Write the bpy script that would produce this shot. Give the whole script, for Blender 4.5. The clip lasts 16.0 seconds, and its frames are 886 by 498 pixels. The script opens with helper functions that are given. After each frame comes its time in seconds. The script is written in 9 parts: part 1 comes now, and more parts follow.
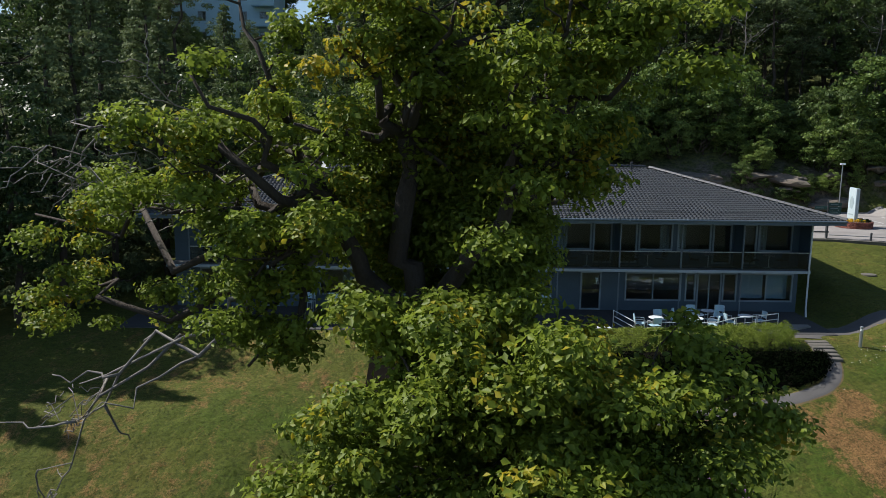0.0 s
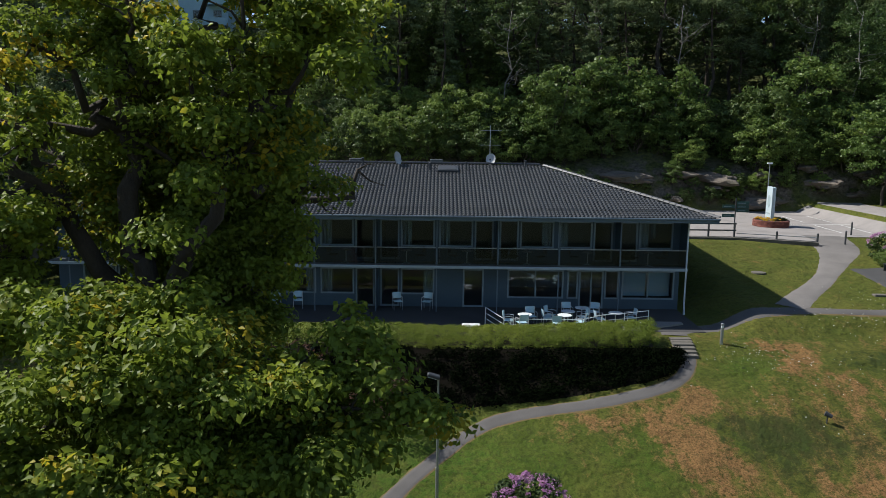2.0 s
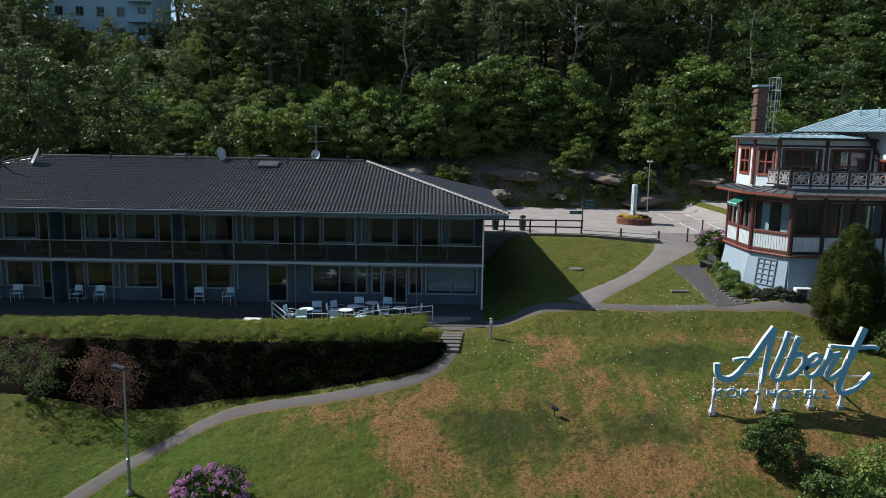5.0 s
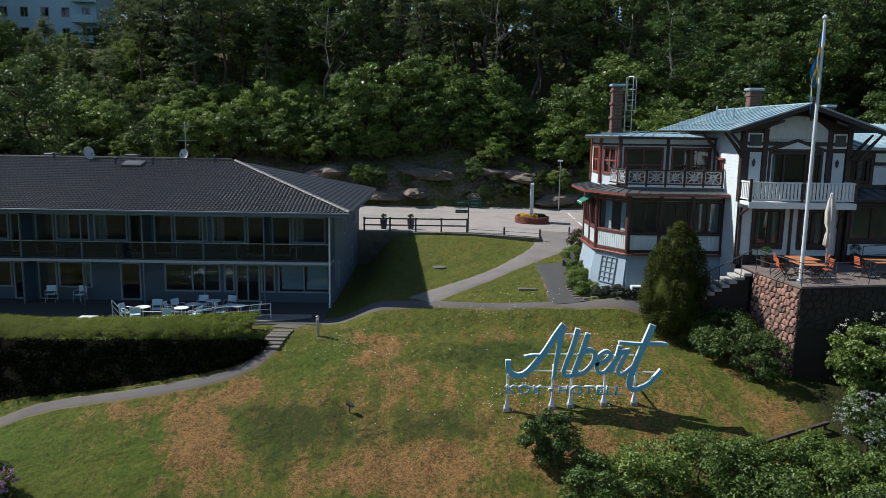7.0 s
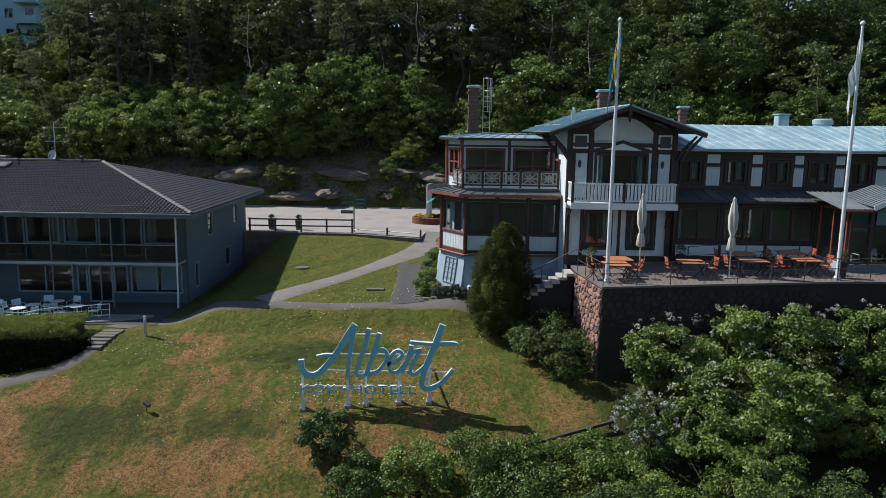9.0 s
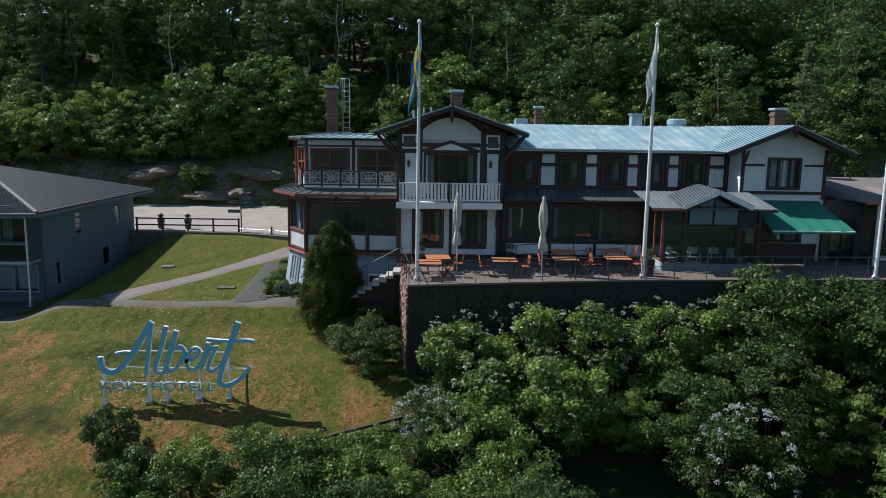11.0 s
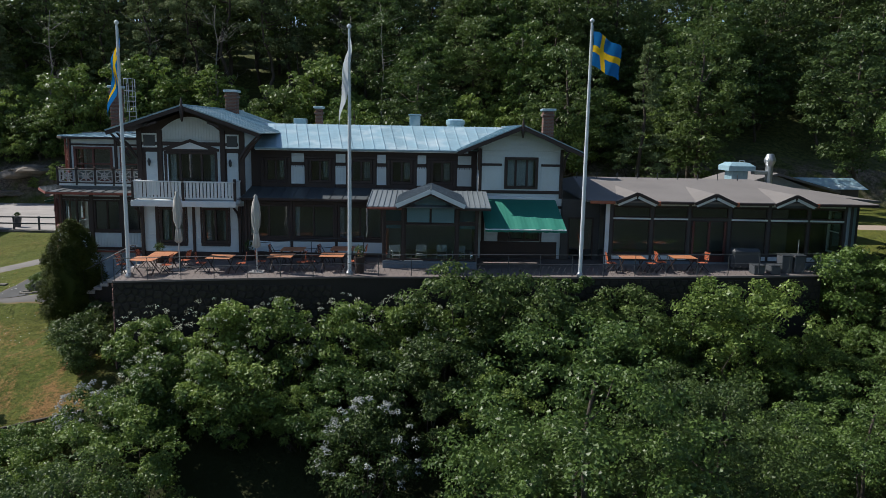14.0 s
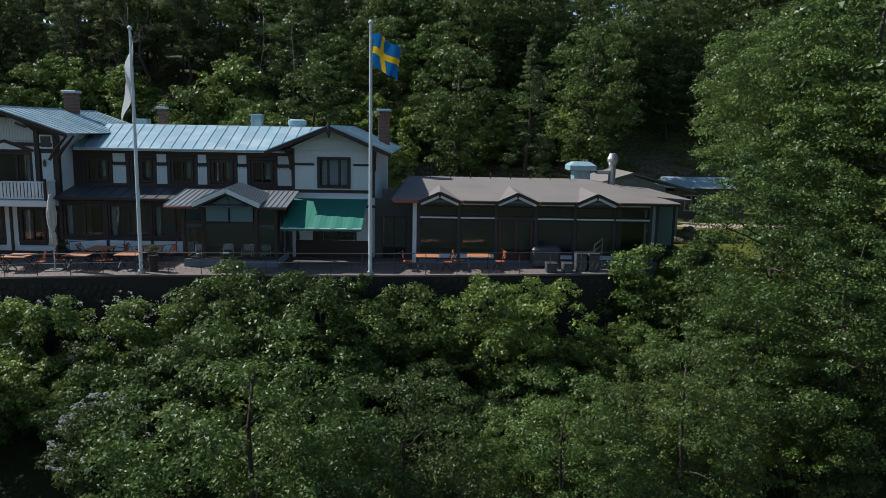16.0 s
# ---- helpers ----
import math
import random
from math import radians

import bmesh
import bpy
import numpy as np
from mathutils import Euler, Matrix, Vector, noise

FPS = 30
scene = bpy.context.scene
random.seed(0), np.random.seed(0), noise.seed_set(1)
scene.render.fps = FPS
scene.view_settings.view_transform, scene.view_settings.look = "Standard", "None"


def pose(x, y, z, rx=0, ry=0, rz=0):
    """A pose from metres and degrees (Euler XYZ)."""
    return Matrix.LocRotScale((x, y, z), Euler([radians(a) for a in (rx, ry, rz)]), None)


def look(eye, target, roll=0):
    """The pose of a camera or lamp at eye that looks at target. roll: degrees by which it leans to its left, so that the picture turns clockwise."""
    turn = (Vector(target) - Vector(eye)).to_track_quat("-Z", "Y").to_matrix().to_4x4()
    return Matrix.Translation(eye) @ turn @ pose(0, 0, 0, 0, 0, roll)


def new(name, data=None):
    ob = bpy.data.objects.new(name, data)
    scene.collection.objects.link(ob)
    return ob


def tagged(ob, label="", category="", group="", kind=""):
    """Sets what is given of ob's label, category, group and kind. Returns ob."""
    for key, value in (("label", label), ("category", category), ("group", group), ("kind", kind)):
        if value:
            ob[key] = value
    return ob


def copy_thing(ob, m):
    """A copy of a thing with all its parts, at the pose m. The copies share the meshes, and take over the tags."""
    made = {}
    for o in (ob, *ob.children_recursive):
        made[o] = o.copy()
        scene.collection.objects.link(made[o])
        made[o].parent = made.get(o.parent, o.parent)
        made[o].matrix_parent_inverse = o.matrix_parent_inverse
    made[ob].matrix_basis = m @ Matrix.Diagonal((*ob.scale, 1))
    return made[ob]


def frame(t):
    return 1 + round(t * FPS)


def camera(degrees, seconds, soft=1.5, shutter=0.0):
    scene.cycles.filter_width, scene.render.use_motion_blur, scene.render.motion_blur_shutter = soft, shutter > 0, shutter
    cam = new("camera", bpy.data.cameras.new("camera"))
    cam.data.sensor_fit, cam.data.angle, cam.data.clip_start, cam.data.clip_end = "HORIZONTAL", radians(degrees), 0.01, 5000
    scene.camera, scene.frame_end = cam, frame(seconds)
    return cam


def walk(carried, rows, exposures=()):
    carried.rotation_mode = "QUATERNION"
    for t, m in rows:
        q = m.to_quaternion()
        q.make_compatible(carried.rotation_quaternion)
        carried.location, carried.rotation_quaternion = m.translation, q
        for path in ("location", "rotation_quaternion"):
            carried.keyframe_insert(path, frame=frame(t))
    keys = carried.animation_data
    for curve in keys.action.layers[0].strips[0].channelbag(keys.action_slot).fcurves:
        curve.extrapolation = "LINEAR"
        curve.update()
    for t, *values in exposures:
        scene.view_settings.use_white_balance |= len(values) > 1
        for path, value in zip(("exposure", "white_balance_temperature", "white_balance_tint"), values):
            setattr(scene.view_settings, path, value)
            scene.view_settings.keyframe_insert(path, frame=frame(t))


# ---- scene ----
cam = camera(61.7, 16.0, soft=0.6, shutter=0.0)
METRES, EYE, TILT, LEAN, TURN = 64.0, 9.3, 0.0, 0.0, 0.0
ROWS = [
    (0.0, 0.0, 0.0, 0.0, 0.1, -9.07, -0.64),
    (0.5, 0.025, -0.0009, -0.0007, 0.03, -9.06, -0.67),
    (1.0, 0.0492, -0.0011, -0.0011, -0.04, -9.06, -0.71),
    (1.5, 0.0733, -0.0016, -0.0008, -0.1, -9.08, -0.75),
    (2.0, 0.0976, -0.0022, -0.0007, -0.15, -9.07, -0.75),
    (2.5, 0.123, -0.0029, -0.0003, -0.21, -9.11, -0.79),
    (3.0, 0.1492, -0.0038, -0.0005, -0.26, -9.1, -0.8),
    (3.5, 0.1759, -0.0042, -0.001, -0.32, -9.11, -0.84),
    (6.0, 0.3266, -0.0091, -0.0011, -0.43, -9.12, -0.99),
    (6.5, 0.3592, -0.0105, -0.0004, -0.41, -9.12, -0.95),
    (7.0, 0.392, -0.0114, 0.0001, -0.4, -9.11, -0.91),
    (7.5, 0.4245, -0.0129, 0.001, -0.43, -9.11, -0.93),
    (8.0, 0.4568, -0.0138, 0.0017, -0.43, -9.12, -0.91),
    (8.5, 0.4888, -0.015, 0.0026, -0.44, -9.12, -0.91),
    (9.0, 0.5211, -0.0165, 0.0034, -0.46, -9.13, -0.88),
    (11.5, 0.6812, -0.0268, 0.0062, -0.66, -9.19, -0.88),
    (12.0, 0.7138, -0.0287, 0.006, -0.68, -9.16, -0.92),
    (12.5, 0.7466, -0.0305, 0.0062, -0.69, -9.15, -0.94),
    (13.0, 0.7801, -0.0325, 0.0065, -0.72, -9.12, -0.99),
    (13.5, 0.8145, -0.0344, 0.0074, -0.75, -9.12, -0.99),
    (14.0, 0.8497, -0.0364, 0.0081, -0.76, -9.1, -1.02),
    (14.5, 0.8858, -0.0389, 0.0089, -0.76, -9.11, -1.04),
    (15.0, 0.9229, -0.0407, 0.0094, -0.73, -9.1, -1.0),
    (15.5, 0.9603, -0.0428, 0.0101, -0.72, -9.1, -1.0),
    (16.0, 0.9987, -0.0449, 0.0108, -0.68, -9.11, -0.98),
]
walk(cam, [(t, pose(0, 0, EYE, TILT, LEAN, TURN) @ pose(METRES * x, METRES * y, METRES * z, 90 + pitch, roll, yaw)) for t, x, y, z, yaw, pitch, roll in ROWS])

# ---- world and sun ----
SUN_WAY = Vector((-0.93, 0.36, 1.0)).normalized()      # towards the sun
world = bpy.data.worlds.new("sky")
scene.world = world
world.use_nodes = True
wn = world.node_tree
sky = wn.nodes.new("ShaderNodeTexSky")
sky.sky_type = "NISHITA"
sky.sun_disc = False
sky.dust_density = 0.3
sky.ozone_density = 2.4
sky.sun_elevation = math.asin(SUN_WAY.z)
sky.sun_rotation = math.atan2(SUN_WAY.x, SUN_WAY.y)
wn.links.new(sky.outputs[0], wn.nodes["Background"].inputs[0])
wn.nodes["Background"].inputs[1].default_value = 0.092
sun = new("sun", bpy.data.lights.new("sun", "SUN"))
sun.data.energy = 4.9
sun.data.angle = radians(0.5)
sun.data.color = (1.0, 0.965, 0.91)
sun.matrix_world = look(SUN_WAY * 200, (0, 0, 0))
scene.view_settings.exposure = 0.3


# ---- materials ----
def shader(name):
    m = bpy.data.materials.new(name)
    m.use_nodes = True
    return m, m.node_tree, m.node_tree.nodes["Principled BSDF"]


def mat(name, color, rough=0.7, metal=0.0, fine=14.0, coarse=1.3, vary=0.18, bump=0.15, depth=0.02, stain=None, amount=0.35, island=0.0, obj=0.0, spec=0.5, stretch=(1, 1, 1)):
    """Plain surface: two scales of colour change, fine relief, a stain colour."""
    m, t, p = shader(name)
    N = t.nodes.new
    L = t.links.new
    co = N("ShaderNodeTexCoord")
    mp = N("ShaderNodeMapping")
    mp.inputs["Scale"].default_value = stretch
    L(co.outputs["Object"], mp.inputs[0])
    n1, n2 = N("ShaderNodeTexNoise"), N("ShaderNodeTexNoise")
    for n, s in ((n1, coarse), (n2, fine)):
        n.inputs["Scale"].default_value = s
        n.inputs["Detail"].default_value = 5
        n.inputs["Roughness"].default_value = 0.65
        L(mp.outputs[0], n.inputs["Vector"])
    add = N("ShaderNodeMath")
    add.operation = "ADD"
    L(n1.outputs["Fac"], add.inputs[0])
    L(n2.outputs["Fac"], add.inputs[1])
    out = add.outputs[0]
    for src, k in (("island", island), ("obj", obj)):
        if k:
            g = N("ShaderNodeNewGeometry") if src == "island" else N("ShaderNodeObjectInfo")
            mul = N("ShaderNodeMath")
            mul.operation = "MULTIPLY_ADD"
            L(g.outputs["Random Per Island" if src == "island" else "Random"], mul.inputs[0])
            mul.inputs[1].default_value = k
            mul.inputs[2].default_value = -k / 2
            ad2 = N("ShaderNodeMath")
            L(out, ad2.inputs[0])
            L(mul.outputs[0], ad2.inputs[1])
            out = ad2.outputs[0]
    rng = N("ShaderNodeMapRange")
    rng.inputs[1].default_value, rng.inputs[2].default_value = 0.55, 1.45
    L(out, rng.inputs[0])
    mix = N("ShaderNodeMix")
    mix.data_type = "RGBA"
    mix.inputs[6].default_value = (*[c * (1 - vary) for c in color], 1)
    mix.inputs[7].default_value = (*[min(1, c * (1 + vary)) for c in color], 1)
    L(rng.outputs[0], mix.inputs[0])
    col = mix.outputs[2]
    if stain:
        n3 = N("ShaderNodeTexNoise")
        n3.inputs["Scale"].default_value = coarse * 0.6
        n3.inputs["Detail"].default_value = 8
        L(mp.outputs[0], n3.inputs["Vector"])
        r3 = N("ShaderNodeMapRange")
        r3.inputs[1].default_value, r3.inputs[2].default_value = 0.5, 0.68
        r3.inputs[4].default_value = amount
        L(n3.outputs["Fac"], r3.inputs[0])
        mx = N("ShaderNodeMix")
        mx.data_type = "RGBA"
        L(r3.outputs[0], mx.inputs[0])
        L(col, mx.inputs[6])
        mx.inputs[7].default_value = (*stain, 1)
        col = mx.outputs[2]
    L(col, p.inputs["Base Color"])
    p.inputs["Roughness"].default_value = rough
    p.inputs["Metallic"].default_value = metal
    p.inputs["Specular IOR Level"].default_value = spec
    if bump:
        b = N("ShaderNodeBump")
        b.inputs["Strength"].default_value = bump
        b.inputs["Distance"].default_value = depth
        L(n2.outputs["Fac"], b.inputs["Height"])
        L(b.outputs[0], p.inputs["Normal"])
    return m


def board_mat(name, color, step, axis="Z", vary=0.1, rough=0.6, stain=None):
    """Painted boarding: mat() with grooves every step metres along an axis."""
    m = mat(name, color, rough, vary=vary, bump=0, stain=stain, amount=0.25)
    t = m.node_tree
    p = t.nodes["Principled BSDF"]
    co = t.nodes.new("ShaderNodeTexCoord")
    w = t.nodes.new("ShaderNodeTexWave")
    w.bands_direction = axis
    w.wave_profile = "SAW"
    w.inputs["Scale"].default_value = 1 / step / 3.18 * 0.5 * 6.2832 / 3.1416
    b = t.nodes.new("ShaderNodeBump")
    b.invert = True
    b.inputs["Strength"].default_value = 0.7
    b.inputs["Distance"].default_value = 0.03
    t.links.new(co.outputs["Object"], w.inputs["Vector"])
    t.links.new(w.outputs["Fac"], b.inputs["Height"])
    t.links.new(b.outputs[0], p.inputs["Normal"])
    return m


def leaf_mat(name, dark, light, rare=None, rare_at=0.93, rough=0.58, through_=0.25, spec=0.22):
    """Leaves: colour by leaf, by tree and by clump; some light passes through."""
    m, t, p = shader(name)
    N, L = t.nodes.new, t.links.new
    geo, info, co = N("ShaderNodeNewGeometry"), N("ShaderNodeObjectInfo"), N("ShaderNodeTexCoord")
    ns = N("ShaderNodeTexNoise")
    ns.inputs["Scale"].default_value = 0.7
    ns.inputs["Detail"].default_value = 3
    L(co.outputs["Object"], ns.inputs["Vector"])
    a = N("ShaderNodeMath")
    a.operation = "MULTIPLY_ADD"
    L(geo.outputs["Random Per Island"], a.inputs[0])
    a.inputs[1].default_value = 0.5
    L(ns.outputs["Fac"], a.inputs[2])
    b = N("ShaderNodeMath")
    b.operation = "MULTIPLY_ADD"
    L(info.outputs["Random"], b.inputs[0])
    b.inputs[1].default_value = 0.5
    L(a.outputs[0], b.inputs[2])
    r = N("ShaderNodeMapRange")
    r.inputs[1].default_value, r.inputs[2].default_value = 0.55, 1.35
    L(b.outputs[0], r.inputs[0])
    mix = N("ShaderNodeMix")
    mix.data_type = "RGBA"
    mix.inputs[6].default_value = (*dark, 1)
    mix.inputs[7].default_value = (*light, 1)
    L(r.outputs[0], mix.inputs[0])
    col = mix.outputs[2]
    if rare:
        n2 = N("ShaderNodeTexNoise")
        n2.inputs["Scale"].default_value = 0.55
        n2.inputs["Detail"].default_value = 2
        L(co.outputs["Object"], n2.inputs["Vector"])
        sm_ = N("ShaderNodeMath")
        sm_.operation = "MULTIPLY_ADD"
        L(geo.outputs["Random Per Island"], sm_.inputs[0])
        sm_.inputs[1].default_value = 0.35
        L(n2.outputs["Fac"], sm_.inputs[2])
        r2 = N("ShaderNodeMapRange")
        r2.inputs[1].default_value, r2.inputs[2].default_value = rare_at - 0.08, rare_at + 0.05
        L(sm_.outputs[0], r2.inputs[0])
        mx = N("ShaderNodeMix")
        mx.data_type = "RGBA"
        L(r2.outputs[0], mx.inputs[0])
        L(col, mx.inputs[6])
        mx.inputs[7].default_value = (*rare, 1)
        col = mx.outputs[2]
    L(col, p.inputs["Base Color"])
    p.inputs["Roughness"].default_value = rough
    p.inputs["Specular IOR Level"].default_value = spec
    tr = N("ShaderNodeBsdfTranslucent")
    L(col, tr.inputs[0])
    ms = N("ShaderNodeMixShader")
    ms.inputs[0].default_value = through_
    L(p.outputs[0], ms.inputs[1])
    L(tr.outputs[0], ms.inputs[2])
    L(ms.outputs[0], t.nodes["Material Output"].inputs[0])
    return m


def glass_mat(name, tint=(0.75, 0.82, 0.85), gloss=0.9):
    m, t, p = shader(name)
    N, L = t.nodes.new, t.links.new
    lw, pw, fr = N("ShaderNodeLayerWeight"), N("ShaderNodeMath"), N("ShaderNodeMath")
    pw.operation = "POWER"
    pw.inputs[1].default_value = 5.0
    fr.operation = "MULTIPLY_ADD"
    fr.inputs[1].default_value, fr.inputs[2].default_value = 0.93, 0.055
    L(lw.outputs["Facing"], pw.inputs[0])
    L(pw.outputs[0], fr.inputs[0])
    tp, gl, ms = N("ShaderNodeBsdfTransparent"), N("ShaderNodeBsdfGlossy"), N("ShaderNodeMixShader")
    tp.inputs[0].default_value = (*tint, 1)
    gl.inputs["Roughness"].default_value = 0.015
    gl.inputs["Color"].default_value = (gloss, gloss, gloss, 1)
    no, bp = N("ShaderNodeTexNoise"), N("ShaderNodeBump")
    no.inputs["Scale"].default_value = 1.1
    bp.inputs["Strength"].default_value = 0.03
    L(no.outputs["Fac"], bp.inputs["Height"])
    L(bp.outputs[0], gl.inputs["Normal"])
    L(fr.outputs[0], ms.inputs[0])
    L(tp.outputs[0], ms.inputs[1])
    L(gl.outputs[0], ms.inputs[2])
    L(ms.outputs[0], t.nodes["Material Output"].inputs[0])
    return m


def ground_mat(name):
    """Mown grass with dry straw-brown patches, bare soil and deep green spots; undergrowth on the hill."""
    m, t, p = shader(name)
    N, L = t.nodes.new, t.links.new
    co = N("ShaderNodeTexCoord")

    def noise_(scale, detail=5, rough=0.6):
        n = N("ShaderNodeTexNoise")
        n.inputs["Scale"].default_value, n.inputs["Detail"].default_value, n.inputs["Roughness"].default_value = scale, detail, rough
        L(co.outputs["Object"], n.inputs["Vector"])
        return n.outputs["Fac"]

    def rng_(v, a, b, lo=0.0, hi=1.0):
        r = N("ShaderNodeMapRange")
        r.inputs[1].default_value, r.inputs[2].default_value, r.inputs[3].default_value, r.inputs[4].default_value = a, b, lo, hi
        L(v, r.inputs[0])
        return r.outputs[0]

    def mix_(f, a, b):
        x = N("ShaderNodeMix")
        x.data_type = "RGBA"
        L(f, x.inputs[0])
        for s, v in ((6, a), (7, b)):
            if isinstance(v, tuple):
                x.inputs[s].default_value = (*v, 1)
            else:
                L(v, x.inputs[s])
        return x.outputs[2]

    def op_(kind, a, b):
        x = N("ShaderNodeMath")
        x.operation = kind
        for s, v in ((0, a), (1, b)):
            if isinstance(v, (int, float)):
                x.inputs[s].default_value = v
            else:
                L(v, x.inputs[s])
        return x.outputs[0]

    def patch_(cx, cy, rx, ry):
        mp = N("ShaderNodeMapping")
        mp.vector_type = "POINT"
        mp.inputs["Location"].default_value = (-cx / rx, -cy / ry, 0)
        mp.inputs["Scale"].default_value = (1 / rx, 1 / ry, 0)
        L(warped, mp.inputs[0])
        ln = N("ShaderNodeVectorMath")
        ln.operation = "LENGTH"
        L(mp.outputs[0], ln.inputs[0])
        return rng_(ln.outputs["Value"], 0.2, 1.1, 1.0, 0.0)

    wn_, wm = N("ShaderNodeTexNoise"), N("ShaderNodeVectorMath")
    wn_.inputs["Scale"].default_value, wn_.inputs["Detail"].default_value, wn_.inputs["Roughness"].default_value = 0.45, 6, 0.7
    L(co.outputs["Object"], wn_.inputs["Vector"])
    wm.operation = "MULTIPLY_ADD"
    wm.inputs[1].default_value = (7.0, 5.0, 0)
    L(wn_.outputs["Color"], wm.inputs[0])
    wb = N("ShaderNodeVectorMath")
    wb.inputs[1].default_value = (-3.5, -2.5, 0)
    L(co.outputs["Object"], wb.inputs[0])
    L(wb.outputs[0], wm.inputs[2])
    warped = wm.outputs[0]
    smp = N("ShaderNodeMapping")
    smp.inputs["Rotation"].default_value = (0, 0, radians(20))
    smp.inputs["Scale"].default_value = (1.5, 0.55, 1)
    L(co.outputs["Object"], smp.inputs[0])
    sn = N("ShaderNodeTexNoise")
    sn.inputs["Scale"].default_value, sn.inputs["Detail"].default_value, sn.inputs["Roughness"].default_value = 0.9, 7, 0.68
    L(smp.outputs[0], sn.inputs["Vector"])
    streak = sn.outputs["Fac"]
    fine, mid, big = noise_(14, 7, 0.8), noise_(2.3, 7, 0.7), noise_(0.35, 4)
    tuft = noise_(5.5, 6, 0.75)
    green = mix_(rng_(mid, 0.3, 0.7), (0.058, 0.084, 0.012), (0.118, 0.136, 0.022))
    green = mix_(rng_(big, 0.35, 0.65, 0.0, 0.6), green, (0.150, 0.142, 0.030))
    def most_(*rows):
        out = None
        for cx, cy, rx, ry, k in rows:
            v = op_("MULTIPLY", patch_(cx, cy, rx, ry), k)
            out = v if out is None else op_("MAXIMUM", out, v)
        return out

    psep = N("ShaderNodeSeparateXYZ")
    L(co.outputs["Object"], psep.inputs[0])
    pos_y = psep.outputs["Y"]
    dry = most_((24, 26.4, 13, 4.4, 0.62), (34.5, 28.5, 6.0, 5.0, 0.55), (15.9, 26.4, 1.9, 3.4, 1.3), (16.6, 28.7, 1.9, 1.0, 1.2), (13.2, 27.8, 2.6, 1.0, 0.95), (15.0, 28.8, 2.4, 0.6, 0.5), (22.6, 32.4, 1.2, 2.2, 1.25), (23.4, 30.2, 1.5, 1.1, 1.0), (25.2, 25.0, 4.6, 1.3, 1.1), (30.5, 25.6, 4.5, 1.2, 0.9), (22.6, 24.3, 3.6, 1.1, 0.9), (20.0, 28.6, 2.4, 0.9, 0.6), (29, 33.6, 7, 1.0, 0.4), (38.6, 27.6, 1.4, 1.6, 0.9), (-7, 28, 11, 9, 0.2), (25, 47, 5, 3, 0.12))
    lush = most_((13.6, 25.4, 2.2, 2.4, 0.8), (20.0, 31.4, 2.2, 1.8, 0.7), (29, 31.6, 4, 2.0, 0.5), (35.5, 29, 3.0, 4.0, 0.5), (17.7, 26.7, 0.5, 0.6, 1.0), (20.2, 26.3, 0.6, 0.5, 0.9), (6.0, 25.5, 7.5, 4.5, 1.0), (-4, 26.5, 7.0, 3.6, 0.9))
    rough_ = most_((20.0, 26.9, 3.6, 2.2, 1.15), (25.2, 27.2, 3.6, 1.1, 1.0), (27.4, 32.0, 3.8, 1.7, 1.05), (19.0, 25.2, 1.4, 1.4, 0.7))
    dry = op_("SUBTRACT", op_("MULTIPLY", dry, 1.0), op_("MULTIPLY", op_("MAXIMUM", lush, op_("MULTIPLY", rough_, 0.5)), 0.4))
    dry = op_("ADD", dry, op_("MULTIPLY", op_("SUBTRACT", streak, 0.5), 3.0))
    dry = op_("ADD", dry, op_("MULTIPLY", op_("SUBTRACT", mid, 0.5), 2.0))
    dry = op_("ADD", dry, op_("MULTIPLY", op_("SUBTRACT", tuft, 0.5), 1.7))
    dry = op_("ADD", dry, op_("MULTIPLY", op_("SUBTRACT", fine, 0.5), 1.3))
    dry = op_("SUBTRACT", dry, op_("ADD", 0.05, rng_(pos_y, 34.0, 36.0, 0.0, 0.25)))
    straw = mix_(rng_(fine, 0.3, 0.7), (0.165, 0.085, 0.030), (0.37, 0.205, 0.085))
    green = mix_(op_("MULTIPLY", lush, rng_(mid, 0.3, 0.6)), green, (0.056, 0.118, 0.010))
    lawn = mix_(rng_(dry, 0.10, 0.80), green, straw)
    clod = op_("ADD", op_("MULTIPLY", rough_, 0.55), op_("ADD", op_("MULTIPLY", op_("SUBTRACT", mid, 0.5), 2.0), op_("MULTIPLY", op_("SUBTRACT", tuft, 0.5), 1.8)))
    lawn = mix_(rng_(clod, 0.20, 0.46, 0.0, 0.85), lawn, (0.032, 0.050, 0.012))
    lawn = mix_(rng_(op_("ADD", op_("MULTIPLY", fine, 0.5), op_("MULTIPLY", tuft, 0.5)), 0.40, 0.53, 0.85, 0.0), lawn, (0.035, 0.042, 0.010))
    sep = N("ShaderNodeSeparateXYZ")
    L(co.outputs["Object"], sep.inputs[0])
    hill = mix_(rng_(mid, 0.4, 0.62), (0.034, 0.046, 0.014), (0.105, 0.115, 0.034))
    hill = mix_(rng_(big, 0.5, 0.7), hill, (0.050, 0.056, 0.020))
    rock = mix_(rng_(noise_(3.2, 8, 0.7), 0.35, 0.65), (0.050, 0.044, 0.036), (0.20, 0.165, 0.125))
    face = op_("MULTIPLY", rng_(op_("ADD", sep.outputs["Y"], op_("MULTIPLY", big, 3.0)), 69.8, 71.2), rng_(op_("ADD", sep.outputs["Y"], op_("MULTIPLY", mid, 4.0)), 75.0, 77.5, 1.0, 0.0))
    hill = mix_(op_("MULTIPLY", face, rng_(noise_(0.5, 5), 0.42, 0.55)), hill, rock)
    col = mix_(rng_(sep.outputs["Y"], 69.5, 71.0), lawn, hill)
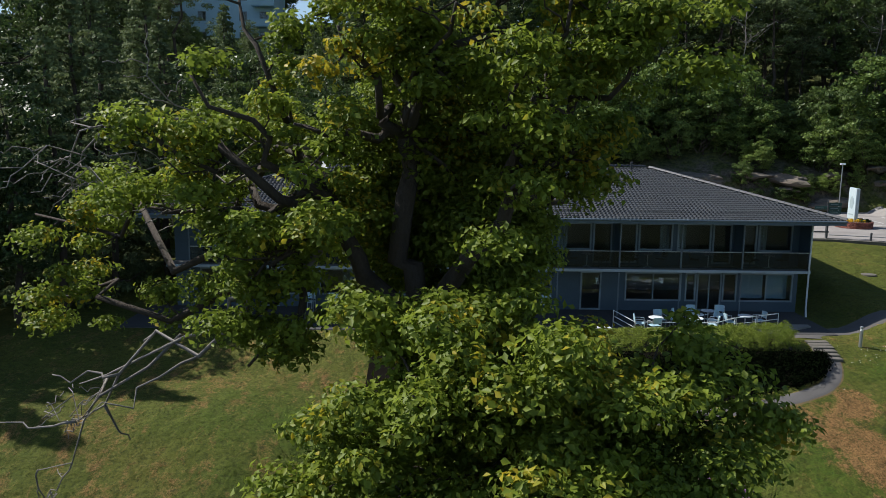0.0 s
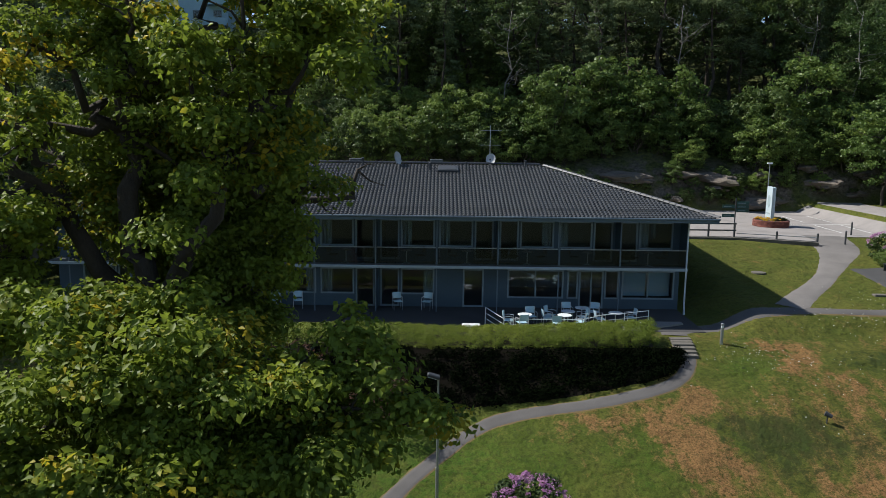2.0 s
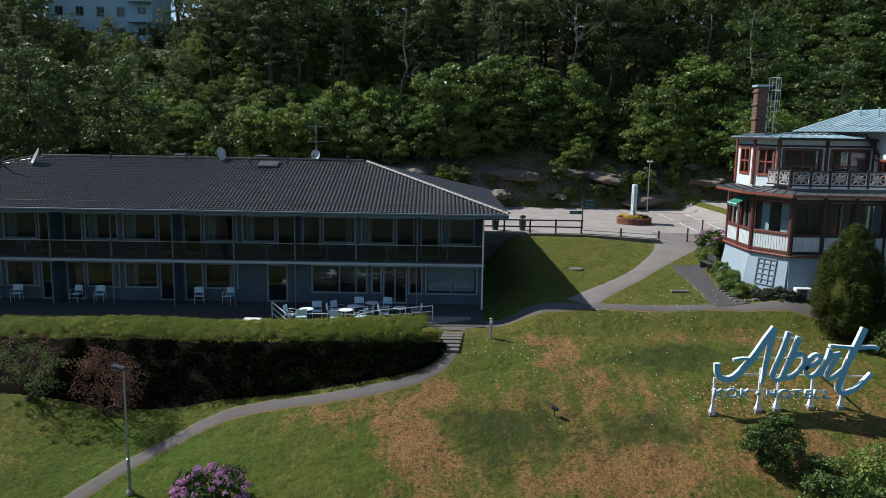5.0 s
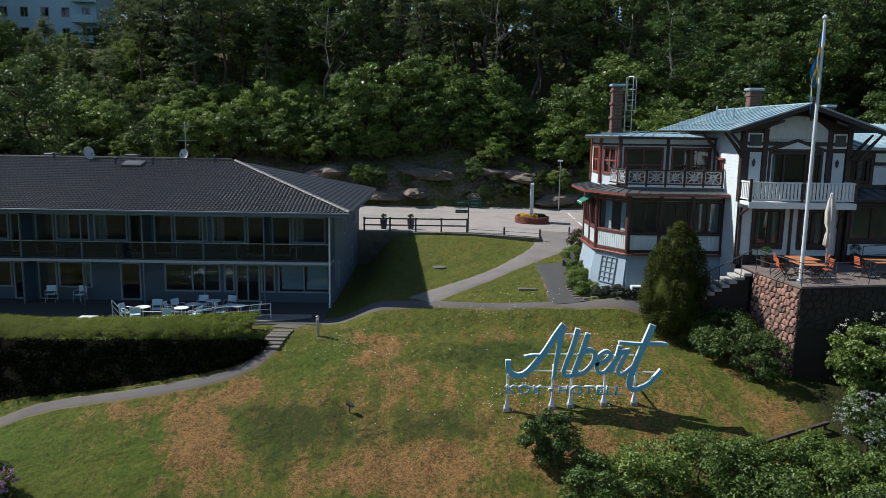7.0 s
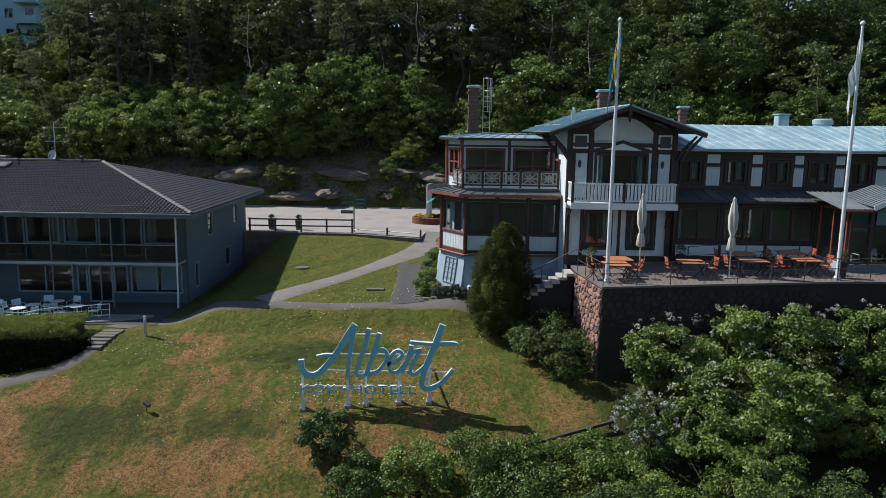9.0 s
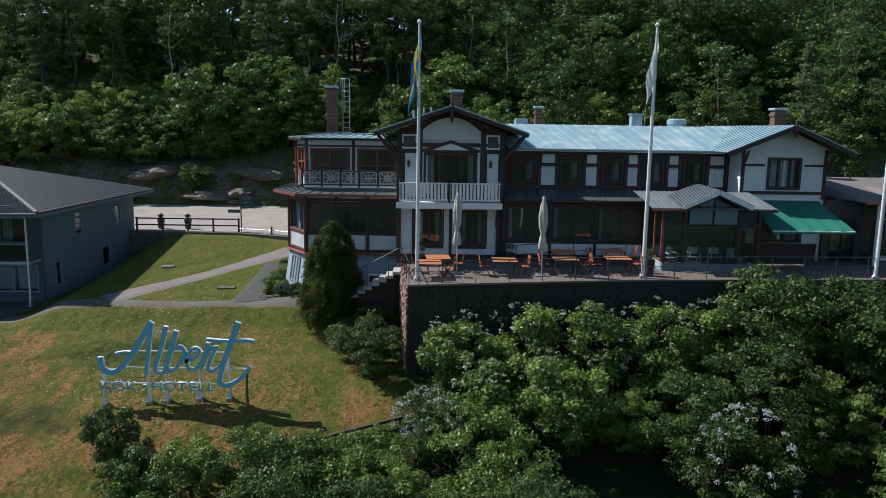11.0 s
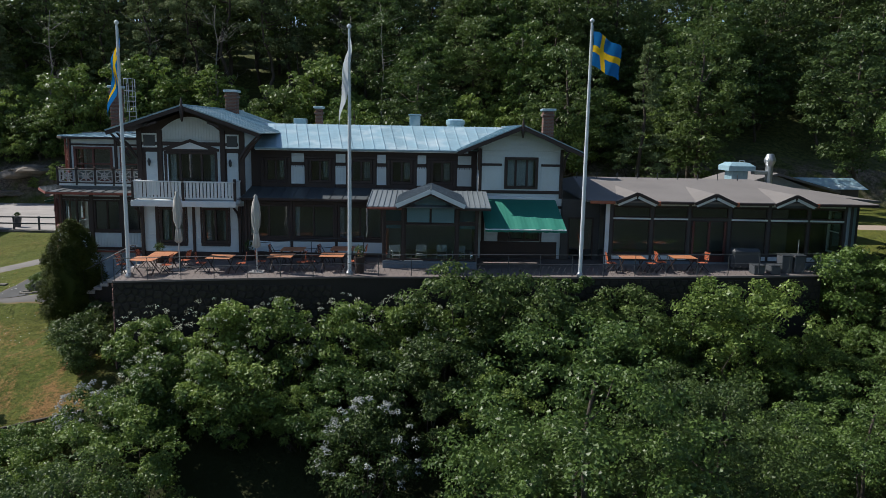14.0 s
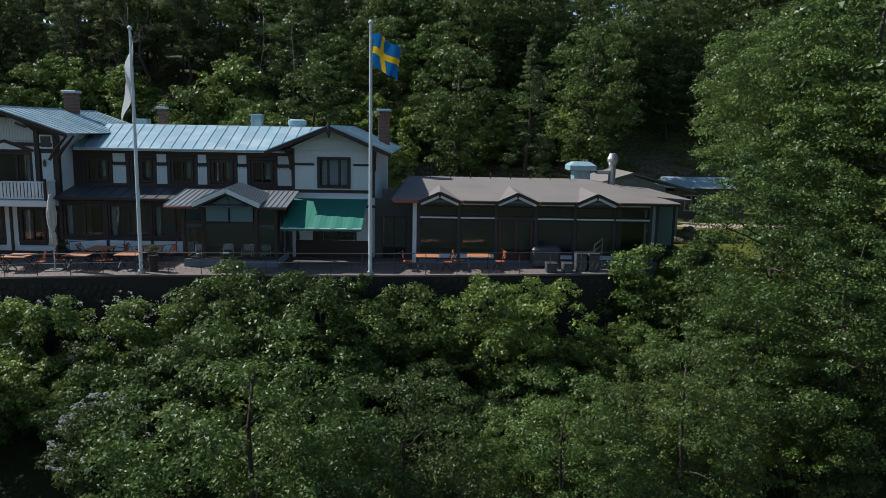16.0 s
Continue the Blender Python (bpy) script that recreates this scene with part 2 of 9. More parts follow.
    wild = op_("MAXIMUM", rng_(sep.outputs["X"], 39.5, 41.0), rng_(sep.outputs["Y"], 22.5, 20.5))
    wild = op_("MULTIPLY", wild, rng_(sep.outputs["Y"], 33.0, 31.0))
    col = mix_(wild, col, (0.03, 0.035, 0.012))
    L(col, p.inputs["Base Color"])
    p.inputs["Roughness"].default_value = 0.9
    p.inputs["Specular IOR Level"].default_value = 0.15
    b = N("ShaderNodeBump")
    b.inputs["Strength"].default_value = 0.8
    b.inputs["Distance"].default_value = 0.08
    L(op_("ADD", op_("ADD", fine, tuft), mid), b.inputs["Height"])
    b2 = N("ShaderNodeBump")
    b2.inputs["Strength"].default_value = 0.75
    b2.inputs["Distance"].default_value = 0.45
    L(noise_(0.9, 3, 0.55), b2.inputs["Height"])
    L(b2.outputs[0], b.inputs["Normal"])
    L(b.outputs[0], p.inputs["Normal"])
    return m


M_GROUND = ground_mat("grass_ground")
M_ASPHALT = mat("worn_asphalt", (0.285, 0.262, 0.245), 0.9, fine=40, coarse=0.8, vary=0.22, stain=(0.13, 0.125, 0.12), bump=0.3)
M_PATH = mat("path_asphalt", (0.105, 0.098, 0.092), 0.9, fine=45, coarse=0.9, vary=0.22, stain=(0.06, 0.055, 0.05), bump=0.3)
M_EDGE = mat("dry_grass_edge", (0.15, 0.105, 0.042), 0.95, fine=20, coarse=1.5, vary=0.45, stain=(0.07, 0.085, 0.02), amount=0.8)
M_WORNPATH = mat("worn_pale_path_asphalt", (0.175, 0.162, 0.150), 0.9, fine=45, coarse=0.7, vary=0.25, stain=(0.08, 0.075, 0.07), bump=0.3)
M_OLDSTONE = mat("old_dark_stone", (0.13, 0.118, 0.10), 0.9, fine=14, coarse=2, vary=0.4, stain=(0.05, 0.055, 0.025), amount=0.6)
M_LINE = mat("road_paint", (0.7, 0.7, 0.68), 0.7, fine=25, stain=(0.2, 0.2, 0.2), amount=0.7)
M_TILE = mat("concrete_roof_tile", (0.031, 0.034, 0.037), 0.46, fine=30, coarse=2, vary=0.16, island=0.2, stain=(0.05, 0.05, 0.045))
M_RENDER = mat("grey_blue_facade_panel", (0.115, 0.160, 0.195), 0.75, fine=30, vary=0.08)
M_BLUEPANEL = mat("blue_painted_panel", (0.038, 0.070, 0.098), 0.6, vary=0.1)
M_WHITE = mat("white_paint", (0.66, 0.70, 0.71), 0.55, fine=18, vary=0.08, stain=(0.45, 0.45, 0.42), amount=0.3)
M_FRAME = mat("pale_window_frame", (0.20, 0.255, 0.285), 0.45, vary=0.05)
M_DARKFRAME = mat("dark_frame", (0.045, 0.05, 0.055), 0.5)
M_STEEL = mat("galvanised_steel", (0.42, 0.44, 0.45), 0.4, 0.8, vary=0.15)
M_GLASS = glass_mat("window_glass")
M_RAILGLASS = glass_mat("balcony_glass", (0.55, 0.62, 0.66))
M_INSIDE = mat("dim_room_plaster", (0.30, 0.28, 0.25), 0.9)
M_CONCRETE = mat("grey_concrete", (0.27, 0.26, 0.25), 0.9, fine=25, vary=0.2, stain=(0.13, 0.13, 0.12))
M_BARK = mat("dark_bark", (0.060, 0.047, 0.036), 0.95, fine=18, coarse=3, vary=0.4, bump=0.9, depth=0.05, stretch=(1, 1, 0.3))
M_GREYBARK = mat("dead_grey_wood", (0.20, 0.18, 0.16), 0.9, fine=20, coarse=3, vary=0.35, bump=0.6)
M_BIRCHBARK = mat("pale_bark", (0.30, 0.28, 0.25), 0.9, fine=9, coarse=2, vary=0.4, stain=(0.05, 0.045, 0.04))
M_OAKLEAF = leaf_mat("oak_leaf", (0.066, 0.104, 0.018), (0.240, 0.305, 0.038), (0.46, 0.36, 0.03), 0.90, through_=0.45, rough=0.5, spec=0.22)
M_LEAF = leaf_mat("broad_leaf", (0.030, 0.062, 0.016), (0.130, 0.200, 0.046), rough=0.42, spec=0.28, through_=0.26)
M_LEAFDARK = leaf_mat("dark_leaf", (0.030, 0.055, 0.018), (0.110, 0.160, 0.044), rough=0.45, spec=0.22, through_=0.3)
M_LEAFLIGHT = leaf_mat("light_leaf", (0.052, 0.098, 0.022), (0.195, 0.268, 0.060), rough=0.42, spec=0.28, through_=0.28)
M_NEEDLE = leaf_mat("needle", (0.066, 0.096, 0.046), (0.178, 0.220, 0.094), through_=0.25, spec=0.08)
M_HEDGE = leaf_mat("hedge_leaf", (0.130, 0.185, 0.020), (0.310, 0.350, 0.055))
# green leaf colour brightened for hillside shrubs that stand in shade
M_HILLLIT = leaf_mat("brightened_hill_leaf", (0.062, 0.112, 0.026), (0.225, 0.300, 0.070), rough=0.5, spec=0.2, through_=0.38)
M_THUJA = leaf_mat("thuja_leaf", (0.024, 0.040, 0.007), (0.095, 0.112, 0.022), spec=0.1)
M_RED = leaf_mat("bronze_leaf", (0.080, 0.040, 0.028), (0.210, 0.125, 0.080), through_=0.4)


# ---- geometry helpers ----
class Geo:
    """Vertices and faces of one mesh, in world places."""

    def __init__(self):
        self.v, self.f = [], []

    def add(self, vs, fs):
        n = len(self.v)
        self.v += [tuple(v) for v in vs]
        self.f += [[i + n for i in f] for f in fs]
        return self

    def hull(self, vs, fs):
        """Adds a convex solid and turns its faces outwards."""
        c = sum((Vector(v) for v in vs), Vector()) / len(vs)
        out = []
        for f in fs:
            a, b, d = (Vector(vs[i]) for i in f[:3])
            mid = sum((Vector(vs[i]) for i in f), Vector()) / len(f)
            out.append(f if (b - a).cross(d - a).dot(mid - c) >= 0 else f[::-1])
        return self.add(vs, out)

    def box(self, x0, y0, z0, x1, y1, z1, c=0.0, m=None):
        lo, hi = (min(x0, x1), min(y0, y1), min(z0, z1)), (max(x0, x1), max(y0, y1), max(z0, z1))
        c = min(c, *[(h - l) * 0.4 for l, h in zip(lo, hi)])
        vs, fs = [], []
        if c <= 0:
            vs = [(x, y, z) for x in (lo[0], hi[0]) for y in (lo[1], hi[1]) for z in (lo[2], hi[2])]
            fs = [[0, 1, 3, 2], [4, 6, 7, 5], [0, 4, 5, 1], [2, 3, 7, 6], [0, 2, 6, 4], [1, 5, 7, 3]]
        else:
            idx = {}
            for i in range(8):
                s = (i >> 2 & 1, i >> 1 & 1, i & 1)
                for a in range(3):
                    idx[s, a] = len(vs)
                    vs.append(tuple((hi[k] if s[k] else lo[k]) + (0 if k == a else (-c if s[k] else c)) for k in range(3)))
            for a in range(3):
                o = [k for k in range(3) if k != a]
                for k in (0, 1):
                    ring = []
                    for p, q in ((0, 0), (1, 0), (1, 1), (0, 1)):
                        s = [0, 0, 0]
                        s[a], s[o[0]], s[o[1]] = k, p, q
                        ring.append(idx[tuple(s), a])
                    fs.append(ring)
                for i in (0, 1):
                    for j in (0, 1):
                        s0, s1 = [0, 0, 0], [0, 0, 0]
                        s0[a], s1[a] = 0, 1
                        for s in (s0, s1):
                            s[o[0]], s[o[1]] = i, j
                        s0, s1 = tuple(s0), tuple(s1)
                        fs.append([idx[s0, o[0]], idx[s1, o[0]], idx[s1, o[1]], idx[s0, o[1]]])
            for i in range(8):
                s = (i >> 2 & 1, i >> 1 & 1, i & 1)
                fs.append([idx[s, 0], idx[s, 1], idx[s, 2]])
        if m is not None:
            vs = [tuple(m @ Vector(v)) for v in vs]
        return self.hull(vs, fs)

    def beam(self, a, b, w, h=None, c=0.0):
        """A square bar from a to b, w wide and h high."""
        a, b = Vector(a), Vector(b)
        h = h or w
        d = b - a
        q = d.to_track_quat("X", "Z").to_matrix().to_4x4()
        return self.box(0, -w / 2, -h / 2, d.length, w / 2, h / 2, c, Matrix.Translation(a) @ q)

    def tube(self, pts, radii, n=8):
        """A round bar along pts."""
        pts = [Vector(p) for p in pts]
        if not isinstance(radii, (list, tuple)):
            radii = [radii] * len(pts)
        vs, fs = [], []
        side = None
        for i, p in enumerate(pts):
            d = (pts[min(i + 1, len(pts) - 1)] - pts[max(i - 1, 0)]).normalized()
            if side is None:
                side = d.orthogonal().normalized()
            side = (side - d * side.dot(d)).normalized()
            up = d.cross(side)
            for k in range(n):
                a = 2 * math.pi * k / n
                vs.append(p + (side * math.cos(a) + up * math.sin(a)) * radii[i])
        for i in range(len(pts) - 1):
            for k in range(n):
                fs.append([i * n + k, i * n + (k + 1) % n, (i + 1) * n + (k + 1) % n, (i + 1) * n + k])
        fs += [list(range(n))[::-1], [(len(pts) - 1) * n + k for k in range(n)]]
        return self.add(vs, fs)

    def prism(self, poly, a, b, axis="y"):
        """A flat outline of (u, v) drawn out from a to b along an axis."""
        put = {"y": lambda u, v, w: (u, w, v), "x": lambda u, v, w: (w, u, v), "z": lambda u, v, w: (u, v, w)}[axis]
        n = len(poly)
        vs = [put(u, v, a) for u, v in poly] + [put(u, v, b) for u, v in poly]
        area = sum(poly[i][0] * poly[(i + 1) % n][1] - poly[(i + 1) % n][0] * poly[i][1] for i in range(n))
        fs = [list(range(n)), list(range(n, 2 * n))[::-1]] + [[i, i + n, (i + 1) % n + n, (i + 1) % n] for i in range(n)]
        flip = (area > 0) == (b > a)
        if axis == "y":
            flip = not flip
        if flip:
            fs = [f[::-1] for f in fs]
        return self.add(vs, fs)

    def lathe(self, x, y, prof, n=16):
        """A turned solid round an upright axis; prof: (radius, height)."""
        vs, fs = [], []
        for r, z in prof:
            vs += [(x + r * math.cos(2 * math.pi * k / n), y + r * math.sin(2 * math.pi * k / n), z) for k in range(n)]
        for i in range(len(prof) - 1):
            for k in range(n):
                fs.append([i * n + k, i * n + (k + 1) % n, (i + 1) * n + (k + 1) % n, (i + 1) * n + k])
        fs += [list(range(n))[::-1], [(len(prof) - 1) * n + k for k in range(n)]]
        return self.add(vs, fs)

    def wall(self, x0, x1, z0, z1, y, thick, holes=(), m=None):
        """An upright slab facing -y with rectangular holes (u0, z0, u1, z1) through it."""
        us = sorted({x0, x1, *[h[0] for h in holes], *[h[2] for h in holes]})
        zs = sorted({z0, z1, *[h[1] for h in holes], *[h[3] for h in holes]})
        us, zs = [u for u in us if x0 <= u <= x1], [z for z in zs if z0 <= z <= z1]

        def solid(i, j):
            if not (0 <= i < len(us) - 1 and 0 <= j < len(zs) - 1):
                return False
            cu, cz = (us[i] + us[i + 1]) / 2, (zs[j] + zs[j + 1]) / 2
            return not any(h[0] < cu < h[2] and h[1] < cz < h[3] for h in holes)

        vs, fs = [], []

        def quad(*p):
            n = len(vs)
            vs.extend(p)
            fs.append([n, n + 1, n + 2, n + 3])

        f, b = y, y + thick
        for i in range(len(us) - 1):
            for j in range(len(zs) - 1):
                if not solid(i, j):
                    continue
                u0, u1, w0, w1 = us[i], us[i + 1], zs[j], zs[j + 1]
                quad((u0, f, w0), (u1, f, w0), (u1, f, w1), (u0, f, w1))
                quad((u1, b, w0), (u0, b, w0), (u0, b, w1), (u1, b, w1))
                if not solid(i - 1, j):
                    quad((u0, b, w0), (u0, f, w0), (u0, f, w1), (u0, b, w1))
                if not solid(i + 1, j):
                    quad((u1, f, w0), (u1, b, w0), (u1, b, w1), (u1, f, w1))
                if not solid(i, j - 1):
                    quad((u0, b, w0), (u1, b, w0), (u1, f, w0), (u0, f, w0))
                if not solid(i, j + 1):
                    quad((u0, f, w1), (u1, f, w1), (u1, b, w1), (u0, b, w1))
        if m is not None:
            vs = [tuple(m @ Vector(v)) for v in vs]
        return self.add(vs, fs)


BASE = {}


def thing(name, at=(0, 0, 0), label="", category="", group="", kind=""):
    ob = new(name)
    ob.location = at
    ob.empty_display_size = 0.3
    BASE[ob] = Vector(at)
    return tagged(ob, label, category, group, kind)


def mesh_of(name, geo, off=(0, 0, 0), smooth=False):
    me = bpy.data.meshes.new(name)
    o = Vector(off)
    me.from_pydata([(v[0] - o.x, v[1] - o.y, v[2] - o.z) for v in geo.v], [], geo.f)
    if smooth:
        me.shade_smooth()
    return me


def part(name, geo, material, parent, label="", smooth=False, kind=""):
    off = BASE[parent]
    me = geo if isinstance(geo, bpy.types.Mesh) else mesh_of(name, geo, off, smooth)
    if not me.materials:
        me.materials.append(material)
    ob = new(name, me)
    ob.parent = parent
    BASE[ob] = off
    return tagged(ob, label, kind=kind)


def single(name, geo, material, at=(0, 0, 0), label="", category="", group="", kind="", smooth=False):
    """A top-level thing that is one mesh."""
    me = geo if isinstance(geo, bpy.types.Mesh) else mesh_of(name, geo, at, smooth)
    me.materials.append(material)
    ob = new(name, me)
    ob.location = at
    BASE[ob] = Vector(at)
    return tagged(ob, label, category, group, kind)


def sm(a, b, x):
    t = np.clip((np.asarray(x, float) - a) / (b - a), 0, 1)
    return t * t * (3 - 2 * t)


def ground(x, y):
    """Height of the ground."""
    x, y = np.asarray(x, float), np.asarray(y, float)
    s = 33.5 - y
    sc = np.clip(s, 0, 14)
    front = -0.45 - 0.20 * sc - 0.012 * sc * sc - 0.5 * np.clip(s - 14, 0, 18) - 0.05 * np.clip(s - 32, 0, 60)
    front = front + 1.5 * sm(0, -9, x) * sm(2, 9, s) + 0.45 * sm(24, 34, x) * (1 - sm(44, 50, x)) * sm(1, 4, s) * (1 - sm(7, 11, s))
    front = front - 0.8 * np.exp(-((x - 6) / 4.5) ** 2 - ((y - 28) / 3.0) ** 2)
    d = np.clip(-s, 0, None)
    right = np.minimum(-0.45 + 0.95 * sm(0, 3, d) + 0.09 * np.clip(d - 3, 0, None), 2.0) + 0.12 * sm(26, 32, x) * sm(0, 2.5, d) * (1 - sm(8, 16, d))
    left = -0.45 + 0.05 * sm(0, 1, d) + 2.4 * sm(55, 57, y)
    w = sm(19.8, 22.5, x)
    z = np.where(s > 0, front, left * (1 - w) + right * w)
    z = z + 0.5 * sm(31.8, 35.0, x) * sm(33.2, 36.0, y) * (1 - sm(42, 49, y))
    v = sm(40.3, 41.5, x) * sm(30.4, 33.5, y)
    z = z * (1 - v) + 2.9 * v
    hill = 3.2 * sm(69.5, 72.5, y) + 0.5 * np.clip(y - 72, 0, 23) + 0.26 * np.clip(y - 95, 0, 40) + 0.05 * np.clip(y - 135, 0, 400)
    hill = hill + (np.sin(x * 0.23 + y * 0.1) * 0.5 + np.sin(x * 0.61 - y * 0.37) * 0.2) * sm(71, 78, y)
    return z + hill + 0.05 * np.sin(x * 0.9 + 1) * np.sin(y * 1.1) * sm(34, 30, y)


def gz(x, y):
    return float(ground(x, y))


# ---- ground, road, paths ----
def grid_mesh(name, xs, ys, lift=0.0):
    X, Y = np.meshgrid(xs, ys)
    Z = ground(X, Y) + lift
    co = np.stack([X, Y, Z], -1).reshape(-1, 3)
    nx, ny = len(xs), len(ys)
    i = np.arange((nx - 1) * (ny - 1))
    r, c = i // (nx - 1), i % (nx - 1)
    a = r * nx + c
    q = np.stack([a, a + 1, a + nx + 1, a + nx], -1)
    me = bpy.data.meshes.new(name)
    me.from_pydata(co.tolist(), [], q.tolist())
    me.shade_smooth()
    return me


far_out = [-2500, -900, -400, -200, -120, -80, -60]
gx = far_out + list(np.arange(-50, -24, 2.0)) + list(np.arange(-24, 90, 0.5)) + list(np.arange(90, 140, 2.5)) + [150, 180, 250, 450, 900, 2500]
gy = [-2500, -900, -400, -200, -120, -80, -60, -45] + list(np.arange(-40, 14, 2.0)) + list(np.arange(14, 78, 0.5)) + list(np.arange(78, 140, 2.0)) + [145, 160, 200, 300, 500, 900, 2500]
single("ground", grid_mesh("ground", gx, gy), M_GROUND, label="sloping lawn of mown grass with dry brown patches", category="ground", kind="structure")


PATHS = []


def ribbon(name, pts, width, material, label, lift=0.03, category="path", edge=True):
    """A path laid on the ground along pts (x, y), rounded between them."""
    P = [Vector((*p, 0)) for p in pts]
    fine = []
    for i in range(len(P) - 1):
        a, b, c, d = P[max(i - 1, 0)], P[i], P[i + 1], P[min(i + 2, len(P) - 1)]
        n = max(2, int((c - b).length / 0.35))
        for k in range(n):
            t = k / n
            fine.append(0.5 * ((2 * b) + (c - a) * t + (2 * a - 5 * b + 4 * c - d) * t * t + (3 * b - a - 3 * c + d) * t ** 3))
    fine.append(P[-1])
    PATHS.append((fine, width))
    ws = width if isinstance(width, (list, tuple)) else [width] * len(pts)

    def strip(extra, up, rag):
        vs, fs, cols = [], [], 6
        for i, p in enumerate(fine):
            d = (fine[min(i + 1, len(fine) - 1)] - fine[max(i - 1, 0)]).normalized()
            side = Vector((-d.y, d.x, 0))
            u = i / (len(fine) - 1) * (len(ws) - 1)
            w = ws[int(u)] + (ws[min(int(u) + 1, len(ws) - 1)] - ws[int(u)]) * (u - int(u)) + extra
            for k in range(cols + 1):
                wob = rag * math.sin(i * 1.7 + k * 2.1) * (k in (0, cols))
                q = p + side * ((k / cols - 0.5) * w + wob)
                drop = 0.06 if k in (0, cols) else 0
                vs.append((q.x, q.y, gz(q.x, q.y) + up - drop))
        for i in range(len(fine) - 1):
            for k in range(cols):
                a = i * (cols + 1) + k
                fs.append([a, a + cols + 1, a + cols + 2, a + 1])
        return Geo().add(vs, [f[::-1] for f in fs])

    single(name, strip(0, lift, 0.03), material, label=label, category=category, kind="structure", smooth=True)
    if edge:
        single("path_edge", strip(0.11, lift - 0.012, 0.07), M_EDGE, label="dry trampled grass along the path", category="verge", kind="structure", smooth=True)


ribbon("path", [(1.9, 20.0), (3.4, 22.3), (4.7, 24.25), (6.1, 26.25), (6.9, 27.3), (7.6, 27.95), (8.6, 28.4), (10.1, 28.6), (12.0, 28.75), (13.6, 29.04), (15.0, 29.45), (16.1, 30.0), (16.9, 30.75), (17.4, 31.6), (17.55, 32.1)], 0.8, M_PATH, "narrow grey asphalt footpath curving down the lawn")
ribbon("path", [(17.7, 34.6), (18.2, 35.6), (21, 36.1), (25, 36.4), (28.5, 36.15), (31.4, 36.2), (35.0, 35.5), (37.4, 34.4)], [1.5, 1.5, 1.3, 1.05, 0.9, 0.85, 0.9, 0.9], M_PATH, "grey asphalt footpath across the lawn")
ribbon("path", [(24.3, 36.9), (25.9, 38.9), (28.4, 41.8), (31.0, 45.6), (33.2, 49.5), (33.8, 53.5)], [1.8, 1.5, 1.4, 2.0, 3.2, 4.5], M_WORNPATH, "wide worn asphalt path up to the car park", lift=0.04)
ribbon("path", [(32.0, 36.3), (31.75, 38.4), (31.9, 41.5), (32.1, 44.0)], [2.2, 1.3, 1.6, 2.0], mat("fresh_asphalt", (0.055, 0.055, 0.055), 0.9, fine=45), "dark newer asphalt strip joining two paths", lift=0.05)
single("road", grid_mesh("road", list(np.arange(-13, 47, 1.0)), list(np.arange(53.0, 70.3, 0.7)), 0.035), M_ASPHALT, label="sunlit worn grey asphalt car park and drive", category="road", kind="structure")
pg = Geo()
for x, y in ((36.5, 55.0), (38.8, 55.2), (41.1, 55.4), (43.4, 55.6), (36.8, 61.6), (39.2, 61.8), (41.6, 62.0)):
    pg.add([(x - 0.06, y, 2.05), (x + 0.06, y, 2.05), (x + 0.26, y + 4.6, 2.05), (x + 0.14, y + 4.6, 2.05)], [[0, 1, 2, 3]])
pg.add([(35, 60.0, 2.05), (45, 60.6, 2.05), (45, 60.72, 2.05), (35, 60.12, 2.05)], [[0, 1, 2, 3]])
single("parking_lines", pg, M_LINE, label="worn white parking bay lines on asphalt", category="road marking", kind="structure")
single("road_apron", Geo().prism([(17.5, 52.36), (27.4, 52.36), (32.3, 50.4), (32.7, 53.4), (25.0, 58.0), (17.5, 58.0)], 1.2, 2.045, "z"), M_ASPHALT, label="asphalt edge of the car park behind the low wall", category="road", kind="structure")
# soil sheet on the bank below the hedge, blackened to stand for shade
sv = []
sx_ = np.linspace(-3.2, 17.3, 60)
for x in sx_:
    yp = float(np.interp(x, [-6, 0.5, 4, 8, 10.1, 12.0, 13.6, 15.0, 16.1, 17.0, 17.3], [28.6, 28.5, 28.5, 29.0, 29.05, 29.2, 29.5, 29.9, 30.5, 31.4, 32.2]))
    sv += [(x, yp + (32.9 - yp) * k / 5, gz(x, yp + (32.9 - yp) * k / 5) + (0.05 if k else -0.02)) for k in range(6)]
single("planting_bed", Geo().add(sv, [[i * 6 + k, i * 6 + k + 6, i * 6 + k + 7, i * 6 + k + 1] for i in range(59) for k in range(5)]), mat("shade_black_soil", (0.010, 0.009, 0.007), 0.95, fine=9, vary=0.5, bump=0.6, spec=0.0), label="bank soil coloured near black to stand for shade", category="planting bed", kind="structure", smooth=True)
single("terrace_deck", Geo().prism([(15.4, 35.25), (16.6, 35.45), (18.7, 36.55), (18.7, 36.9), (15.4, 36.9)], -0.75, -0.29, "z"), mat("weathered_deck", (0.24, 0.23, 0.21), 0.8, fine=10, stretch=(1, 9, 1), vary=0.3), label="pale weathered timber deck at the terrace end", category="deck", kind="structure")
# paved strip in front of the hotel
tg = Geo()
tg.box(-16, 35.2, -0.7, 19.4, 39.9, -0.36, 0.02)
# slab grey set near black, with the hotel's shade in the colour
single("terrace_paving", tg, mat("shaded_terrace_slab", (0.055, 0.054, 0.053), 0.9, fine=20, vary=0.2, stain=(0.06, 0.06, 0.055)), label="grey paved terrace along the hotel front", category="pavement", kind="structure")


